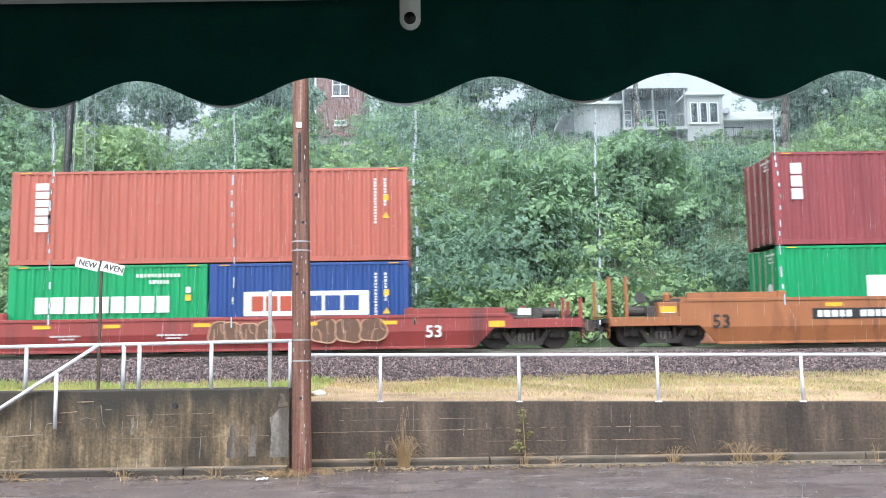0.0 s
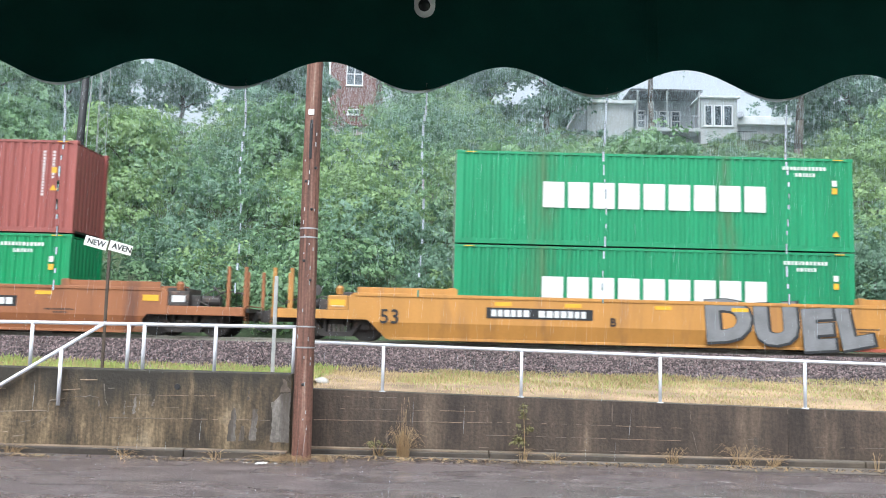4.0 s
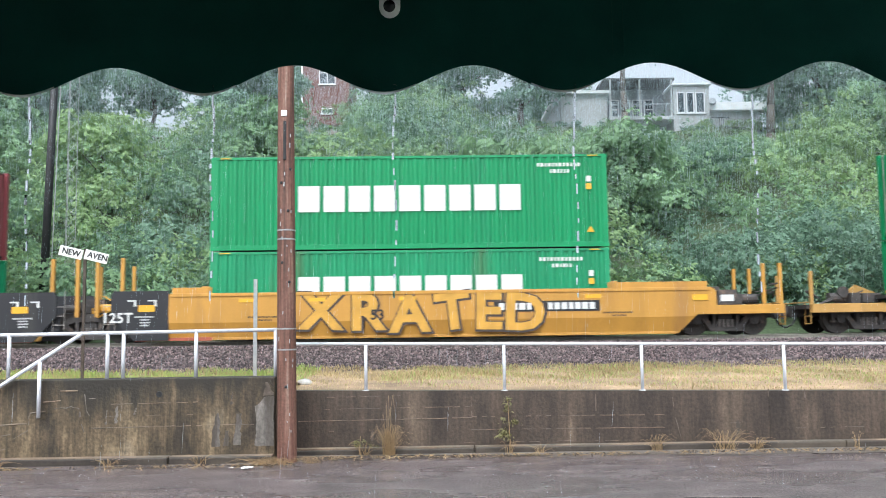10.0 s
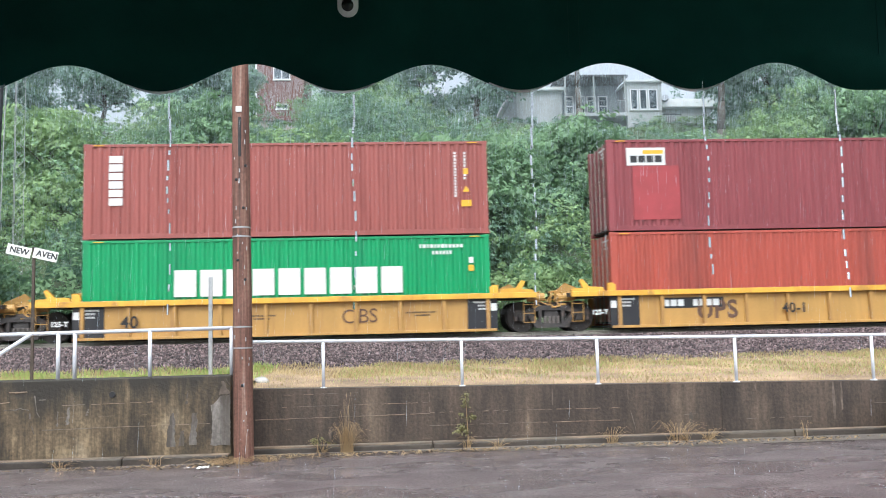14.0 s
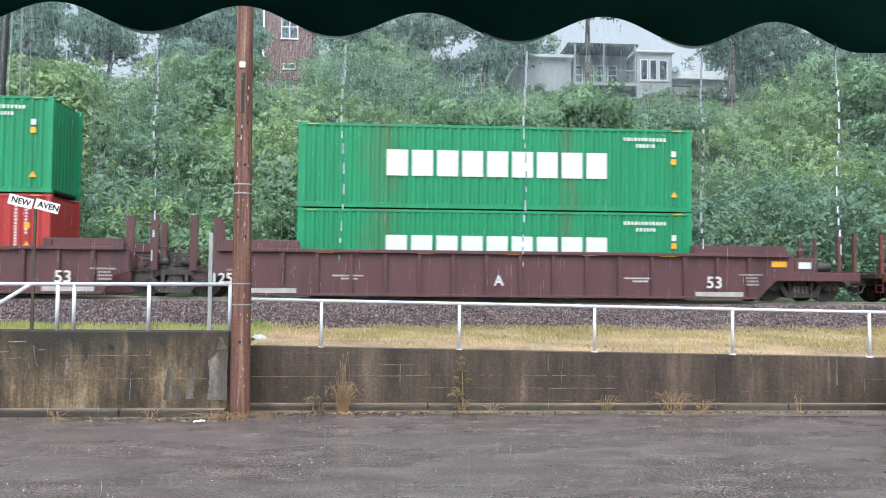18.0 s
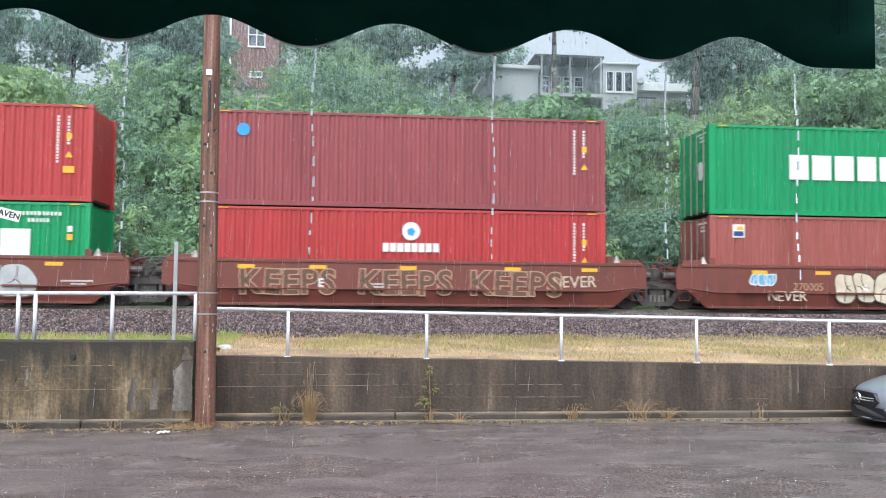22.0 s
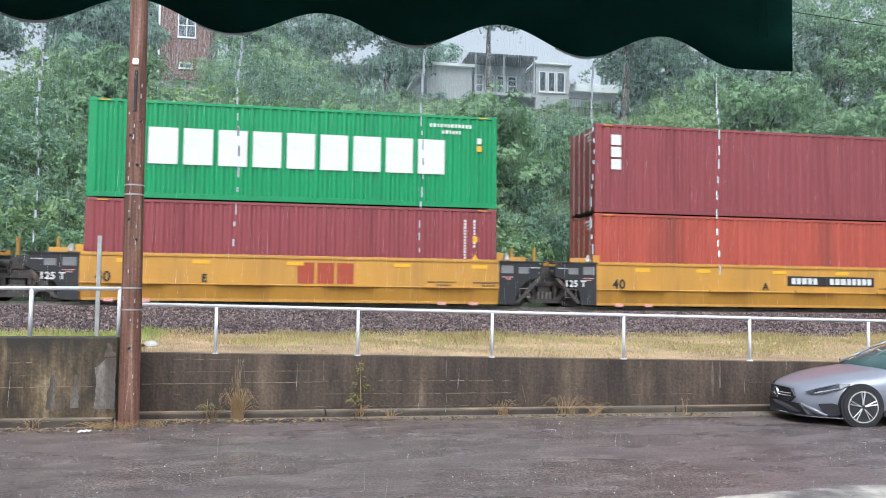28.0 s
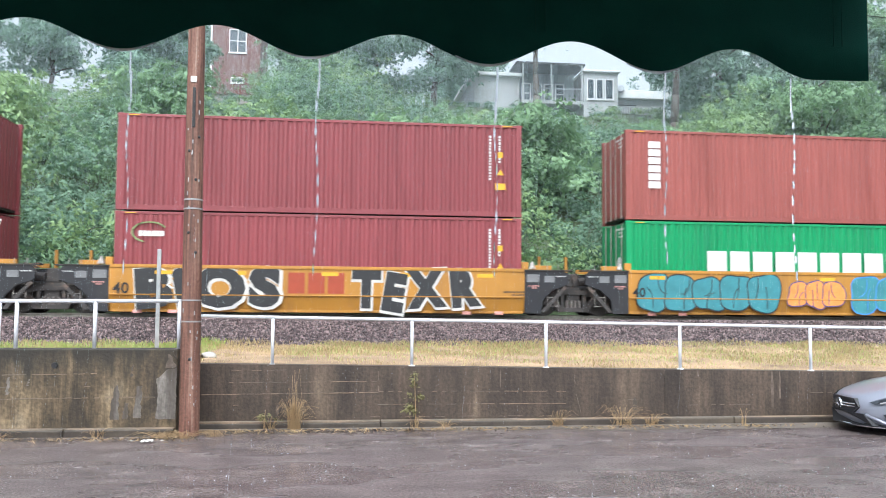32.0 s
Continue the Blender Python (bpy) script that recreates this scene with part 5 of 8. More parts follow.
    g = [bm.verts.new((0.12 + 0.12 * (abs(y) / 0.47) ** 2, y, z)) for y, z in pts]
    bm.faces.new(f)
    for k in range(6):
        bm.faces.new((f[k], g[k], g[(k + 1) % 6], f[(k + 1) % 6]))
    part("grille", bm, M["car_black"], car, "black grille with two bright bars")
    for z in (0.575, 0.535):
        bm = bmesh.new()
        ys = [-0.38, -0.26, -0.12, 0.12, 0.26, 0.38]
        for a, b in zip(ys, ys[1:]):
            add_tube(bm, (-0.012 + 0.12 * (a / 0.47) ** 2, a, z), (-0.012 + 0.12 * (b / 0.47) ** 2, b, z), 0.011, n=6)
        part("grille_bar", bm, M["chrome"], car)
    part("badge", tube((0.0, 0, 0.56), (-0.025, 0, 0.56), 0.092, 0.09, 28), M["chrome"], car, "round bright badge")
    part("badge_disc", tube((-0.02, 0, 0.56), (-0.03, 0, 0.56), 0.076, 0.076, 28), M["car_black"], car)
    for k in range(3):
        a = math.pi / 2 + k * math.tau / 3
        part("badge_bar", tube((-0.032, 0, 0.56), (-0.032, 0.075 * math.cos(a), 0.56 + 0.075 * math.sin(a)), 0.011, 0.005, 5), M["chrome"], car)
    bm = bmesh.new()
    pts = [(-0.50, 0.40), (-0.2, 0.40), (0.2, 0.40), (0.50, 0.40), (0.64, 0.23), (0.3, 0.20), (-0.3, 0.20), (-0.64, 0.23)]
    f = [bm.verts.new((-0.01 + 0.23 * (abs(y) / 0.66) ** 2, y, z)) for y, z in pts]
    g = [bm.verts.new((0.22 + 0.24 * (abs(y) / 0.66) ** 2, y, z)) for y, z in pts]
    bm.faces.new(f)
    for k in range(8):
        bm.faces.new((f[k], g[k], g[(k + 1) % 8], f[(k + 1) % 8]))
    part("lower_intake", bm, M["car_black"], car, "wide black lower intake")
    for s in (-1, 1):
        pts = [(0.21, 0.57, 0.60), (0.34, 0.69, 0.665), (0.64, 0.83, 0.755), (0.80, 0.885, 0.755), (0.62, 0.875, 0.675), (0.42, 0.775, 0.60), (0.27, 0.645, 0.57)]
        bm = bmesh.new()
        a = [bm.verts.new((x - 0.02, s * (y + 0.018), z)) for x, y, z in pts]
        c = [bm.verts.new((x + 0.02, s * (y - 0.10), z)) for x, y, z in pts]
        bm.faces.new(a)
        for k in range(7):
            bm.faces.new((a[k], c[k], c[(k + 1) % 7], a[(k + 1) % 7]))
        bmesh.ops.recalc_face_normals(bm, faces=bm.faces[:])
        lamp = part("headlight", bm, M["lamp_glass"], car, "slim clear headlight")
        part("light_strip", tube((0.30, s * 0.69, 0.595), (0.60, s * 0.885, 0.685), 0.012, 0.008, 6), M["alloy"], lamp)
        pts = [(0.36, 0.70, 0.44), (0.54, 0.80, 0.46), (0.70, 0.865, 0.42), (0.74, 0.87, 0.30), (0.46, 0.76, 0.25)]
        bm = bmesh.new()
        a = [bm.verts.new((x - 0.035, s * (y + 0.03), z)) for x, y, z in pts]
        c = [bm.verts.new((x + 0.03, s * (y - 0.10), z)) for x, y, z in pts]
        bm.faces.new(a)
        for k in range(5):
            bm.faces.new((a[k], c[k], c[(k + 1) % 5], a[(k + 1) % 5]))
        bmesh.ops.recalc_face_normals(bm, faces=bm.faces[:])
        part("side_intake", bm, M["car_black"], car)
        bm = bmesh.new()
        line = [(0.06, 0.0), (0.12, 0.36), (0.22, 0.58), (0.36, 0.72), (0.60, 0.85), (0.74, 0.90)]
        for (ax, ay), (bx, by) in zip(line, line[1:]):
            add_tube(bm, (ax, s * ay, 0.235), (bx, s * by, 0.235), 0.013, n=6)
        part("splitter", bm, M["chrome"], car, "bright lip along the bumper")
        part("lower_blade", tube((0.17, s * 0.50, 0.37), (0.44, s * 0.80, 0.22), 0.03, 0.022, 8), M["car_paint"], car, smooth=True)
        part("side_skirt", box(1.3, 3.3, s * 0.90 - 0.02, s * 0.90 + 0.02, 0.17, 0.26, 0.01), M["car_black"], car)
        part("door_seam", box(1.62, 1.63, s * 0.912 - 0.006, s * 0.912 + 0.006, 0.3, 0.95), M["car_black"], car)
        part("handle", box(2.45, 2.65, s * 0.915 - 0.02, s * 0.915 + 0.02, 0.80, 0.83, 0.008), M["car_paint"], car)
    # front parts moved down to fit the camera's view of the car
    drop = {"grille": -0.11, "grille_bar": -0.11, "badge": -0.115, "badge_disc": -0.115, "badge_bar": -0.115, "lower_intake": -0.075, "headlight": -0.09, "light_strip": -0.09, "side_intake": -0.10, "splitter": -0.10, "lower_blade": -0.06}
    for ob in car.children_recursive:
        kind = ob.name.split(".")[0]
        if kind in drop:
            ob.data.transform(Matrix.Translation((0, 0, drop[kind])))


# ---- the double-stack train ----
HC, ST = 2.896, 2.591
L40, L20 = 12.192, 6.058
FLOOR_Z = 1.80          # well floor, under the lower containers
RAIL_Z = 1.67
M["c_salmon"] = material("salmon_red_container", (0.335, 0.092, 0.066), 0.42, scale=1.6, streak=True, vary=0.10, fine=18, rand=0.06, dirt=(0.24, 0.05, 0.035), dirt_at=0.68)
M["c_rust"] = material("oxide_red_container", (0.245, 0.066, 0.056), 0.42, scale=1.6, streak=True, vary=0.12, fine=18, rand=0.08, dirt=(0.17, 0.035, 0.028), dirt_at=0.66)
M["c_burgundy"] = material("burgundy_container", (0.205, 0.043, 0.050), 0.42, scale=1.6, streak=True, vary=0.12, fine=18, rand=0.08, dirt=(0.14, 0.025, 0.03), dirt_at=0.66)
M["c_red"] = material("bright_red_container", (0.33, 0.030, 0.031), 0.40, scale=1.6, streak=True, vary=0.10, fine=18, rand=0.06, dirt=(0.28, 0.022, 0.022), dirt_at=0.68)
M["c_scarlet"] = material("orange_red_container", (0.33, 0.062, 0.042), 0.42, scale=1.6, streak=True, vary=0.14, fine=18, rand=0.05, dirt=(0.20, 0.045, 0.035), dirt_at=0.60)
M["c_repaint"] = material("fresh_red_touch_up", (0.285, 0.040, 0.046), 0.45, scale=2.0, vary=0.15, fine=18)
M["c_green"] = material("green_container", (0.008, 0.225, 0.078), 0.40, scale=1.6, streak=True, vary=0.12, fine=18, rand=0.10, dirt=(0.010, 0.18, 0.075), dirt_at=0.64)
M["c_green_old"] = material("faded_green_container", (0.0138, 0.2150, 0.0903), 0.48, scale=1.6, streak=True, vary=0.15, fine=18, rand=0.06, dirt=(0.06, 0.14, 0.06), dirt_at=0.62)
M["c_blue"] = material("navy_blue_container", (0.0126, 0.0450, 0.1800), 0.42, scale=1.6, streak=True, vary=0.12, fine=18, dirt=(0.03, 0.05, 0.12), dirt_at=0.66)
M["mark_white"] = material("white_marking", (0.60, 0.60, 0.59), 0.5, scale=3, vary=0.06, fine=20)
M["mark_yellow"] = material("yellow_marking", (0.66, 0.35, 0.02), 0.45, scale=3, vary=0.08, fine=20)
M["mark_red"] = material("red_marking", (0.30, 0.05, 0.022), 0.5, scale=3, vary=0.1, fine=20)
M["mark_blue"] = material("blue_marking", (0.03, 0.25, 0.55), 0.5, scale=3, vary=0.1, fine=20)
M["mark_black"] = material("black_marking", (0.014, 0.014, 0.016), 0.5, scale=3, vary=0.15, fine=20)
M["galv_pale"] = material("pale_hardware", (0.28, 0.25, 0.23), 0.5, metal=0.3, scale=6, vary=0.2)
M["underframe"] = material("grimy_underframe", (0.035, 0.03, 0.027), 0.7, scale=3, vary=0.35, fine=20, dirt=(0.09, 0.06, 0.045), dirt_at=0.62)
M["truck"] = material("grimy_cast_steel", (0.044, 0.038, 0.036), 0.65, scale=4, vary=0.35, fine=24, dirt=(0.15, 0.10, 0.075), dirt_at=0.6)
M["spring"] = material("worn_spring_steel", (0.16, 0.14, 0.13), 0.5, metal=0.3, scale=6, vary=0.3)
M["chord_yellow"] = material("bright_yellow_enamel", (0.62, 0.33, 0.04), 0.45, scale=2.5, vary=0.18, fine=20, dirt=(0.32, 0.16, 0.04), dirt_at=0.62)
M["strip_red"] = material("dull_red_enamel", (0.33, 0.08, 0.045), 0.5, scale=3, vary=0.2)
M["faded_white"] = material("faded_white_marking", (0.38, 0.35, 0.34), 0.6, scale=4, vary=0.2, fine=20)
M["mark_rose"] = material("faded_reflector_red", (0.62, 0.30, 0.27), 0.5, scale=30, vary=0.4)
M["hose"] = material("orange_red_fitting", (0.6, 0.10, 0.02), 0.5, scale=5, vary=0.1)
CAR_PAINT = {
    "red": ((0.21, 0.035, 0.032), (0.10, 0.03, 0.028)), "rust": ((0.26, 0.098, 0.038), (0.12, 0.045, 0.025)), "orange": ((0.42, 0.20, 0.045), (0.25, 0.12, 0.045)),
    "yellow": ((0.45, 0.228, 0.038), (0.32, 0.16, 0.042)), "ribbed": ((0.42, 0.235, 0.065), (0.27, 0.14, 0.05)), "maroon": ((0.088, 0.036, 0.040), (0.055, 0.027, 0.031)),
    "brown": ((0.135, 0.036, 0.026), (0.075, 0.026, 0.022)), "gold": ((0.385, 0.180, 0.026), (0.27, 0.125, 0.03)), "black": ((0.016, 0.016, 0.020), (0.03, 0.028, 0.028))}
for k, (a, b) in CAR_PAINT.items():
    M["car_" + k] = material(k + "_well_car_paint", a, 0.5, scale=2.2, vary=0.10, fine=14, dirt=b, dirt_at=0.60, rand=0.05, streak=True)
for k, c in (("rust", (0.085, 0.062, 0.050)), ("orange", (0.12, 0.085, 0.055)), ("red", (0.08, 0.045, 0.04))):
    M["grimed_" + k] = material("grimed_" + k + "_enamel", c, 0.6, scale=3, vary=0.35, fine=20)

MESHES = {}


def cached(key, make):
    if key not in MESHES:
        MESHES[key] = make()
    return MESHES[key]


def bm_mesh(bm, mat, name):
    me = bpy.data.meshes.new(name)
    bm.to_mesh(me)
    bm.free()
    me.materials.append(mat)
    return me


def corrugated(x0, x1, z0, z1, yo, yi, pitch, mat, name):
    """A sheet of trapezoid ribs along x between an outer and an inner plane."""
    xs, n = [], int(round((x1 - x0) / pitch))
    p = (x1 - x0) / n
    for i in range(n):
        a = x0 + i * p
        xs += [(a, yo), (a + 0.32 * p, yo), (a + 0.5 * p, yi), (a + 0.82 * p, yi)]
    xs.append((x1, yo))
    verts = [(x, y, z) for z in (z0, z1) for x, y in xs]
    w = len(xs)
    return mesh_of(name, verts, [(i, i + 1, w + i + 1, w + i) for i in range(w - 1)], mat)


def blocks(parent, n, w, h, mat, at, vertical=False, label=""):
    """Plain blocks in a row or a column where a trade name is painted."""
    bw, bh = (w, h / n * 0.84) if vertical else (w / n * 0.84, h)
    me = cached(("block", round(bw, 3), round(bh, 3), mat.name), lambda: bm_mesh(box(-bw / 2, bw / 2, -0.002, 0.002, -bh / 2, bh / 2), mat, "name_block"))
    for i in range(n):
        d = (0, 0, h / 2 - (i + 0.5) * h / n) if vertical else (-w / 2 + (i + 0.5) * w / n, 0, 0)
        part("name_block", me, None, parent, label if i == 0 else "", (at[0] + d[0], at[1], at[2] + d[2]))


def code_bars(rows, w, h, mat, seed, vertical=False, size=1.0):
    """Rows of tiny bars that stand for code numbers."""
    rng = random.Random(seed)
    bm = bmesh.new()
    for r in range(rows):
        if vertical:
            z = h / 2
            x0 = -w / 2 + r * w / max(rows, 1)
            while z > -h / 2 * (1 if r % 2 == 0 else 0.3):
                s = rng.uniform(0.05, 0.08)
                add_box(bm, x0, x0 + 0.065, -0.002, 0.002, z - s, z)
                z -= s + 0.03
        else:
            x = -w / 2 + (0 if r == 0 else w * 0.3)
            end = w / 2 if r == 0 else w * 0.28
            while x < end:
                s = rng.uniform(0.05, 0.09) * size
                add_box(bm, x, x + s, -0.002, 0.002, h / 2 - (r * 0.2 + 0.11) * size, h / 2 - r * 0.2 * size)
                x += s + 0.045 * size
    return bm_mesh(bm, mat, "code_mark")


def triangle_mesh(s, mat):
    bm = bmesh.new()
    add_extrusion(bm, [(-s, -s * 0.8), (s, -s * 0.8), (0, s * 0.9)], -0.003, 0.003)
    return bm_mesh(bm, mat, "warning_triangle")


CONTAINER_LABEL = {"c_salmon": "salmon-red", "c_rust": "oxide-red", "c_burgundy": "burgundy", "c_red": "bright red", "c_scarlet": "orange-red", "c_green": "green", "c_green_old": "faded green", "c_blue": "navy blue"}


def container(paint, brand, height, length, x, z, where, seed):
    """A corrugated steel freight container; its origin is the lower left corner on the centre line."""
    hue = CONTAINER_LABEL[paint]
    ob = thing("shipping_container", f"{hue} corrugated steel container {where}", "container", (x, TRACK_Y, z), group="containers on the train")
    k = (paint, length, height)
    m = M[paint]
    hw = 1.219
    for s, nm in ((-1, "near"), (1, "far")):
        part("side_panel", cached(("side", s) + k, lambda: corrugated(0.14, length - 0.14, 0.15, height - 0.09, s * (hw - 0.008), s * (hw - 0.050), 0.276, m, "side_panel")), None, ob)
        part("top_rail", cached(("top", s) + k, lambda: bm_mesh(box(0.1, length - 0.1, s * (hw - 0.006) - 0.03 * (s + 1), s * (hw - 0.006) - 0.03 * (s - 1), height - 0.09, height - 0.008, 0.008), m, "top_rail")), None, ob)
        part("bottom_rail", cached(("bot", s) + k, lambda: bm_mesh(box(0.1, length - 0.1, s * (hw - 0.02) - 0.04 * (s + 1), s * (hw - 0.02) - 0.04 * (s - 1), 0.012, 0.17, 0.008), m, "bottom_rail")), None, ob)
        for e, px in ((0, 0.0), (1, length - 0.16)):
            part("corner_post", cached(("post", s, e) + k, lambda: bm_mesh(box(px, px + 0.16, s * hw - 0.08 * (s + 1), s * hw - 0.08 * (s - 1), 0.11, height - 0.11, 0.012), m, "corner_post")), None, ob)
            for lvl, cz in ((0, 0.0), (1, height - 0.118)):
                part("corner_casting", cached(("cast", s, e, lvl) + k, lambda: bm_mesh(box(px - 0.004, px + 0.174, s * (hw + 0.004) - 0.08 * (s + 1), s * (hw + 0.004) - 0.08 * (s - 1), cz, cz + 0.118, 0.012), m, "corner_casting")), None, ob)
    part("roof", cached(("roof",) + k, lambda: bm_mesh(box(0.1, length - 0.1, -hw + 0.05, hw - 0.05, height - 0.06, height - 0.035), m, "roof")), None, ob)
    part("floor", cached(("floor",) + k, lambda: bm_mesh(box(0.1, length - 0.1, -hw + 0.05, hw - 0.05, 0.06, 0.14), M["underframe"], "floor")), None, ob)

    def end_panel():
        me = corrugated(-hw + 0.15, hw - 0.15, 0.12, height - 0.1, 0, 0.04, 0.28, m, "end_panel")
        me.transform(Matrix.Translation((length - 0.05, 0, 0)) @ Matrix.Rotation(radians(90), 4, "Z"))
        return me
    part("end_panel", cached(("end",) + k, end_panel), None, ob)

    def doors(s):
        bm = box(0.03, 0.08, min(s * 0.01, s * (hw - 0.15)), max(s * 0.01, s * (hw - 0.15)), 0.12, height - 0.1)
        for i in range(5):
            zz = 0.2 + i * (height - 0.4) / 5
            add_box(bm, 0.015, 0.03, min(s * 0.05, s * (hw - 0.2)), max(s * 0.05, s * (hw - 0.2)), zz, zz + (height - 0.4) / 5 - 0.09)
        return bm_mesh(bm, m, "door")
    for s in (-1, 1):
        d = part("door", cached(("door", s) + k, lambda: doors(s)), None, ob)
        for y in (0.25, 0.80):
            part("lock_rod", cached(("rod", s, y, height), lambda: bm_mesh(tube((-0.012, s * y, 0.06), (-0.012, s * y, height - 0.05), 0.018, n=6), M["galv_pale"], "lock_rod")), None, d)
    # marks on the doors
    if paint.startswith("c_green"):
        part("emblem", cached("doormark", lambda: bm_mesh(add_tube(tube((0.012, 0, 0.13), (0.004, 0, 0.13), 0.19, n=14), (0.012, 0, -0.13), (0.004, 0, -0.13), 0.17, n=14), M["mark_white"], "emblem")), None, ob, "rounded white emblem", (0, -0.52, height * 0.5))

    def door_codes():
        me = code_bars(3, 0.7, 0.5, M["mark_white"], 31, size=0.6)
        me.transform(Matrix.Rotation(radians(-90), 4, "Z"))
        return me
    part("code_mark", cached("doorcodes", door_codes), None, ob, at=(0.008, -0.62, height - 0.45))
    # markings, a few millimetres proud of the near side
    yf = -hw - 0.004
    rng = random.Random(seed)
    W = M["mark_white"]
    cx = length / 2
    right = length - 0.75
    if brand in ("name", "name_big", "name_short", "name_two"):
        w, h = {"name": (6.95, 0.80), "name_big": (9.0, 1.08), "name_short": (4.15, 0.50), "name_two": (7.6, 0.75)}[brand]
        n = {"name": 9, "name_big": 9, "name_short": 9, "name_two": 11}[brand]
        blocks(ob, n, w, h, W, (cx + (0 if length > 7 else -0.15), yf, height * 0.54 if brand != "name_short" else 1.38), label="plain white block")
        part("code_mark", cached(("codes", 2), lambda: code_bars(2, 1.5 if length > 7 else 1.3, 0.34, W, 8)), None, ob, at=(right - 0.75, yf, height - 0.45))
        part("label_white", cached(("sq", "w"), lambda: bm_mesh(box(-0.07, 0.07, -0.003, 0.003, -0.09, 0.09), W, "label_white")), None, ob, at=(right + 0.18, yf, height - 0.78))
        part("label_yellow", cached(("sq", "y"), lambda: bm_mesh(box(-0.08, 0.08, -0.003, 0.003, -0.09, 0.09), M["mark_yellow"], "label_yellow")), None, ob, at=(right + 0.18, yf, height - 1.02))
        if brand == "name" and seed % 2:
            part("warning_triangle", cached("tri", lambda: triangle_mesh(0.11, M["mark_yellow"])), None, ob, at=(right + 0.2, yf, 0.55))
    else:
        if brand == "column6":
            blocks(ob, 6, 0.40, 1.55, W, (0.95, yf, height - 1.12), True, "plain white block")
        elif brand == "column3":
            blocks(ob, 3, 0.34, 1.2, W, (0.72, yf, height - 0.92), True, "plain white block")
        elif brand == "disc_name":
            part("emblem", cached("disc", lambda: bm_mesh(tube((0, 0.003, 0), (0, -0.003, 0), 0.28, n=28), W, "emblem")), None, ob, "round white emblem", (cx, yf, height - 0.68))
            part("emblem_inset", cached("disc2", lambda: bm_mesh(tube((0, 0.003, 0), (0, -0.006, 0), 0.15, 0.12, n=5), M["mark_blue"], "emblem_inset")), None, ob, at=(cx, yf - 0.002, height - 0.70))
            blocks(ob, 8, 1.75, 0.27, W, (cx, yf, height - 1.18), label="plain white block")
        elif brand == "corner_name":
            blocks(ob, 3, 0.92, 0.50, W, (1.25, yf, height - 0.72), label="plain white block")
        elif brand == "white_panel":
            p = part("name_panel", cached("panel", lambda: bm_mesh(box(-1.9, 1.9, -0.003, 0.003, -0.37, 0.37, 0.0), W, "name_panel")), None, ob, "white name panel", (cx - 0.08, yf, height * 0.52))
            blocks(p, 3, 1.3, 0.46, M["mark_red"], (-1.05, -0.005, 0))
            blocks(p, 3, 1.7, 0.46, M["c_blue"], (0.8, -0.005, 0))
        elif brand == "square_logo":
            p = part("emblem", cached("sqlogo", lambda: bm_mesh(box(-0.2, 0.2, -0.003, 0.003, -0.21, 0.21), W, "emblem")), None, ob, "small white square emblem", (0.95, yf, height - 0.5))
            part("emblem_bar", cached("sqbar", lambda: bm_mesh(box(-0.16, 0.16, -0.003, 0.003, -0.16, -0.01), M["c_blue"], "emblem_bar")), None, p, at=(0, -0.004, 0))
            part("emblem_bar", cached("sqbar2", lambda: bm_mesh(box(-0.06, 0.16, -0.003, 0.003, 0.03, 0.15), M["mark_yellow"], "emblem_bar")), None, p, at=(0, -0.004, 0))
        elif brand == "wide_logo":
            p = part("emblem", cached("wlogo", lambda: bm_mesh(box(-0.62, 0.62, -0.003, 0.003, -0.28, 0.28), W, "emblem")), None, ob, "white oblong emblem", (1.25, yf, height - 0.55))
            blocks(p, 4, 1.05, 0.22, M["mark_black"], (0, -0.005, -0.08))
            part("emblem_bar", cached("wbar2", lambda: bm_mesh(box(-0.1, 0.56, -0.003, 0.003, 0.08, 0.2), M["mark_yellow"], "emblem_bar")), None, p, at=(0, -0.005, 0))
            part("repaint", cached("wrep", lambda: bm_mesh(box(-0.75, 0.75, -0.001, 0.001, -0.85, 0.85), M["c_repaint"], "repaint")), None, ob, "fresh red paint patch", (1.55, yf + 0.003, 1.2))
        elif brand == "swoosh":
            blocks(ob, 6, 0.75, 0.16, W, (1.05, yf, height - 0.66))
            bm = bmesh.new()
            ps = [(0.5 * math.cos(a), 0.3 * math.sin(a)) for a in np.linspace(0.5, 4.4, 14)]
            for a, b in zip(ps, ps[1:]):
                add_tube(bm, (a[0], 0, a[1]), (b[0], 0, b[1]), 0.028, n=4)
            part("emblem", bm, M["leaf_light"], ob, at=(1.0, yf, height - 0.62))
        elif brand == "blue_dot":
            part("emblem", cached("bdot", lambda: bm_mesh(tube((0, 0.003, 0), (0, -0.003, 0), 0.19, n=24), M["mark_blue"], "emblem")), None, ob, "blue round emblem", (1.0, yf, height - 0.6))
        part("code_mark", cached(("vcodes", height > 2.7), lambda: code_bars(2, 0.60, 1.35, W, 17, True)), None, ob, at=(right + 0.02, yf, height - 1.02))
        part("label_yellow", cached(("sq", "y"), lambda: None), None, ob, at=(right + 0.08, yf, height - 0.95))
        part("warning_triangle", cached("tri", lambda: triangle_mesh(0.11, M["mark_yellow"])), None, ob, at=(right + 0.08, yf, height - 1.5))
        if seed % 3 != 1:
            part("label_yellow", cached("ybig", lambda: bm_mesh(box(-0.16, 0.16, -0.003, 0.003, -0.10, 0.10), M["mark_yellow"], "label_yellow")), None, ob, at=(right - 0.12 + 0.2 * (seed % 2), yf, 0.95 if seed % 2 else 0.6))
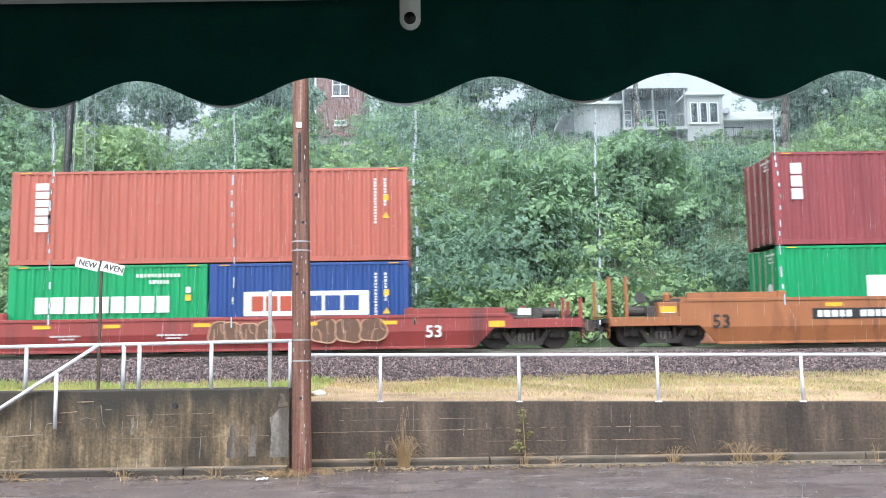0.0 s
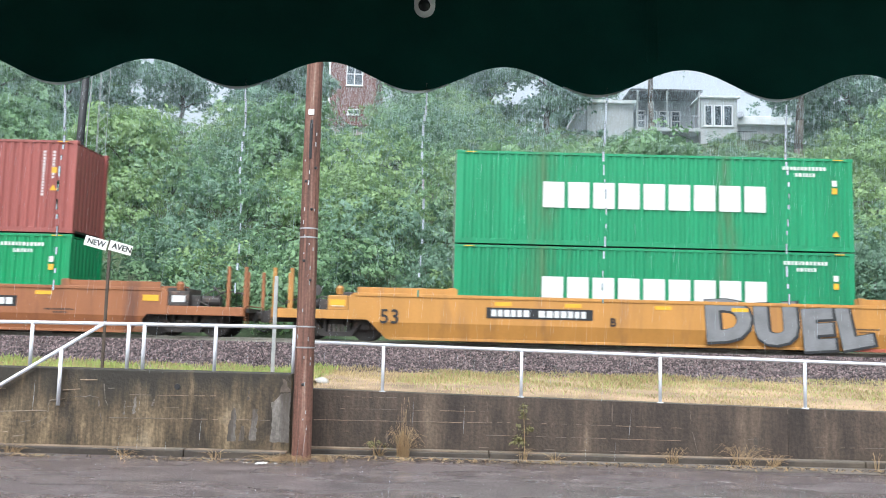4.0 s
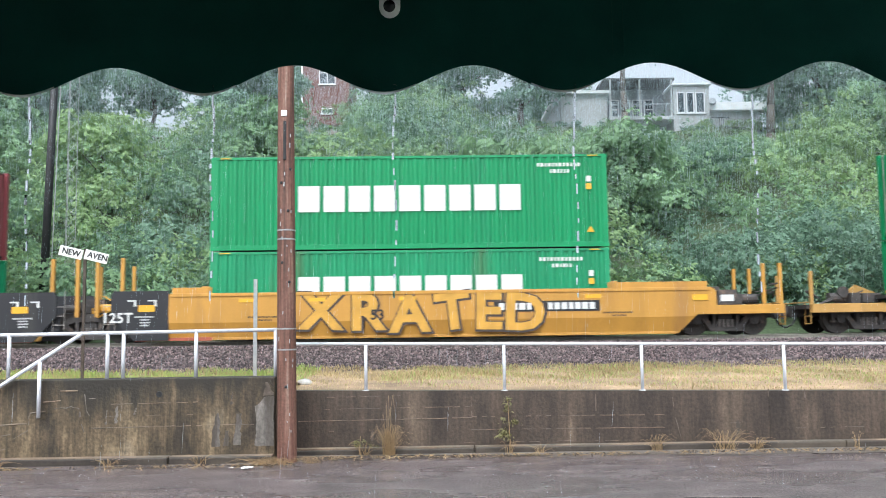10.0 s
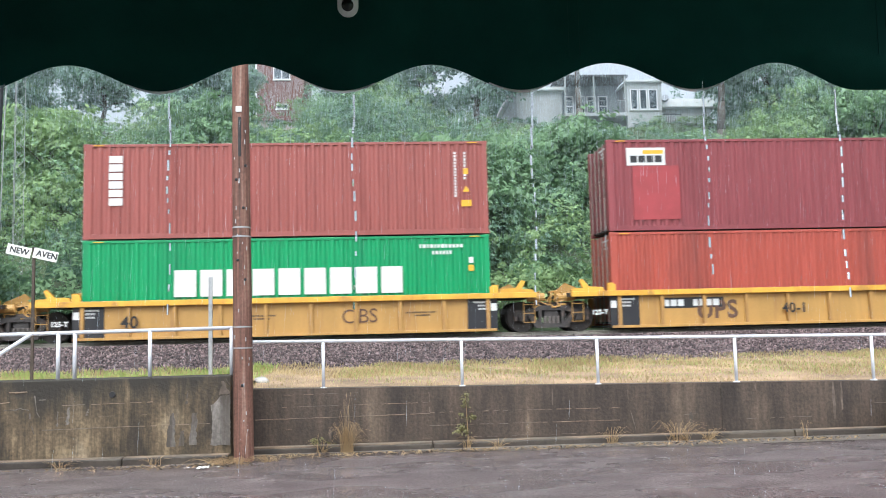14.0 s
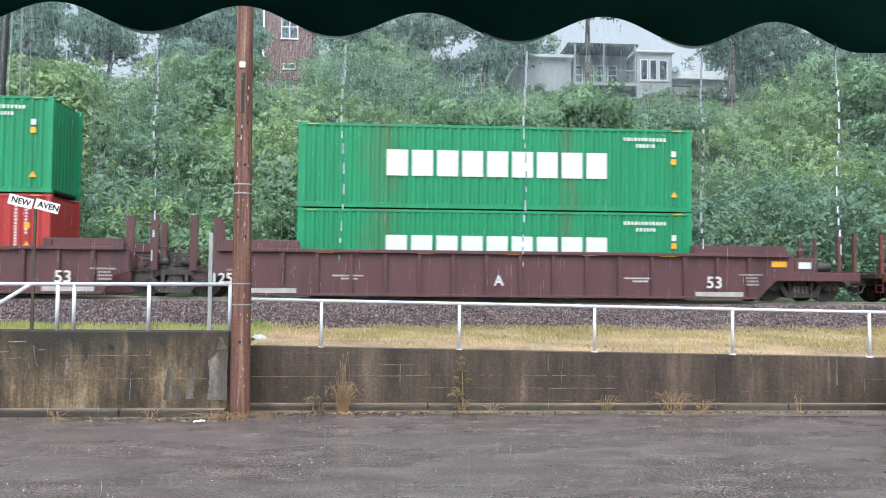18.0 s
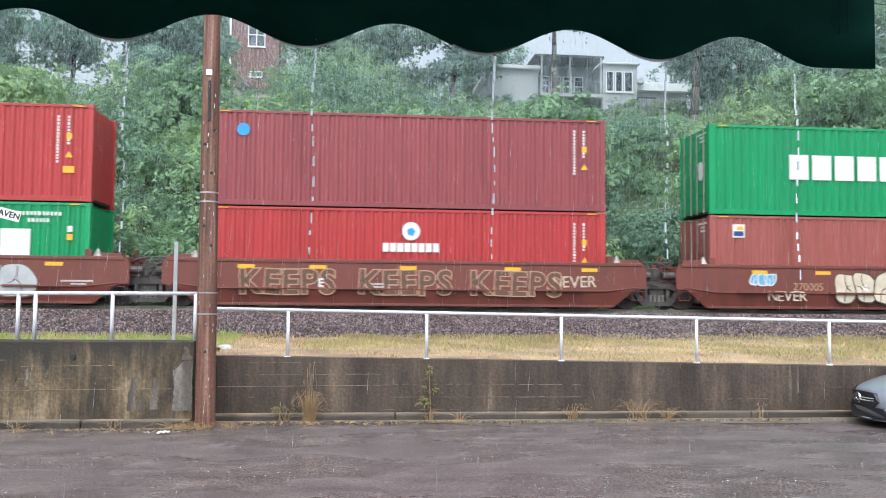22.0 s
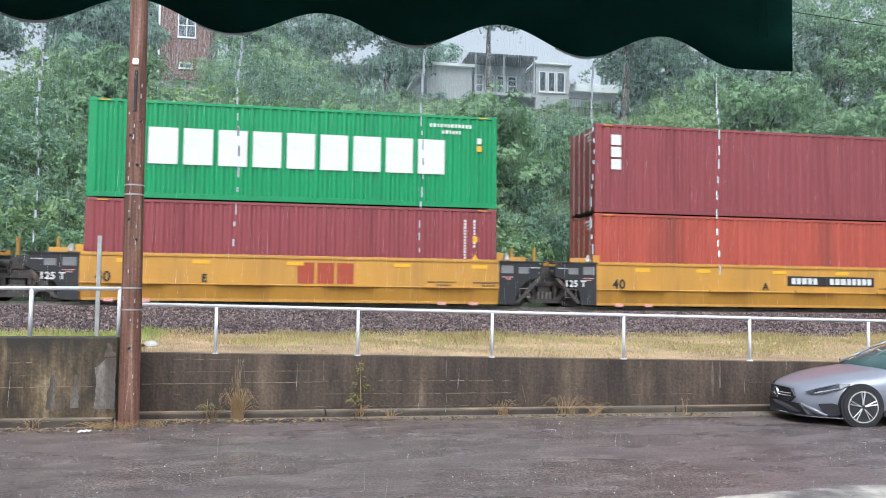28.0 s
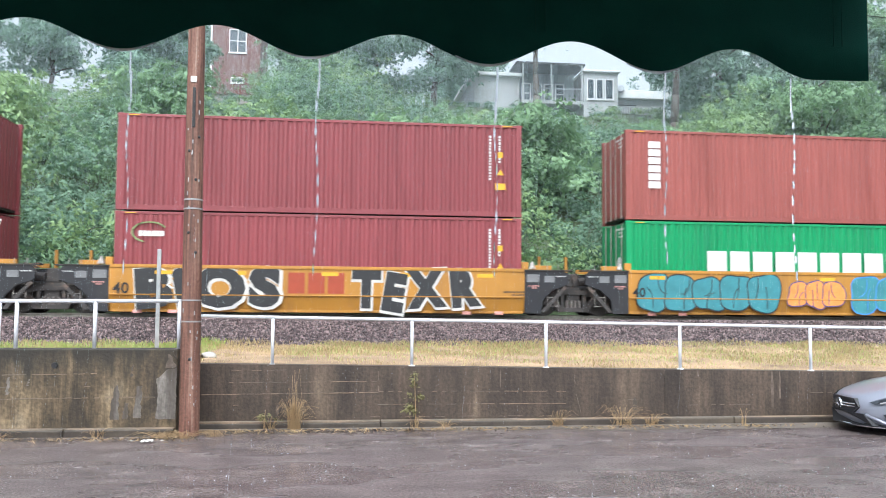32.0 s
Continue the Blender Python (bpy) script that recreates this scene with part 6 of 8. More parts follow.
    for px in (0.45, length - 0.45):
        part("label_yellow", cached("ytop", lambda: bm_mesh(box(-0.15, 0.15, -0.003, 0.003, -0.014, 0.014), M["mark_yellow"], "label_yellow")), None, ob, at=(px, yf - 0.003, height - 0.05))
    return ob


def bogie(parent, x, seed):
    """A two-axle freight bogie: cast side frames, bolster, springs; its wheelsets are sub-parts."""
    b = part("bogie", cached("bolster", lambda: bm_mesh(box(-0.22, 0.22, -1.02, 1.02, 0.44, 0.70, 0.02), M["truck"], "bogie")), None, parent, "grimy two-axle bogie", (x, 0, RAIL_Z - FLOOR_Z))

    def side_frame(s):
        # arched top member, dropped tie below, two columns and the jaws over the axles
        bm = bmesh.new()
        y0, y1 = s * 1.0 - 0.075, s * 1.0 + 0.075
        add_extrusion(bm, [(-1.18, 0.50), (-1.18, 0.66), (-0.80, 0.68), (-0.42, 0.80), (0.42, 0.80), (0.80, 0.68), (1.18, 0.66), (1.18, 0.50), (0.74, 0.53), (0.40, 0.66), (-0.40, 0.66), (-0.74, 0.53)], y0, y1)
        add_extrusion(bm, [(-0.76, 0.54), (-0.62, 0.58), (-0.36, 0.25), (0.36, 0.25), (0.62, 0.58), (0.76, 0.54), (0.48, 0.12), (-0.48, 0.12)], y0, y1)
        for k in (-1, 1):
            add_extrusion(bm, [(k * 0.30, 0.24), (k * 0.30, 0.68), (k * 0.40, 0.68), (k * 0.40, 0.24)], y0 - 0.01, y1 + 0.01)
            add_extrusion(bm, [(k * 0.74, 0.34), (k * 0.74, 0.55), (k * 0.82, 0.55), (k * 0.82, 0.34)], y0, y1)
            add_extrusion(bm, [(k * 1.06, 0.34), (k * 1.06, 0.55), (k * 1.16, 0.55), (k * 1.16, 0.34)], y0, y1)
        return bm_mesh(bm, M["truck"], "side_frame")
    for s in (-1, 1):
        part("side_frame", cached(("sideframe", s), lambda: side_frame(s)), None, b)
        for k in (-0.2, -0.065, 0.07, 0.205) if s < 0 else (-0.2, 0.205):
            part("spring", cached(("spring", s, k), lambda: bm_mesh(tube((k, s * 1.03, 0.25), (k, s * 1.03, 0.48), 0.055, n=10), M["spring"], "spring")), None, b)
        for k in (-0.9, 0.9):
            part("axle_box", cached(("axlebox", s, k), lambda: bm_mesh(add_tube(tube((k, s * 1.05, 0.457), (k, s * 1.13, 0.457), 0.13, n=14), (k, s * 1.13, 0.457), (k, s * 1.16, 0.457), 0.07, n=8), M["truck"], "axle_box")), None, b)

    def wheels():
        bm = tube((0, -1.0, 0), (0, 1.0, 0), 0.075, n=10)
        for s in (-1, 1):
            add_tube(bm, (0, s * 0.72, 0), (0, s * 0.85, 0), 0.457, n=28)
            add_tube(bm, (0, s * 0.69, 0), (0, s * 0.72, 0), 0.485, n=28)
            for k in range(6):
                a = k * math.tau / 6
                add_box(bm, 0.25 * math.cos(a) - 0.04, 0.25 * math.cos(a) + 0.04, s * 0.85 - 0.01, s * 0.85 + 0.012, 0.25 * math.sin(a) - 0.04, 0.25 * math.sin(a) + 0.04)
        return bm_mesh(bm, M["underframe"], "wheelset")
    for k in (-0.9, 0.9):
        WHEELS.append(part("wheelset", cached("wheelset", wheels), None, b, at=(k, 0, 0.457)))
    return b


WHEELS = []
CARS = []       # (object, distance along the train)
PAINTS = {"silver": (0.36, 0.37, 0.38), "white": (0.55, 0.53, 0.50), "black": (0.02, 0.02, 0.022), "teal": (0.045, 0.20, 0.23), "blue": (0.06, 0.22, 0.55), "pale_blue": (0.12, 0.31, 0.50),
          "cream": (0.50, 0.43, 0.33), "purple": (0.09, 0.06, 0.16), "yellow": (0.75, 0.55, 0.12), "orange": (0.65, 0.25, 0.06), "red": (0.45, 0.07, 0.04), "brown": (0.10, 0.05, 0.03), "grey_blue": (0.12, 0.18, 0.26), "tan": (0.38, 0.22, 0.14), "ochre": (0.47, 0.25, 0.04), "steel": (0.17, 0.17, 0.175), "lilac": (0.46, 0.42, 0.45), "navy": (0.03, 0.07, 0.20), "olive": (0.30, 0.29, 0.19), "royal": (0.045, 0.085, 0.28), "bone": (0.40, 0.37, 0.27), "faded": (0.27, 0.12, 0.045), "soot": (0.05, 0.035, 0.03), "well_yellow": (0.50, 0.27, 0.040)}
for k, c in PAINTS.items():
    M["spray_" + k] = material("sprayed_" + k + "_paint", c, 0.55, scale=2.5, vary=0.18, fine=25)


def graffiti(ob, body, x, z, size, fill, edge, y, fat=0.03, rim=0.05, spacing=1.0, shear=0.0, wild=0.0, span=0.0):
    """Sprayed letters, each with a rim in one colour and the filling over it, set unevenly."""
    rng = random.Random(body + str(round(x, 1)))
    widths = []
    for ch in body:
        me = text_mesh(ch, size, M["spray_" + fill], offset=fat, depth=0.006, shear=shear) if ch != " " else None
        xs = [v.co.x for v in me.vertices] if me else [0, size * 0.35]
        widths.append(max(xs) - min(xs))
    gap = size * 0.06 * spacing + (rim * 1.2 if edge else 0.0)
    total = sum(widths) + gap * (len(body) - 1)
    wide = span / total if span else 1.0
    at = x - total * wide / 2
    for i, (ch, w) in enumerate(zip(body, widths)):
        if ch != " ":
            m = Matrix.Translation((at + w * wide / 2, y - 0.0016 * i, z + rng.uniform(-1, 1) * size * (0.02 + 0.06 * wild))) @ Matrix.Rotation(radians(rng.uniform(-1, 1) * (3 + 9 * wild)), 4, "Y") @ Matrix.Diagonal((wide, 1, 1, 1))
            g = part("graffiti_letter", text_mesh(ch, size, M["spray_" + fill], offset=fat, depth=0.006, shear=shear), None, ob, f"sprayed {fill.replace('_', ' ')} letter", m)
            if edge:
                part("letter_rim", text_mesh(ch, size, M["spray_" + edge], offset=fat + rim, shear=shear), None, g, at=(0.03 * wild, 0.0045, -0.03 * wild))
        at += (w + gap) * wide


def bubble_tag(ob, x, z, w, h, n, fill, edge, y, seed):
    """Sprayed overlapping balloon shapes that cannot be read, with thin outlines."""
    rng = random.Random(seed)
    for i in range(n):
        cx = -w / 2 + (i + 0.5) * w / n
        p1, p2, tilt = rng.uniform(0, 6), rng.uniform(0, 6), rng.uniform(-.18, .18)
        hh = h * rng.uniform(0.47, 0.54)
        ww = w / n * rng.uniform(0.54, 0.64)

        def shape(grow):
            out = []
            for k in range(32):
                a = k * math.tau / 32 + 0.05
                r = (abs(math.cos(a)) ** 3 + abs(math.sin(a)) ** 3) ** (-1 / 3) * (1 + 0.05 * math.cos(2 * a + p1) + 0.06 * math.sin(3 * a + p2) + 0.03 * math.cos(5 * a))
                px, pz = r * ww * math.cos(a), r * hh * math.sin(a)
                e = math.hypot(px, pz)
                out.append((px * (1 + grow / e) + tilt * pz, pz * (1 + grow / e)))
            return out
        d = -0.002 - 0.0024 * i
        g = part("graffiti_shape", add_extrusion(bmesh.new(), shape(-0.02), d - 0.0012, 0.003), M["spray_" + fill], ob, f"sprayed {fill.replace('_', ' ')} balloon shape", (x + cx, y, z + rng.uniform(-.03, .03) * h))
        part("shape_rim", add_extrusion(bmesh.new(), shape(0.022), d, 0.003), M["spray_" + edge], g)
        bm = bmesh.new()
        for j in range(2):
            # a slot from the rim and a curl inside, as in rounded letters
            ox = rng.uniform(-.45, .45) * ww
            z0 = hh * (0.85 if (i + j) % 2 else -0.85)
            turn = rng.uniform(-1.6, 1.6)
            p = Vector((ox + tilt * z0, d - 0.002, z0))
            for k in range(6):
                a = math.copysign(math.pi / 2, -z0) + turn * (k / 5) ** 2
                q = p + Vector((math.cos(a), 0, math.sin(a))) * hh * 0.20
                add_tube(bm, p, q, 0.016, n=4)
                p = q
        part("shape_line", bm, M["spray_" + edge], g)["kind"] = "stuff"


def pipes(bm, rng, x0, x1, y, z0, z1, n):
    """A tangle of bent brake pipes and rods between two ends."""
    for i in range(n):
        a = Vector((rng.uniform(x0, x1), y + rng.uniform(-.1, .25), rng.uniform(z0, z1)))
        for k in range(2):
            b = a + Vector((rng.uniform(-.5, .5), rng.uniform(-.08, .08), rng.uniform(-.3, .3)))
            b.x, b.z = min(max(b.x, x0), x1), min(max(b.z, z0), z1)
            if (b - a).length > 0.06:
                add_tube(bm, a, b, rng.uniform(0.014, 0.03), n=5)
            a = b
    return bm


def well_car(idx, x, paint, long, gap_l, gap_r, joint_l, joint_r, ribbed, top, black_ends, black_r, marks):
    """One well of a double-stack car. Local x runs from the container's left end; z from the well floor."""
    names = {"red": "red", "rust": "rust-orange", "orange": "orange-yellow", "yellow": "yellow", "ribbed": "weathered yellow ribbed", "maroon": "maroon ribbed", "brown": "brown-red", "gold": "golden yellow"}
    bk = (bool(black_ends and joint_l), bool(black_r and joint_r))
    car = thing("well_car", f"{names[paint]} steel well car with {'black ends' if any(bk) else 'worn paint'}" + (" and sprayed graffiti" if marks.get("tag") else ""), "rail car", (x, TRACK_Y, FLOOR_Z), group="well cars of the train")
    m, mb = M["car_" + paint], M["car_black"]
    hw = 1.47
    zt, zb = top - FLOOR_Z, -0.05
    zs = zb + 0.56      # underside over the bogies
    zc = zb + 0.50      # crease below which the plate leans inward
    lean = 0.0 if ribbed else 0.13
    short_rib = ribbed and not long
    joints, gaps = (joint_l, joint_r), (gap_l, gap_r)
    rng = random.Random(idx + 300)

    def at(e, d):
        """Place along the car, d metres outward from the container's end."""
        return -d if e == 0 else L40 + d

    def ends(e):
        """Lower edge from the well to the end, and upper edge back, as rows of (outward, up)."""
        if short_rib:
            return [(0.12, zb), (0.12, zt - 0.16)], [(0.12, zt - 0.16), (0.12, zt)]
        if joints[e]:
            if bk[e]:
                d = (2.05 if paint == "orange" else 1.15) if long else 0.06
                return [(d, zb), (d, zc)], [(d, zc), (d, zt)]
            if paint == "maroon":
                return [(1.70, zb), (1.76, zc - 0.2), (1.92, zc), (2.15, zc + 0.12), (2.4, zc + 0.16)], [(2.4, zt - 0.1), (2.32, zt)]
            if long:
                return [(2.15, zb), (2.15, zc)], [(2.15, zc), (2.15, zt)]
            return [(0.22, zb), (0.85, zs - 0.02), (1.22, zs + 0.02)], [(1.22, zt - 0.15), (1.1, zt)]
        if long:
            return [(2.0, zb), (2.55, zs), (3.15, zs)], [(3.15, zt - 0.10), (3.0, zt)]
        return [(0.32, zb), (0.95, zs), (1.85, zs)], [(1.85, zt - 0.18), (1.65, zt)]
    low = [ends(0), ends(1)]
    poly = [(at(1, d), z) for d, z in low[1][0]] + [(at(1, d), z) for d, z in low[1][1]] + [(at(0, d), z) for d, z in low[0][1][::-1]] + [(at(0, d), z) for d, z in low[0][0][::-1]]
    clean = [p for k, p in enumerate(poly) if (abs(p[0] - poly[k - 1][0]) + abs(p[1] - poly[k - 1][1])) > 1e-4]
    for s in (-1, 1):
        bm = add_extrusion(bmesh.new(), clean, s * hw - 0.03, s * hw + 0.03)
        if lean:
            # the lower half of the plate leans inward below a crease
            n = Vector((0, 0, 1))
            bmesh.ops.bisect_plane(bm, geom=bm.verts[:] + bm.edges[:] + bm.faces[:], plane_co=(0, 0, zc), plane_no=n)
            for v in bm.verts:
                if v.co.z < zc:
                    v.co.y -= s * lean * (zc - v.co.z) / (zc - zb)
        side = part("side_plate", bm, m, car)
        yo = s * (hw + 0.03)
        proud = 0.15 if short_rib else (0.13 if ribbed else 0.025)
        lo, hi = sorted((yo - s * 0.04, yo + s * proud))
        ce = [1.35 if short_rib else low[e][1][-1][0] - 0.04 for e in (0, 1)]
        part("top_chord", box(at(0, ce[0]), at(1, ce[1]), lo, hi, zt - (0.15 if short_rib else 0.09), zt + 0.012, 0.01), M["chord_yellow"] if short_rib else m, car)
        be = [low[e][0][0][0] - (0.0 if short_rib else 0.06) for e in (0, 1)]
        ylo, yhi = sorted((yo - s * (lean + 0.03), yo - s * (lean - (0.10 if ribbed else 0.03))))
        part("bottom_chord", box(at(0, be[0]), at(1, be[1]), ylo, yhi, zb - 0.02, zb + 0.06, 0.008), m, car)
        if ribbed:
            n = 9 if not long else 15
            a, b = at(0, be[0]) + 0.25, at(1, be[1]) - 0.25
            rlo, rhi = sorted((yo, yo + s * 0.10))
            for i in range(n + 1):
                part("rib", cached(("rib", paint, s, round(top, 2)), lambda: bm_mesh(box(-0.055, 0.055, rlo, rhi, zb + 0.06, zt - 0.09, 0.008), m, "rib")), None, side, at=(a + (b - a) * i / n, 0, 0))
        elif s < 0 and paint in ("brown", "yellow", "gold") and not long:
            # a ledge runs along the crease, thickened in stretches, and dips under the bogies
            bm = bmesh.new()
            line = [(at(0, ce[0] - 0.1), zs + 0.05), (at(0, 0.95), zs + 0.05), (0.1, zc - 0.02), (L40 - 0.1, zc - 0.02), (at(1, 0.95), zs + 0.05), (at(1, ce[1] - 0.1), zs + 0.05)]
            if bk[0] or bk[1] or paint == "gold":
                line = [(at(0, 0.0), zc - 0.02), (at(1, 0.0), zc - 0.02)]
            for (ax, az), (bx, bz) in zip(line, line[1:]):
                add_tube(bm, (ax, -hw - 0.035, az), (bx, -hw - 0.035, bz), 0.022, n=6)
            for k in range(4):
                c = 1.5 + 3.05 * k
                if paint != "gold":
                    add_box(bm, c - 0.75, c + 0.75, -hw - 0.13, -hw - 0.02, zc - 0.03, zc + 0.02)
            part("ledge", bm, m, side)
    # well floor, and a dark notched strip added for the dark gap under it
    part("well_floor", box(-0.1, L40 + 0.1, -hw + 0.16, hw - 0.16, zb - 0.03, zb + 0.03), M["underframe"], car)
    keel = [(0.1, zb - 0.02)]
    for k in range(7):
        c = 0.9 + k * 1.73
        a, b = c - rng.uniform(0.3, 0.7), c + rng.uniform(0.3, 0.7)
        keel += [(a, zb - 0.022), (a, zb - 0.07), (b, zb - 0.07), (b, zb - 0.022)]
    keel += [(L40 - 0.05, zb - 0.02), (L40 - 0.05, zb + 0.02), (0.1, zb + 0.02)]
    bm = add_extrusion(bmesh.new(), keel, -hw + 0.15, hw - 0.15)
    part("cross_bearer", bm, M["underframe"], car)
    if bk[0] or bk[1] or (paint == "yellow" and not long):
        for d in (0.75, 1.75, L40 - 1.75, L40 - 0.75) if not long else ():
            part("reflector", cached("stripe", lambda: bm_mesh(box(-0.13, 0.13, -0.004, 0.004, -0.05, 0.05), M["mark_rose"], "reflector")), None, car, "red and white reflector", (d, -hw + lean - 0.075, zb - 0.005))
    for e in (0, 1):
        sx = -1 if e == 0 else 1
        jt, gap = joints[e], gaps[e]
        half = gap / 2
        X = lambda d: at(e, d)

        def bx(d0, d1, y0, y1, z0, z1, bev=0.0, bm=None):
            a, b = sorted((X(d0), X(d1)))
            return add_box(bmesh.new() if bm is None else bm, a, b, y0, y1, z0, z1, bev)
        grime = M["truck"]
        if not short_rib:
            # raised fence beyond the container, set back a little
            r1 = low[e][1][-1][0] - 0.1
            r0 = -0.12
            hgt = 0.26 if paint == "maroon" else (0.19 if long else 0.12)
            if paint not in ("gold",) or jt:
                for s in (-1, 1):
                    a, b = sorted((s * (hw - 0.10), s * (hw - 0.02)))
                    part("end_fence", bx(r0 if long else 0.25, r1 if r1 > 0.5 else 0.9, a, b, zt - 0.03, zt + hgt, 0.008), m, car)
        if short_rib:
            part("end_panel", bx(-0.75, 0.16, -hw - 0.06, -hw - 0.02, zb + 0.0, zt - 0.15, 0.004), mb, car, "black end panel")
            part("panel_mark", cached("ptext", lambda: code_bars(3, 0.5, 0.5, M["mark_white"], 5, size=0.5)), None, car, at=(X(-0.32), -hw - 0.066, zt * 0.55))
            part("reflector", cached("rsq", lambda: bm_mesh(box(-0.09, 0.09, -0.004, 0.004, -0.11, 0.11), M["mark_white"], "reflector")), None, car, at=(X(0.05), -hw - 0.068, zt * 0.62))
            bm = bmesh.new()
            add_extrusion(bm, sorted([(X(0.25), zt)]) + [(X(0.32), zt + 0.14), (X(0.75), zt + 0.16), (X(0.95), zt + 0.40), (X(1.05), zt + 0.36), (X(0.95), zt + 0.12), (X(1.3), zt + 0.1), (X(1.3), zt)], -1.36, -1.26)
            add_box(bm, *sorted((X(0.02), X(0.2))), -hw - 0.02, -hw + 0.1, zt, zt + 0.26)
            part("bracket", bm, M["chord_yellow"], car)
            part("deck", bx(0.0, 1.4, -hw + 0.08, hw - 0.08, zt - 0.14, zt - 0.02), M["underframe"], car)
            part("bracket", add_extrusion(bmesh.new(), [(X(0.25), zt), (X(0.32), zt + 0.14), (X(0.95), zt + 0.40), (X(1.3), zt + 0.1), (X(1.3), zt)], 1.26, 1.36), m, car)
        if jt:
            c = half
            if bk[e]:
                d0, d1 = ((2.03, c - 0.75) if paint == "orange" else (1.13, min(2.85, c - 0.35))) if long else (0.04, 0.92)
                outl = [(d0, zb - 0.01), (d0, zt + 0.10), (d1 - 0.08, zt + 0.10), (d1, zt - 0.02), (d1, zs + 0.16), (d0 + (d1 - d0) * (0.6 if long else 0.75), zb - 0.01)]
                if not long:
                    outl = [(0.04, zb - 0.01), (0.04, zt - 0.05), (1.30, zt - 0.05), (1.42, zt - 0.16), (1.42, zt - 0.46), (0.95, zt - 0.62), (0.62, zb + 0.42), (0.55, zb - 0.01)]
                for s in (-1, 1):
                    part("end_panel", add_extrusion(bmesh.new(), [(X(d), z) for d, z in outl], s * hw - 0.035, s * hw + 0.04), mb, car, "black end panel")
                if long:
                    part("reflector", box(-0.24, 0.24, -0.004, 0.004, -0.10, 0.10), M["mark_yellow"], car, at=(X(d0 + (d1 - d0) * 0.38), -hw - 0.046, zt - 0.42))
                else:
                    for d, z, w, h in ((0.30, zt - 0.28, 0.19, 0.12), (0.82, zt - 0.30, 0.16, 0.10)):
                        part("data_plate", box(-w, w, -0.004, 0.004, -h, h, 0.003), M["spray_steel"], car, "dull grey stencil panel", (X(d), -hw - 0.046, z))
                    part("panel_mark", cached("ptext3", lambda: code_bars(2, 0.34, 0.2, M["mark_rose"], 6, size=0.3)), None, car, at=(X(0.32), -hw - 0.052, zt - 0.60))
                    part("panel_mark", cached("ptext4", lambda: code_bars(1, 0.30, 0.12, M["mark_white"], 7, size=0.3)), None, car, at=(X(1.18), -hw - 0.052, zt - 0.26))
                    part("ledge", bx(0.02, 1.55, -hw - 0.07, -hw + 0.2, zt - 0.05, zt - 0.015), M["underframe"], car)
                    part("gusset", add_extrusion(bmesh.new(), [(X(0.55), zb + 0.05), (X(1.30), zt - 0.50), (X(1.38), zt - 0.56), (X(0.68), zb + 0.02)], -hw - 0.03, -hw + 0.03), grime, car)
                if long:
                    for q in (0.14, 0.36):
                        part("panel_mark", cached(("brk", q), lambda: bm_mesh(add_box(box(-0.13, 0.13, -0.003, 0.003, 0.03, 0.07), 0.06, 0.13, -0.003, 0.003, -0.12, 0.03), M["mark_white"], "panel_mark")), None, car, at=(X(d0 + 0.1 + (d1 - d0) * q * 1.6), -hw - 0.046, zt - 0.24))
                    part("panel_mark", cached("ptext2", lambda: code_bars(4, 0.55, 0.4, M["mark_white"], 6, size=0.42)), None, car, at=(X(d0 + (d1 - d0) * 0.42), -hw - 0.046, zt - 0.85))
                    part("bottom_strip", bx(-0.15, d0 + (d1 - d0) * 0.58, -hw + lean - 0.10, -hw + lean - 0.05, zb - 0.03, zb + 0.07, 0.006), M["strip_red"], car, "rusty red bottom strip")
                    part("bogie_apron", bx(d1 - 0.9, d1 + 0.05, -hw + 0.1, -hw + 0.16, zs - 0.35, zs + 0.2), mb, car)
            elif long and paint != "maroon":
                outl = [(2.17, zb - 0.01), (2.17, zt - 0.03), (c - 0.55, zt - 0.03), (c - 0.48, zt - 0.3), (c - 0.48, zs + 0.28), (2.75, zs + 0.18), (2.45, zb + 0.2), (2.3, zb - 0.01)]
                for s in (-1, 1):
                    part("end_panel", add_extrusion(bmesh.new(), [(X(d), z) for d, z in outl], s * hw - 0.10, s * hw - 0.0), M["grimed_" + paint], car, "grimy end bracket")
                part("gusset", add_extrusion(bmesh.new(), [(X(2.2), zb), (X(2.95), zs + 0.2), (X(3.05), zs + 0.12), (X(2.42), zb - 0.02)], -hw - 0.05, -hw - 0.01), grime, car)
            # machinery over the shared bogie
            wide = c - (low[e][1][-1][0] if not short_rib else 1.3)
            gear = M["chord_yellow"] if bk[e] and e == 0 and long else (m if short_rib else grime)
            part("end_platform", bx(c - max(wide, 0.35), c, -0.95, 0.95, zs + 0.02, zs + 0.26), grime, car)
            part("brake_cylinder", tube((X(c - 0.75), -0.98, zs + 0.42), (X(c - 0.2), -0.98, zs + 0.42), 0.13, n=12), gear, car)
            # made-up block, added as dark mass in the joint's open middle
            if not short_rib:
                part("drawbar_box", bx(c - 0.3, c + (0.1 if e else -0.02), -0.6, 0.6, zs + 0.27, zt - 0.1, 0.02), grime, car)
            bm = bmesh.new()
            pipes(bm, rng, *sorted((X(c - max(wide, 0.5)), X(c))), -1.05, zs + 0.1, zt + 0.05, 10)
            part("brake_pipe", bm, gear, car)["kind"] = "stuff"
            bm = bmesh.new()
            for k in range(4):
                add_tube(bm, (X(c - 0.92), -hw + 0.02, zb + 0.22 + k * 0.27), (X(c - 0.58), -hw + 0.02, zb + 0.22 + k * 0.27), 0.012, n=5)
            for q in (0.92, 0.58):
                add_tube(bm, (X(c - q), -hw + 0.02, zb + 0.2), (X(c - q), -hw + 0.02, zs + (0.6 if short_rib else 0.95)), 0.012, n=5)
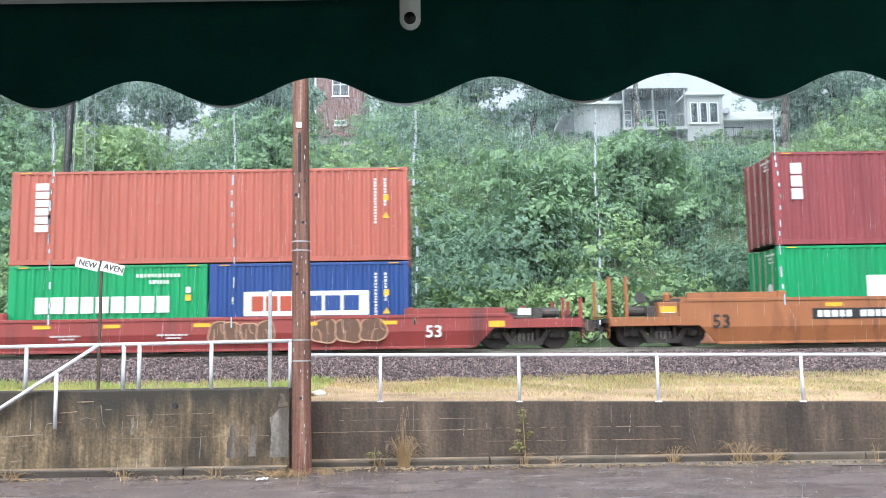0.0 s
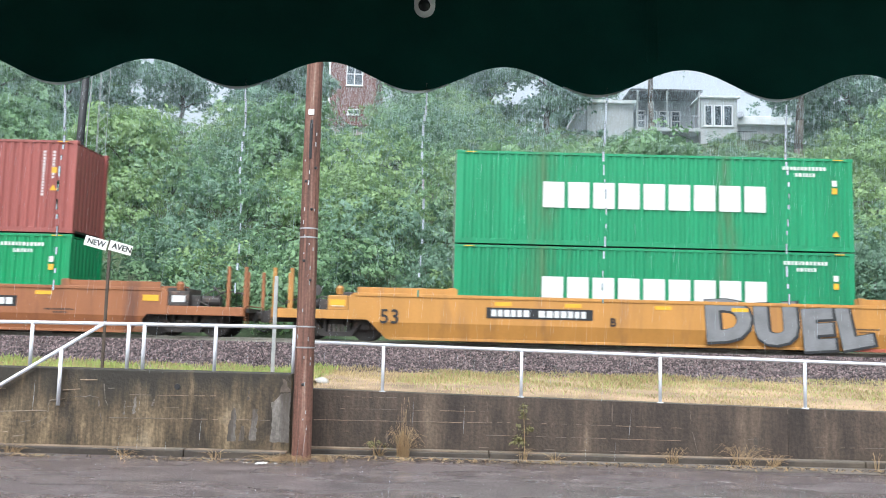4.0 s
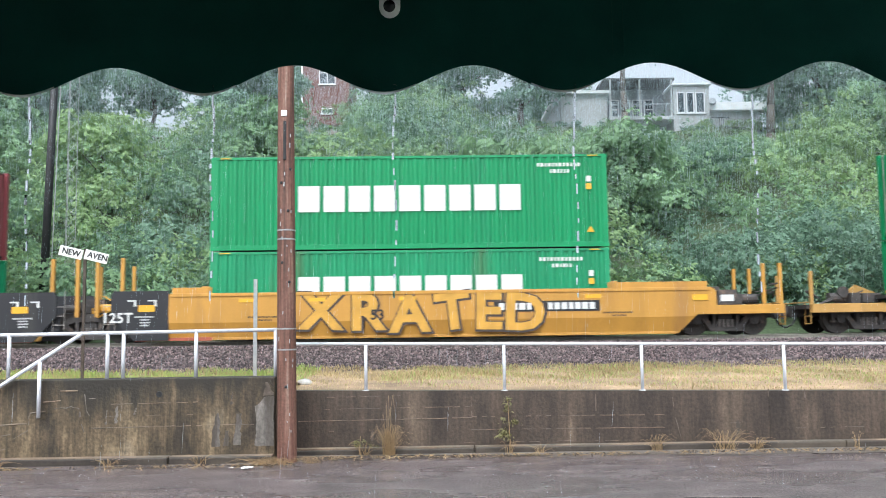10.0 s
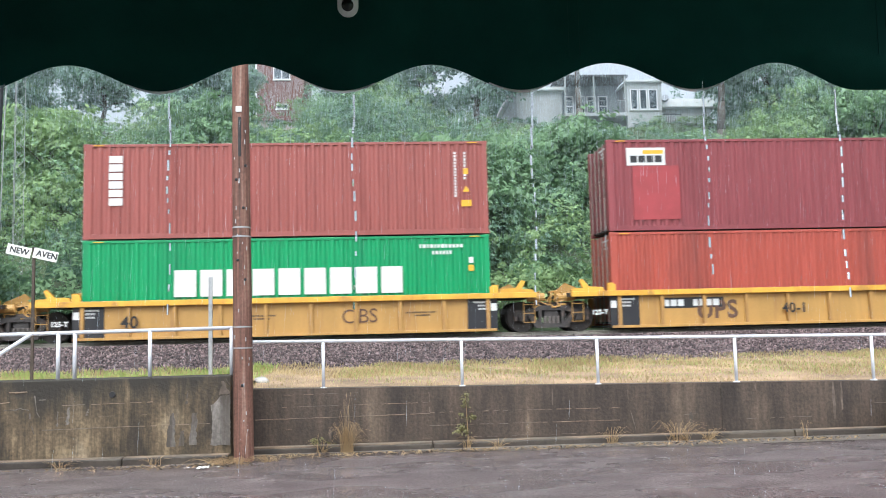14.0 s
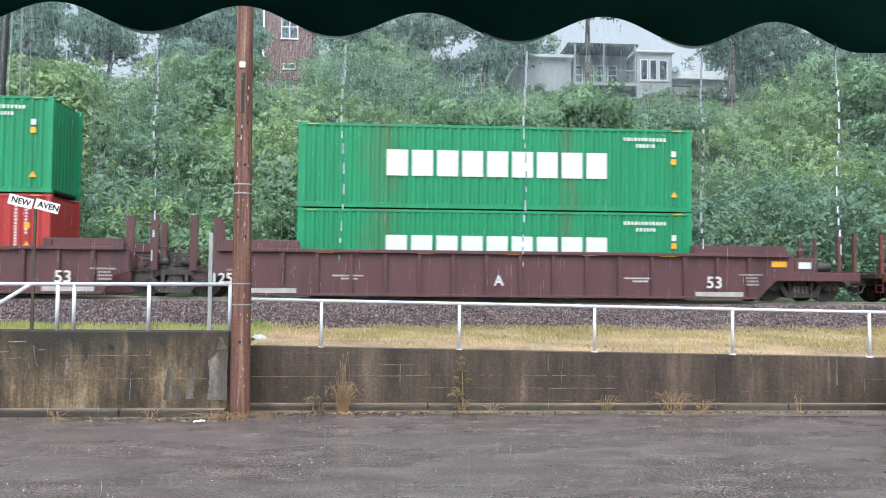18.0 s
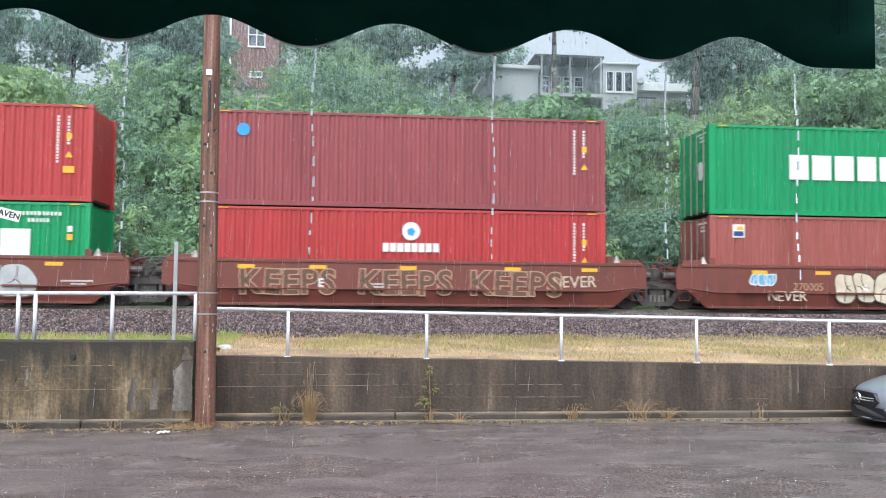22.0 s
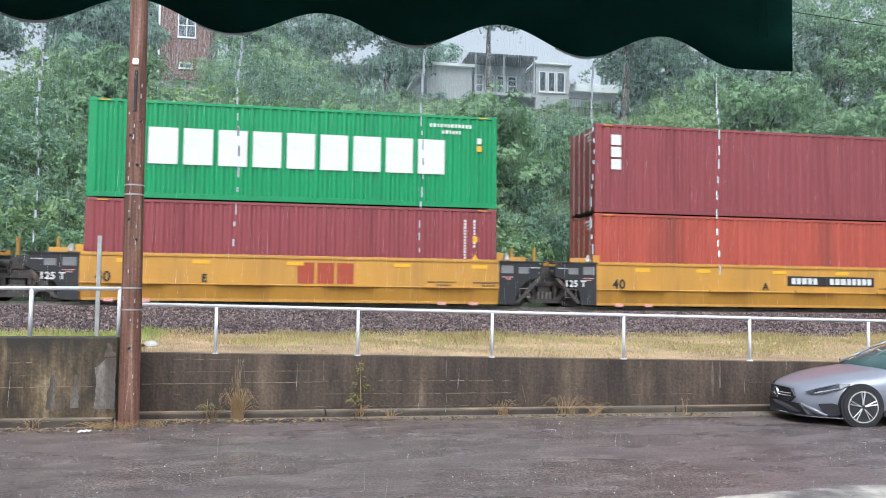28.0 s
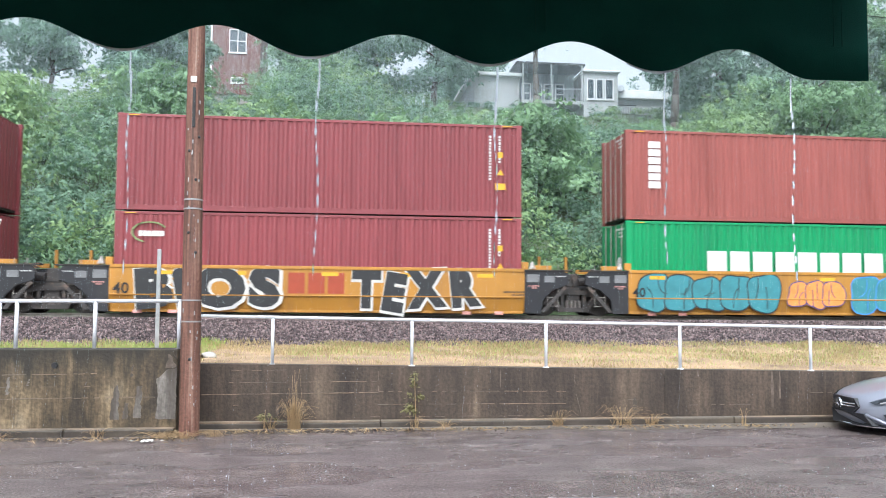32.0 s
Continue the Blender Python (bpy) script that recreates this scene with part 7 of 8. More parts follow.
            part("ladder", bm, m if not bk[e] else M["galv_pale"], car)
            if paint == "maroon":
                posts = ((2.34, -1, 0.95, 0.13), (3.05, -1, 1.0, 0.11), (2.7, 1, 0.95, 0.11))
            elif bk[e] and long:
                posts = ((c - 1.05, -1, 1.12, 0.055), (c - 0.30, -1, 1.15, 0.055), (c - 0.55, 1, 1.05, 0.055))
            elif bk[e]:
                posts = ((1.15, 1, 0.55, 0.045), (0.65, -1, 0.10, 0.045)) if e else ((1.30, 1, 0.55, 0.045), (0.45, -1, 0.12, 0.06))
            elif long:
                posts = ((c - 0.55, -1, 0.5, 0.07), (c - 0.4, 1, 0.35, 0.05)) if e else ((c - 0.25, -1, 0.3, 0.05),)
            elif short_rib:
                posts = ()
            else:
                posts = ((0.75, 1, 0.35, 0.05),)
            for d, s, h, r in posts:
                part("guide_post", bx(d - r, d + r, s * 1.22 - 0.05, s * 1.22 + 0.05, zs + 0.15, zt + h, 0.008), m, car)
        else:
            d0 = low[e][1][-1][0]
            de = half - 0.30                    # striker face
            # low end sill beyond the plate, with the equipment standing on it
            if short_rib:
                d0 = 1.3
            for s in (-1, 1):
                a, b = sorted((s * (hw - 0.12), s * (hw + 0.02)))
                part("end_sill", bx(d0 + 0.06, de - 0.12, a, b, zs + 0.0, zs + 0.27, 0.01), m, car)
            part("end_platform", bx(d0 - 0.4, de, -hw + 0.14, hw - 0.14, zs + 0.12, zs + 0.24, 0.0), M["underframe"], car)
            part("centre_sill", bx(0.0, de + 0.05, -0.3, 0.3, zs - 0.12, zs + 0.2, 0.01), M["underframe"], car)
            # valve cabinet beside the plate's end
            if not short_rib:
                cab = bx(d0 + 0.18, d0 + 0.78, -hw - 0.01, -hw + 0.42, zs + 0.27, zt - 0.08 if long else zt - 0.15, 0.02)
                part("valve_cabinet", cab, m if idx % 3 else grime, car)
                part("label_white", cached("cabmark", lambda: bm_mesh(box(-0.2, 0.2, -0.004, 0.004, -0.10, 0.10), M["mark_white"], "label_white")), None, car, at=(X(d0 + 0.48), -hw - 0.018, zs + 0.48))
                part("reflector", cached("cabrefl", lambda: bm_mesh(box(-0.24, 0.24, -0.004, 0.004, -0.09, 0.09), M["mark_yellow"], "reflector")), None, car, at=(X(d0 - 0.35 if e else d0 + 0.48), -hw - 0.045 if e else -hw - 0.02, zt - 0.30))
            part("brake_cylinder", tube((X(d0 + 0.9), -0.85, zs + 0.46), (X(min(d0 + 1.6, de - 0.2)), -0.85, zs + 0.46), 0.16, n=12), grime, car)
            part("valve_box", bx(d0 + 0.75, d0 + 1.05, -1.2, -0.9, zs + 0.26, zs + 0.60, 0.015), grime, car)
            part("bulkhead", bx(d0 - 0.1, d0 + 0.5, -0.8, 0.8, zs + 0.3, zt + 0.05, 0.02), grime, car)
            bm = bmesh.new()
            pipes(bm, rng, *sorted((X(d0 + 0.3), X(de - 0.1))), -1.1, zs + 0.25, zt + 0.12, 9)
            part("brake_pipe", bm, grime, car, "bent dark brake pipes")["kind"] = "stuff"
            bm = bmesh.new()
            add_tube(bm, (X(d0 + 0.45), -1.25, zt - 0.05), (X(d0 + 0.45), -1.25, zt + 0.14), 0.10, 0.12, 12)
            add_tube(bm, (X(d0 + 0.45), -1.25, zt + 0.14), (X(d0 + 0.45), -1.25, zt + 0.22), 0.12, 0.07, 12)
            if not (long and paint == "yellow") and not short_rib:
                part("valve_drum", bm, m, car)
            else:
                bm.free()
            hp = 0.45 if paint == "red" else 0.72
            for d, s in ((de - 0.14, -1), (de - 0.66, -1), (de - 0.14, 1), (de - 0.66, 1)) if not short_rib else ((de - 0.2, -1), (de - 0.2, 1)):
                part("guide_post", bx(d - 0.05, d + 0.05, s * 1.25 - 0.05, s * 1.25 + 0.05, zs + 0.2, zt + hp, 0.008), m, car)
            bm = bmesh.new()
            add_tube(bm, (X(de - 0.12), -1.2, zs + 0.32), (X(de - 0.12), 1.2, zs + 0.32), 0.02, n=6)
            for y in (-1.38, -1.0):
                add_tube(bm, (X(de - 0.1), y, zs - 0.35), (X(de - 0.1), y, zs + 0.3), 0.014, n=5)
            for z in (zs - 0.33, zs - 0.1):
                add_tube(bm, (X(de - 0.1), -1.38, z), (X(de - 0.1), -1.0, z), 0.014, n=5)
            part("step", bm, m, car)
            part("coupler", bx(de - 0.2, half - 0.02, -0.14, 0.14, zs - 0.06, zs + 0.16, 0.03), M["truck"], car)
            part("knuckle", tube((X(half - 0.06), 0, zs - 0.16), (X(half - 0.06), 0, zs + 0.22), 0.17, n=10), M["truck"], car)
            bm = bmesh.new()
            ps = [(X(de - 0.1), -0.45, zs), (X(de + 0.1), -0.48, zs - 0.35), (X(half), -0.45, zs - 0.45)]
            for a, b in zip(ps, ps[1:]):
                add_tube(bm, a, b, 0.028, n=6)
            part("air_hose", bm, M["mark_black"], car)
            if e == 0 or marks.get("hose"):
                part("handbrake", tube((X(d0 + 1.2), -0.95, zt + 0.08), (X(d0 + 1.2), -1.05, zt + 0.08), 0.17, n=18), M["hose"] if marks.get("hose") and e else grime, car, "round handbrake wheel")
        part("corner_guide", bx(-0.05, 0.16, -hw - 0.03, -hw + 0.06, zt, zt + 0.22, 0.01), m if not short_rib else M["chord_yellow"], car)
        if not long and not short_rib:
            part("cone", cached("cone", lambda: bm_mesh(tube((0, 0, 0), (0, 0, 0.22), 0.13, 0.03, 8), M["galv_pale"], "cone")), None, car, "pale corner guide", (X(0.3), -hw + 0.08, zt + 0.02))
        if not jt or e == 1:
            bogie(car, X(half if jt else (3.55 if long else 1.75)), idx)
    # markings on the near side
    y = -hw - 0.037
    R = M["mark_yellow"]
    for rx in (1.2, 3.6, 6.3, 8.9, 11.3):
        part("reflector", cached("refl", lambda: bm_mesh(box(-0.25, 0.25, -0.003, 0.003, -0.055, 0.055), R, "reflector")), None, car, "yellow reflector strip", (rx + 0.3 * ((idx * 7 + int(rx)) % 3 - 1), y - ((0.125 if not long else 0.105) if ribbed else 0.004), zt - (0.22 if not ribbed else 0.05)))
    dark = paint in ("red", "maroon", "brown")
    for body, px, size in marks.get("text", ()):
        part("lettering", text_mesh(body, size, M["mark_white"] if dark or body.startswith("125") else M["mark_black"], offset=0.008, spacing=1.05), None, car, f"stencilled {body}", (px, y - (0.104 if ribbed else 0.012), zt * 0.5 - 0.05 if not ribbed else 0.42))
    for px, w in marks.get("plate", ()):
        p = part("number_plate", box(-w / 2, w / 2, -0.003, 0.003, -0.16, 0.16), M["mark_black"], car, "black plate with plain white bars", (px, y, zt * 0.62))
        rr = random.Random(idx)
        q = -w / 2 + 0.15
        while q < w / 2 - 0.2:
            ww = rr.uniform(0.13, 0.2)
            if abs(q + w * 0.1) > 0.16:
                part("plate_bar", cached(("pbar", round(ww, 2)), lambda: bm_mesh(box(0, ww, -0.003, 0.003, -0.10, 0.10), M["mark_white"], "plate_bar")), None, p, at=(q, -0.006, 0))
            q += ww + 0.05
    if paint == "maroon":
        for px in (-0.7, 12.9):
            part("label_white", cached("palestrip", lambda: bm_mesh(box(-0.75, 0.75, -0.003, 0.003, -0.07, 0.07), M["faded_white"], "label_white")), None, car, "faded pale strip", (px, y - 0.104, zb + 0.13))
            part("code_mark", cached("maroontext", lambda: code_bars(4, 0.75, 0.42, M["faded_white"], 91, size=0.5)), None, car, at=(px + (1.0 if px > 5 else -0.9), y - 0.104, 0.5))
    for px, w in marks.get("faded", ()):
        blocks(car, 4, w, 0.34, M["spray_faded"], (px, y, zt * 0.55), label="faded ochre block")
        part("name_block", box(-w * 0.55, w * 0.45, -0.002, 0.002, -0.025, 0.025), M["spray_faded"], car, at=(px, y, zt * 0.55 - 0.26))
    for px in marks.get("logo", ()):
        blocks(car, 3, 1.75, 0.62, M["mark_red"], (px, y, zt * 0.62), label="plain red block")
    rr = random.Random(idx + 50)
    taken = [p[1] for p in marks.get("text", ())] + [p[0] for p in marks.get("plate", ())] + [q[0] if isinstance(q, tuple) else q for q in marks.get("logo", ())] + [t[1] if t[0] == "bubble" else t[2] for t in marks.get("tag", ())]
    for px in (1.9, 5.3, 10.2, 12.0):
        if any(abs(px - q) < 1.7 for q in taken):
            continue
        part("code_mark", cached(("scodes", dark, int(px) % 3), lambda: code_bars(2, 0.9, 0.14, M["mark_white"] if dark else M["mark_black"], 60 + int(px), size=0.45)), None, car, at=(px + rr.uniform(-.4, .4), y - 0.002, zt * 0.42 if not ribbed else 0.5))
    for t in marks.get("tag", ()):
        if t[0] == "text":
            graffiti(car, *t[1:7], y, **(t[7] if len(t) > 7 else {}))
        else:
            bubble_tag(car, *t[1:8], y, t[8])
    return car


# distance of each container's left end along the train, in metres, from the street's middle at the clip's start
S = (-13.23, 10.25, 29.79, 49.46, 73.41, 92.78, 112.58, 136.35, 156.13, 175.64, 197.58, 213.41, 229.22, 245.03, 261.00, 282.86, 302.37, 321.82, 343.58,
     358.82, 374.18, 389.74, 405.33, 425.13, 445.05, 460.34, 475.69, 491.50, 506.95, 526.72, 542.63, 558.33, 573.91)
# upper: paint, brand, height; lower: the same
LOADS = (
    (("c_salmon", "column6", HC), ("pair", "", ST)), (("c_burgundy", "column3", HC), ("c_green", "name", HC)), (("c_salmon", "column6", HC), ("c_green", "name_big", HC)),
    (("c_rust", "column6", HC), ("c_green", "name", HC)), (("c_green_old", "name", HC), ("c_green_old", "name", HC)), (("c_burgundy", "square_logo", HC), ("c_green", "name_big", HC)),
    (("c_green", "name_big", HC), ("c_rust", "square_logo", HC)), (("c_rust", "column6", HC), ("c_rust", "column6", HC)), (("c_burgundy", "column3", HC), ("c_green_old", "name", ST)),
    (("c_green", "name", HC), ("c_green_old", "name", ST)), (("c_green", "name", HC), ("c_green", "name_big", HC)), (("c_red", "disc_name", HC), ("c_green", "name", HC)),
    (("c_burgundy", "column3", HC), ("c_green", "name", HC)), (("c_rust", "column6", HC), ("c_green", "name", HC)), (("c_burgundy", "wide_logo", HC), ("c_scarlet", "plain", HC)),
    (("c_green_old", "name_two", ST), ("c_burgundy", "plain", HC)), (("c_green_old", "name", HC), ("c_red", "disc_name", HC)), (("c_green_old", "name", ST), ("c_green_old", "name", ST)),
    (("c_rust", "plain", ST), ("c_green", "name", HC)), (("c_rust", "column6", HC), ("c_burgundy", "plain", HC)), (("c_red", "corner_name", HC), ("c_green", "name_big", HC)),
    (("c_burgundy", "blue_dot", HC), ("c_red", "disc_name", HC)), (("c_green", "name", HC), ("c_rust", "square_logo", HC)), (("c_rust", "column6", HC), ("c_green", "name", HC)),
    (("c_burgundy", "column3", HC), ("c_burgundy", "column3", HC)), (("c_rust", "column6", HC), ("c_green", "name", HC)), (("c_burgundy", "column3", HC), ("c_burgundy", "column3", HC)),
    (("c_green", "name_big", HC), ("c_burgundy", "plain", HC)), (("c_burgundy", "column3", HC), ("c_scarlet", "plain", HC)), (("c_green", "name", HC), ("c_burgundy", "column3", HC)),
    (("c_burgundy", "plain", HC), ("c_burgundy", "column3", HC)), (("c_burgundy", "plain", HC), ("c_burgundy", "swoosh", HC)), (("c_rust", "column6", HC), ("c_green", "name", HC)))
# paint, long well, coupled on the left by a joint (shared bogie), ribbed, top of the side, black ends, marks
CARSPEC = (
    ("red", 1, 0, 0, 2.74, 0, dict(text=(("53", 12.95, 0.5),), tag=(("bubble", 7.2, 0.5, 1.9, 0.6, 4, "brown", "tan", 11), ("bubble", 10.4, 0.5, 2.2, 0.7, 3, "brown", "tan", 12)))),
    ("rust", 1, 0, 0, 3.10, 0, dict(text=(("53", -1.9, 0.55),), plate=((2.4, 3.1),), tag=(("bubble", 7.6, 0.55, 5.0, 1.0, 6, "grey_blue", "yellow", 13),))),
    ("rust", 1, 1, 0, 3.10, 0, dict(text=(("53", -1.5, 0.55),), tag=(("bubble", 0.2, 0.72, 2.4, 0.5, 5, "faded", "tan", 16), ("bubble", 1.0, 0.36, 3.2, 0.42, 5, "tan", "soot", 40), ("bubble", 5.2, 0.34, 4.2, 0.55, 6, "royal", "black", 39), ("text", "VVAOS", 3.9, 0.66, 1.30, "bone", "black", dict(fat=0.02, rim=0.13, spacing=0.0, wild=1.0, shear=0.15, span=5.6))))),
    ("rust", 1, 1, 0, 3.10, 0, dict(text=(("B", 7.2, 0.4),), plate=((9.3, 3.0),), tag=(("text", "CHUXSE", 0.95, 0.65, 0.85, "tan", None, dict(fat=0.0, span=3.5, wild=0.6)), ("text", "COW", 4.6, 0.62, 1.35, "lilac", "navy", dict(fat=0.09, rim=0.07, wild=0.7, span=3.6))))),
    ("orange", 1, 0, 0, 3.10, 0, dict(text=(("53", -1.9, 0.6), ("B", 4.8, 0.35)), plate=((2.6, 3.2),), tag=(("text", "DUEL", 10.0, 0.6, 1.55, "steel", "black", dict(fat=0.10, rim=0.05, spacing=0.5, wild=1.0, span=4.9)),))),
    ("orange", 1, 1, 0, 3.10, 1, dict(text=(("53", -1.0, 0.6), ("125T", -2.2, 0.34)), tag=(("text", "GRAFF", 2.3, 0.62, 1.45, "silver", "black", dict(fat=0.09, rim=0.05, spacing=0.2, wild=0.8, span=5.8)),))),
    ("orange", 1, 1, 0, 3.10, 1, dict(text=(("53", -1.6, 0.6), ("125T", -2.9, 0.34)), tag=(("text", "EAR", 3.2, 0.6, 1.5, "black", "white", dict(fat=0.13, rim=0.07, spacing=0.8, wild=0.7, span=5.0)), ("bubble", 7.4, 0.6, 3.0, 1.1, 4, "purple", "black", 17)), plate=((9.6, 1.9),))),
    ("yellow", 1, 0, 0, 3.12, 0, dict(text=(("53", 4.8, 0.42), ("A", 5.6, 0.3)), plate=((2.3, 3.2),))),
    ("yellow", 1, 1, 0, 3.12, 1, dict(text=(("53", 4.85, 0.42), ("C", 5.6, 0.3), ("125T", -2.65, 0.42)), logo=(1.9,))),
    ("yellow", 1, 1, 0, 3.12, 1, dict(text=(("53", 5.1, 0.42), ("125T", -2.65, 0.42)), plate=((10.2, 3.2),), tag=(("text", "XRATED", 6.4, 0.62, 1.5, "well_yellow", "soot", dict(fat=0.05, rim=0.05, spacing=0.6, wild=0.6, span=7.4)),))),
    ("ribbed", 0, 0, 1, 2.86, 0, dict(text=(("40", 6.7, 0.5),), plate=((2.4, 2.0),), tag=(("bubble", 8.2, 0.45, 1.2, 0.7, 2, "white", "black", 18),))),
    ("ribbed", 0, 1, 1, 2.86, 0, dict(text=(("40", 1.6, 0.5), ("125-T", -0.5, 0.2)))),
    ("ribbed", 0, 1, 1, 2.86, 0, dict(text=(("40", 1.4, 0.5), ("125-T", -0.5, 0.2)), tag=(("text", "STARVB", 4.1, 0.42, 0.82, "pale_blue", "blue", dict(fat=0.06, rim=0.04, spacing=0.2, wild=0.5, span=3.6)), ("bubble", 10.9, 0.45, 1.1, 0.6, 3, "cream", "tan", 19)))),
    ("ribbed", 0, 1, 1, 2.86, 0, dict(text=(("40", 1.5, 0.5), ("125-T", -0.5, 0.2)), tag=(("text", "CIBS", 8.2, 0.45, 0.6, "brown", None, dict(fat=0.0)),))),
    ("ribbed", 0, 1, 1, 2.86, 0, dict(text=(("40-1", 5.6, 0.42), ("125-T", -0.5, 0.2)), plate=((2.4, 2.0),), hose=1, tag=(("text", "UPS", 3.2, 0.42, 0.75, "brown", None, dict(fat=0.02)),))),
    ("maroon", 1, 0, 1, 3.12, 0, dict(text=(("53", 12.7, 0.5),), tag=(("bubble", 7.3, 0.5, 0.9, 0.6, 2, "tan", "brown", 20),))),
    ("maroon", 1, 1, 1, 3.12, 0, dict(text=(("125T", -2.0, 0.42), ("C", 6.4, 0.42), ("53", 12.75, 0.5)), tag=(("bubble", 8.7, 0.5, 0.9, 0.7, 2, "tan", "brown", 22),))),
    ("maroon", 1, 1, 1, 3.12, 0, dict(text=(("125T", -2.0, 0.42), ("A", 6.1, 0.42), ("53", 12.75, 0.5)))),
    ("brown", 0, 0, 0, 3.10, 0, dict(text=(("B", 4.75, 0.4),), faded=((7.9, 2.8),), tag=(("bubble", 1.6, 0.75, 0.9, 0.3, 3, "pale_blue", "white", 23), ("text", "270005", 3.0, 0.6, 0.36, "tan", None, dict(fat=0.0))))),
    ("brown", 0, 1, 0, 3.10, 0, dict(text=(("C", 3.3, 0.4),), tag=(("text", "VOYER", 2.1, 0.85, 0.5, "cream", None, dict(fat=0.0, wild=1.2, shear=0.2, span=1.95)), ("text", "VOYER", 4.6, 0.8, 0.5, "cream", None, dict(fat=0.0, wild=1.2, shear=0.2, span=1.7)), ("text", "YOBTX", 6.75, 0.85, 0.5, "cream", None, dict(fat=0.0, wild=1.2, span=2.0)), ("bubble", 9.35, 0.52, 3.3, 1.05, 4, "pale_blue", "blue", 24), ("text", "DOE", 11.4, 0.85, 0.4, "cream", None, dict(fat=0.0, wild=1.0))))),
    ("brown", 0, 1, 0, 3.10, 0, dict(text=(("D", 8.2, 0.35),), tag=(("text", "VOKER", 3.2, 0.6, 1.35, "silver", "black", dict(fat=0.09, rim=0.03, spacing=0.0, wild=0.9, span=3.9)), ("bubble", 8.3, 0.6, 4.8, 0.95, 6, "silver", "brown", 26)))),
    ("brown", 0, 1, 0, 3.10, 0, dict(text=(("E", 3.4, 0.35),), tag=(("text", "KEEPS", 2.4, 0.6, 1.0, "brown", "tan", dict(fat=0.02, rim=0.035)), ("text", "KEEPS KEEPS", 7.6, 0.6, 1.0, "brown", "tan", dict(fat=0.02, rim=0.035)), ("text", "NEVER", 11.1, 0.7, 0.5, "cream", None, dict(fat=0.0))))),
    ("brown", 0, 1, 0, 3.10, 0, dict(text=(("A", 5.0, 0.3),), hose=1, tag=(("bubble", 1.6, 0.85, 0.8, 0.35, 3, "pale_blue", "white", 27), ("text", "270005", 3.1, 0.62, 0.34, "tan", None, dict(fat=0.0)), ("text", "NEVER", 2.4, 0.32, 0.45, "cream", None, dict(fat=0.0)), ("bubble", 6.0, 0.6, 3.95, 1.0, 6, "cream", "soot", 28), ("bubble", 9.95, 0.6, 3.5, 1.0, 3, "cream", "soot", 29)))),
    ("yellow", 0, 0, 0, 2.82, 0, dict(text=(("40", 11.5, 0.42),), plate=((1.55, 2.2),), tag=(("bubble", 4.7, 0.42, 3.0, 0.9, 3, "white", "tan", 30), ("text", "NATOC", 8.8, 0.5, 1.35, "cream", "brown", dict(fat=0.08, rim=0.04, spacing=0.1, wild=0.6, shear=0.25, span=3.3))))),
    ("yellow", 0, 0, 0, 3.10, 0, dict(text=(("40", 0.4, 0.42), ("B", 6.9, 0.32)), plate=((4.4, 3.4),))),
    ("yellow", 0, 1, 0, 3.10, 1, dict(text=(("40", 0.6, 0.42), ("C", 3.8, 0.32), ("125 T", -0.75, 0.28)), logo=(8.1,))),
    ("yellow", 0, 1, 0, 3.10, 1, dict(text=(("40", 0.6, 0.42), ("D", 3.4, 0.32), ("125 T", -0.75, 0.28)), logo=(8.1,))),
    ("yellow", 0, 1, 0, 3.10, 1, dict(text=(("40", 0.6, 0.42), ("E", 3.4, 0.32), ("125 T", -0.75, 0.28)), logo=(6.9,))),
    ("yellow", 0, 1, 0, 3.10, 1, dict(text=(("40", 0.7, 0.42), ("A", 5.8, 0.32), ("125 T", -0.75, 0.28)), plate=((8.2, 3.2),), hose=1)),
    ("gold", 0, 0, 0, 3.10, 0, dict(text=(("40", 0.1, 0.45),), plate=((3.6, 2.5),), tag=(("text", "CMAWR", 7.75, 0.6, 1.4, "lilac", "soot", dict(fat=0.11, rim=0.03, spacing=0.0, wild=0.7, span=3.3)), ("bubble", 9.85, 0.62, 0.6, 0.95, 1, "teal", "black", 33)))),
    ("gold", 0, 1, 0, 3.10, 1, dict(text=(("40", 0.4, 0.45), ("C", 3.0, 0.25)), logo=(6.3,), tag=(("bubble", 4.2, 0.85, 1.2, 0.3, 4, "brown", "black", 36), ("bubble", 9.4, 0.6, 2.2, 1.0, 3, "cream", "pale_blue", 34)))),
    ("gold", 0, 1, 0, 3.10, 1, dict(text=(("40", 0.3, 0.45),), logo=(5.9,), tag=(("text", "BiOS", 2.75, 0.6, 1.45, "black", "white", dict(fat=0.10, rim=0.055, spacing=0.0, wild=0.9, span=4.2)), ("text", "TEXR", 8.85, 0.6, 1.45, "black", "white", dict(fat=0.10, rim=0.055, spacing=0.0, wild=0.9, span=3.8))))),
    ("gold", 0, 1, 0, 3.10, 1, dict(text=(("40", 0.3, 0.4),), tag=(("bubble", 2.6, 0.6, 4.6, 1.1, 5, "teal", "black", 35), ("bubble", 6.2, 0.6, 1.8, 0.8, 3, "orange", "purple", 38), ("bubble", 9.2, 0.6, 3.4, 1.1, 4, "teal", "blue", 37)))))


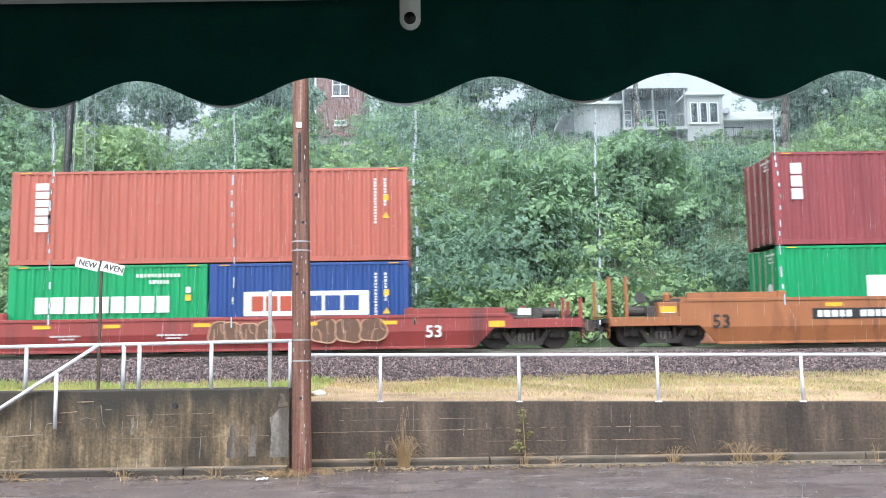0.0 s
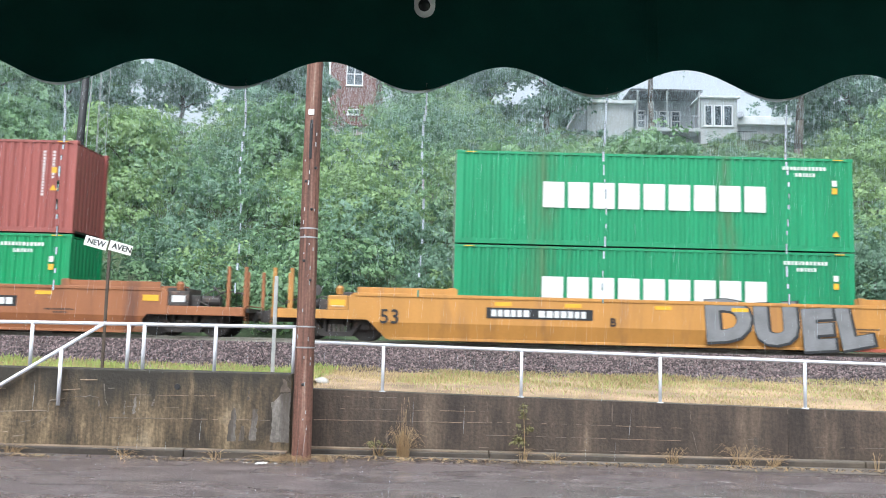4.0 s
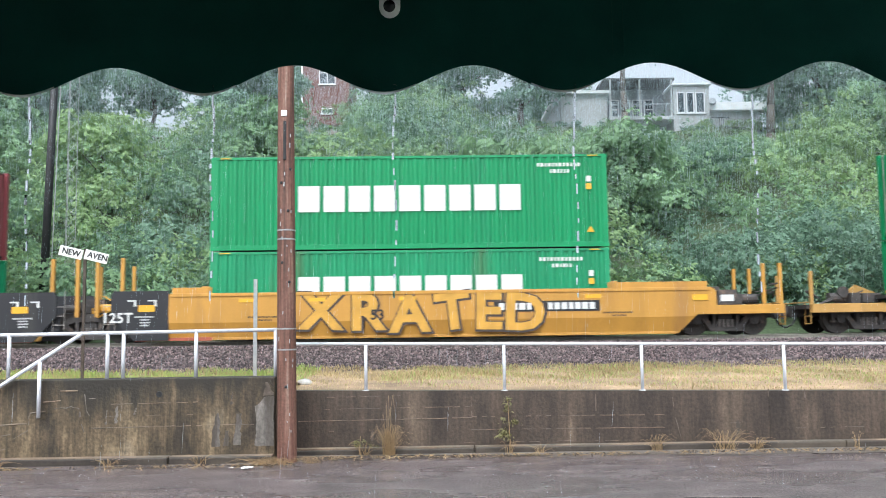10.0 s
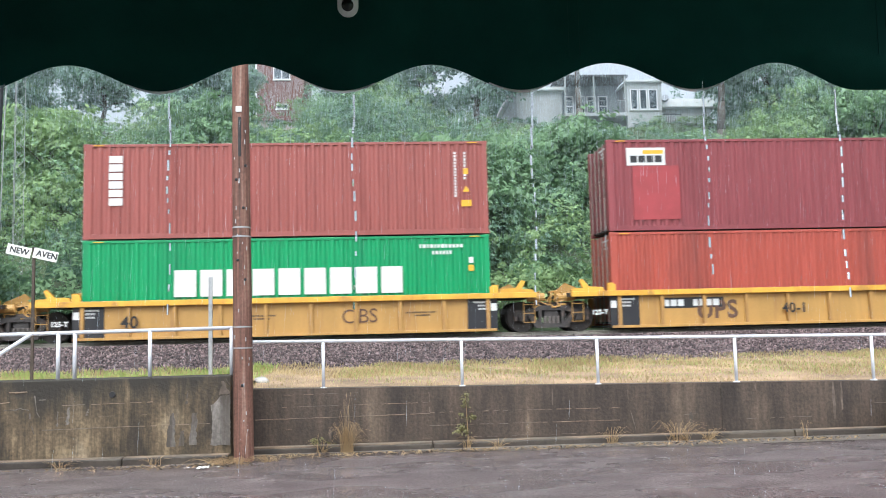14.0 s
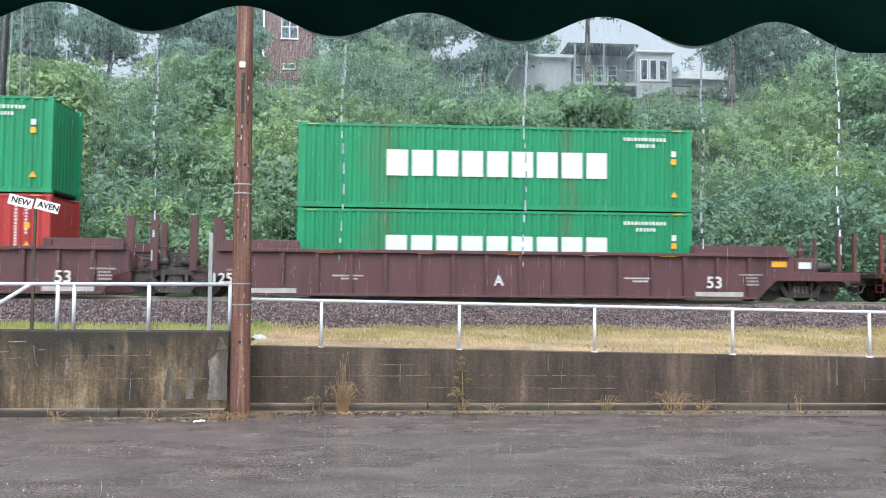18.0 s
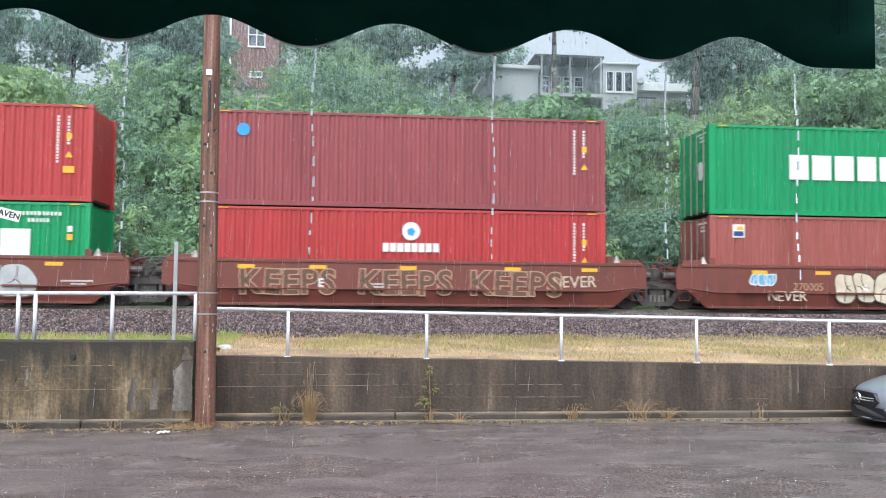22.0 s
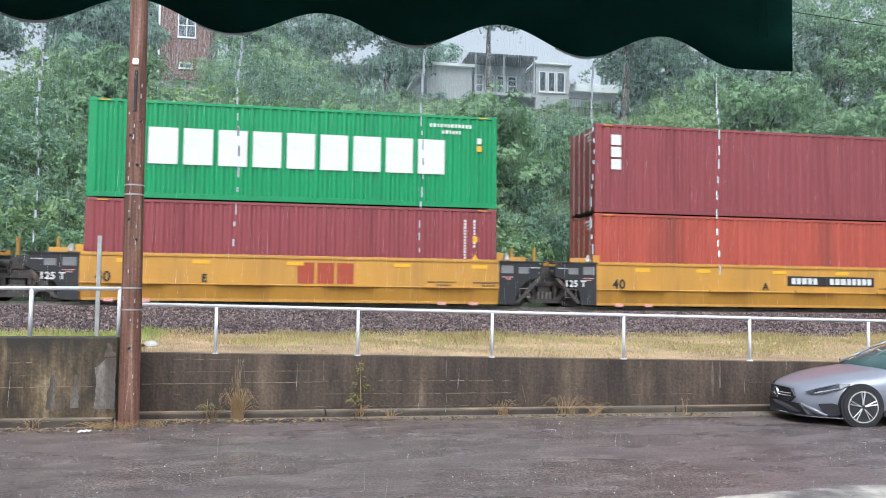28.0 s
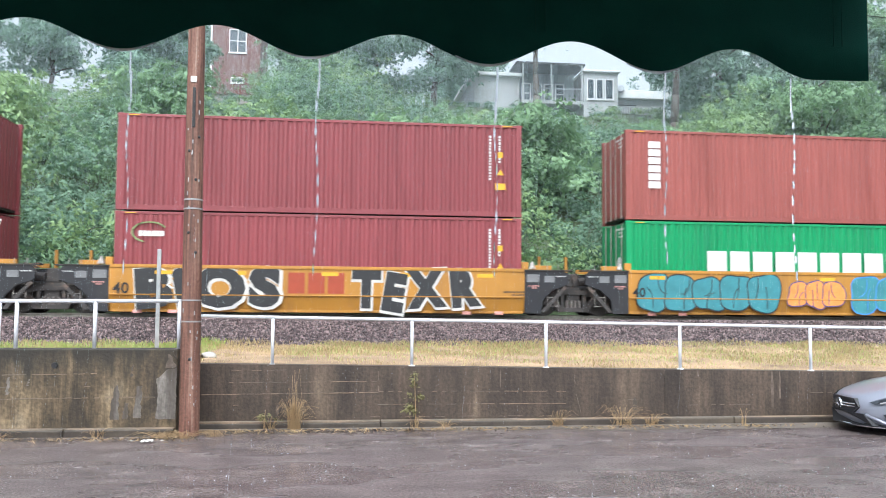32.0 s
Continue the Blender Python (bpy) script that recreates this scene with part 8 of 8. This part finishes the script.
def warm_letters():
    """Cuts all sprayed and stencilled letters before the scene grows."""
    for spec in CARSPEC:
        for t in spec[6].get("tag", ()):
            if t[0] != "text":
                continue
            o = t[7] if len(t) > 7 else {}
            fat, rim, shear = o.get("fat", 0.03), o.get("rim", 0.05), o.get("shear", 0.0)
            for ch in t[1].replace(" ", ""):
                text_mesh(ch, t[4], M["spray_" + t[5]], offset=fat, depth=0.006, shear=shear)
                if t[6]:
                    text_mesh(ch, t[4], M["spray_" + t[6]], offset=fat + rim, shear=shear)
        for body, px, size in spec[6].get("text", ()):
            white = spec[0] in ("red", "maroon", "brown") or body.startswith("125")
            text_mesh(body, size, M["mark_white"] if white else M["mark_black"], offset=0.008, spacing=1.05)


def build_train():
    n = len(S)
    for i in range(n):
        paint, long, joint, ribbed, top, black, marks = CARSPEC[i]
        jr = CARSPEC[i + 1][2] if i + 1 < n else 1
        gl = (S[i] - S[i - 1] - L40) if i else 11.3
        gr = (S[i + 1] - S[i] - L40) if i + 1 < n else 3.5
        # the coupling's middle between a long and a short well lies nearer to the short one
        if i and not joint and CARSPEC[i - 1][1] != long:
            gl = 11.3 if long else 2 * (gl - 5.65)
        if i + 1 < n and not jr and CARSPEC[i + 1][1] != long:
            gr = 11.3 if long else 2 * (gr - 5.65)
        CARS.append((well_car(i, S[i], paint, long, gl, gr, joint, jr, ribbed, top, black, CARSPEC[i + 1][5] if i + 1 < n else 1, marks), S[i], FLOOR_Z))
        (up, ub, uh), (lo, lb, lh) = LOADS[i]
        if lo == "pair":
            CARS.append((container("c_green", "name_short", lh, L20, S[i], FLOOR_Z, "resting in a well car", 201), S[i], FLOOR_Z))
            CARS.append((container("c_blue", "white_panel", lh, L20, S[i] + L40 - L20, FLOOR_Z, "resting in a well car", 202), S[i] + L40 - L20, FLOOR_Z))
        else:
            CARS.append((container(lo, lb, lh, L40, S[i], FLOOR_Z, "resting in a well car", 2 * i), S[i], FLOOR_Z))
        CARS.append((container(up, ub, uh, L40, S[i], FLOOR_Z + lh + 0.03, "stacked on another container", 2 * i + 1), S[i], FLOOR_Z + lh + 0.03))


# ---- movement ----
def travelled(t):
    """Metres the train has gone to the left after t seconds; it slows a little."""
    ks, vs = (0, 4, 8, 12, 16, 20, 24, 28, 32), (18.38, 18.25, 18.16, 17.95, 17.62, 17.38, 17.25, 17.01, 16.81)
    d = 0.0
    for (a, b), (u, w) in zip(zip(ks, ks[1:]), zip(vs, vs[1:])):
        if t <= a:
            break
        e = min(t, b)
        d += (e - a) * (u + (u + (w - u) * (e - a) / (b - a))) / 2
    return d


def motions():
    for ob, s, z in CARS:
        walk(ob, [(t, pose(s - travelled(t), TRACK_Y, z)) for t in range(0, 33, 2)])
    # rain falls and comes again from above, a second at a time
    for k, (ob, ln) in enumerate(RAIN):
        rows, v = [], 6.0 + k
        for i in range(33):
            rows.append((i, pose(0.05, 0, v * 0.5)))
            if i < 32:
                rows.append((i + 29 / 30, pose(-0.3, 0, -v * 0.5)))
        walk(ob, rows)
    for ob, x, ph in DRIPS:
        rows = []
        for i in range(64):
            rows.append((i * 0.5, pose(x, 2.59, 2.745 + 0.03 * math.sin(i * 2.1 + 6 * ph))))
            rows.append((i * 0.5 + 14 / 30, pose(x, 2.59, 2.66 + 0.03 * math.sin(i * 2.1 + 6 * ph))))
        rows.append((32.0, pose(x, 2.59, 2.745)))
        walk(ob, rows)
    # wheels turn with the distance travelled; alike wheelsets share one action
    first = {}
    for w in WHEELS:
        k = round(w.location.x, 2)
        if k not in first:
            walk(w, [(f / 30, pose(k, 0, 0.457, 0, -math.degrees(travelled(f / 30) / 0.457), 0)) for f in range(0, 961)])
            first[k] = w
        else:
            w.rotation_mode = "QUATERNION"
            keys = w.animation_data_create()
            keys.action = first[k].animation_data.action
            keys.action_slot = first[k].animation_data.action_slot


# ---- rain ----
# pale blue body colour, so that far slivers also read as haze
M["rain"] = material("rain_water", (0.64, 0.73, 0.82), 0.3, scale=3, vary=0.1)
nt = M["rain"].node_tree
tl = nt.nodes.new("ShaderNodeBsdfTranslucent")
tl.inputs["Color"].default_value = (0.72, 0.82, 0.92, 1)
mx = nt.nodes.new("ShaderNodeMixShader")
mx.inputs[0].default_value = 0.6
nt.links.new(nt.nodes["Principled BSDF"].outputs[0], mx.inputs[1])
nt.links.new(tl.outputs[0], mx.inputs[2])
nt.links.new(mx.outputs[0], nt.nodes["Material Output"].inputs["Surface"])
# white translucent colour stands in for sky light bent through the water
M["water"] = M["rain"].copy()
M["water"].name = "falling_water"
M["water"].node_tree.nodes["Mix Shader"].inputs[0].default_value = 0.92
M["water"].node_tree.nodes["Translucent BSDF"].inputs["Color"].default_value = (0.95, 0.97, 1.0, 1)
M["clear_water"] = material("clear_water", (1.0, 1.0, 1.0), 0.0, scale=3, vary=0.0)
M["clear_water"].node_tree.nodes["Principled BSDF"].inputs["Transmission Weight"].default_value = 1.0
M["clear_water"].node_tree.nodes["Principled BSDF"].inputs["IOR"].default_value = 1.33
RAIN = []
DRIPS = []


def rain_layer(count, y0, y1, z0, z1, width, length, seed, label):
    """Falling streaks as slim slivers between two depths; wider with the distance they fill."""
    rs = np.random.RandomState(seed)
    y = rs.uniform(y0, y1, count)
    x = rs.uniform(-0.62, 0.86, count) * (y + 2)
    z = rs.uniform(z0, z1, count)
    ln = length * rs.uniform(0.5, 1.3, count)
    w = width * rs.uniform(0.6, 1.4, count)
    a = rs.uniform(-0.6, 0.6, count)
    tilt = -0.06 + 0.03 * rs.normal(size=count)
    p = np.stack([x, y, z], 1)
    side = np.stack([np.cos(a) * w, np.sin(a) * w, np.zeros(count)], 1)
    down = np.stack([tilt * ln, np.zeros(count), -ln], 1)
    v = np.stack([p, p + down - side, p + down + side], 1).reshape(-1, 3)
    me = bpy.data.meshes.new("rain")
    me.vertices.add(len(v))
    me.vertices.foreach_set("co", v.ravel())
    me.loops.add(count * 3)
    me.loops.foreach_set("vertex_index", np.arange(count * 3))
    me.polygons.add(count)
    me.polygons.foreach_set("loop_start", np.arange(count) * 3)
    me.update(calc_edges=True)
    me.materials.append(M["rain"])
    ob = tagged(part("rain", me, None), label, "rain", kind="stuff")
    ob.visible_shadow = False
    RAIN.append((ob, length))
    return ob


def build_rain():
    rain_layer(700, 3.4, 12, -3, 12, 0.0009, 0.2, 71, "thin streaks of falling rain over the street")
    rain_layer(7000, 12, 25, -2, 14, 0.0007, 0.35, 72, "thin streaks of falling rain before the train")
    # the two far layers are packed densely to stand in for haze too
    rain_layer(120000, 29, 40, 0, 24, 0.0012, 0.5, 73, "falling rain slivers that also stand in for haze before the hillside")
    rain_layer(420000, 42, 58, 3, 29, 0.0015, 0.5, 74, "falling rain slivers that also stand in for haze before the hilltop")
    # little crowns where drops strike the street
    rs = np.random.RandomState(75)
    count = 1500
    y = rs.uniform(6.0, 13.2, count)
    x = rs.uniform(-0.62, 0.86, count) * (y + 1)
    r = 0.0018 + 0.0032 * rs.rand(count) ** 2
    a = rs.uniform(0, math.tau, count)
    c = np.stack([x, y, np.full(count, 0.012)], 1)
    v = np.stack([c + np.stack([np.cos(a + k) * r * 1.6, np.sin(a + k) * r * 0.8, np.zeros(count)], 1) for k in (0, 2.1, 4.2)] + [c + np.stack([0 * r, 0 * r, r * 2.2], 1)], 1).reshape(-1, 3)
    f = (np.array([(0, 1, 3), (1, 2, 3), (2, 0, 3)])[None] + 4 * np.arange(count)[:, None, None]).reshape(-1, 3)
    me = mesh_of("rain_splash", v.tolist(), f.tolist(), M["rain"])
    tagged(part("rain_splash", me, None), "white splashes of raindrops on the wet street", "rain splash", kind="stuff")


def build_drips():
    """Threads of drops that run off the low points of the awning's valance."""
    rng = random.Random(8)
    for k in range(-3, 5):
        x = -0.694 + 0.5585 * k - (0.12 if k == 4 else 0)
        d = thing("drip", "bright thread of rainwater running off the awning's edge", "water drip", (x + 0.03, 2.59, 2.745), group="drips from the awning")
        zz = 0.0
        for i in range(15):
            ln = rng.choice((0.014, 0.022, 0.032)) * (2.2 if i < 3 else 1)
            r = rng.choice((0.0024, 0.0034))
            part("drop", cached(("drop", ln, r, i < 8), lambda: drop_mesh(ln, r, 0.0034 if i < 8 else 0.0053)), None, d, at=(0.005 * math.sin(i * 0.7 + k), 0, -zz))
            zz += ln * (0.9 if i < 3 else 1) + rng.uniform(0.010, 0.035) * (0.3 + i * 0.08) * (i > 2)
        if k < 4:
            # bead as a tilted strip whose white colour gives the gleam
            bm = bmesh.new()
            q = [(-0.1 + 0.02 * j, 2.796 - 0.044 * math.cos(math.tau * (-0.1 + 0.02 * j) / 0.5585) - 2.745 - 0.004) for j in range(11)]
            up = [bm.verts.new((u - 0.03, -0.004, w + 0.0012)) for u, w in q]
            dn = [bm.verts.new((u - 0.03, 0.003, w - 0.006 * max(0.15, 1 - abs(u) * 9))) for u, w in q]
            for j in range(10):
                bm.faces.new((up[j], up[j + 1], dn[j + 1], dn[j]))
            rim = thing("water_rim", "bead of rainwater on the valance's edge, its gleam a white colour", "water drip", (x + 0.03, 2.59, 2.745), group="beads of water on the awning")
            part("bead", bm, M["water"], rim)
        DRIPS.append((d, x + 0.03, rng.random()))


def drop_mesh(ln, r, depth):
    """A clear lump of falling water; its sawtooth back is shaped to bend sky light to the camera."""
    n = max(2, int(ln / 0.006))
    h = ln / n
    outline = [(-0.003, 0.0)]
    for i in range(n):
        outline += [(depth - 0.0018, -h * i), (-0.0018, -h * (i + 0.98))]
    outline.append((-0.003, -ln))
    k = len(outline)
    v = [(x, y, z) for x in (-r, r) for y, z in outline]
    f = [tuple(range(k))[::-1], tuple(range(k, 2 * k))] + [(i, (i + 1) % k, k + (i + 1) % k, k + i) for i in range(k)]
    bm = bmesh.new()
    bm.from_mesh(mesh_of("drop", v, f))
    bmesh.ops.recalc_face_normals(bm, faces=bm.faces[:])
    return bm_mesh(bm, M["clear_water"], "drop")


TRACK_Y = 27.03
warm_letters()
build_ground()
build_road()
build_walls()
build_railings()
build_poles()
build_awning()
build_undergrowth()
build_trees()
build_roadside()
build_track()
build_houses()
build_car()
build_train()
build_rain()
build_drips()
motions()
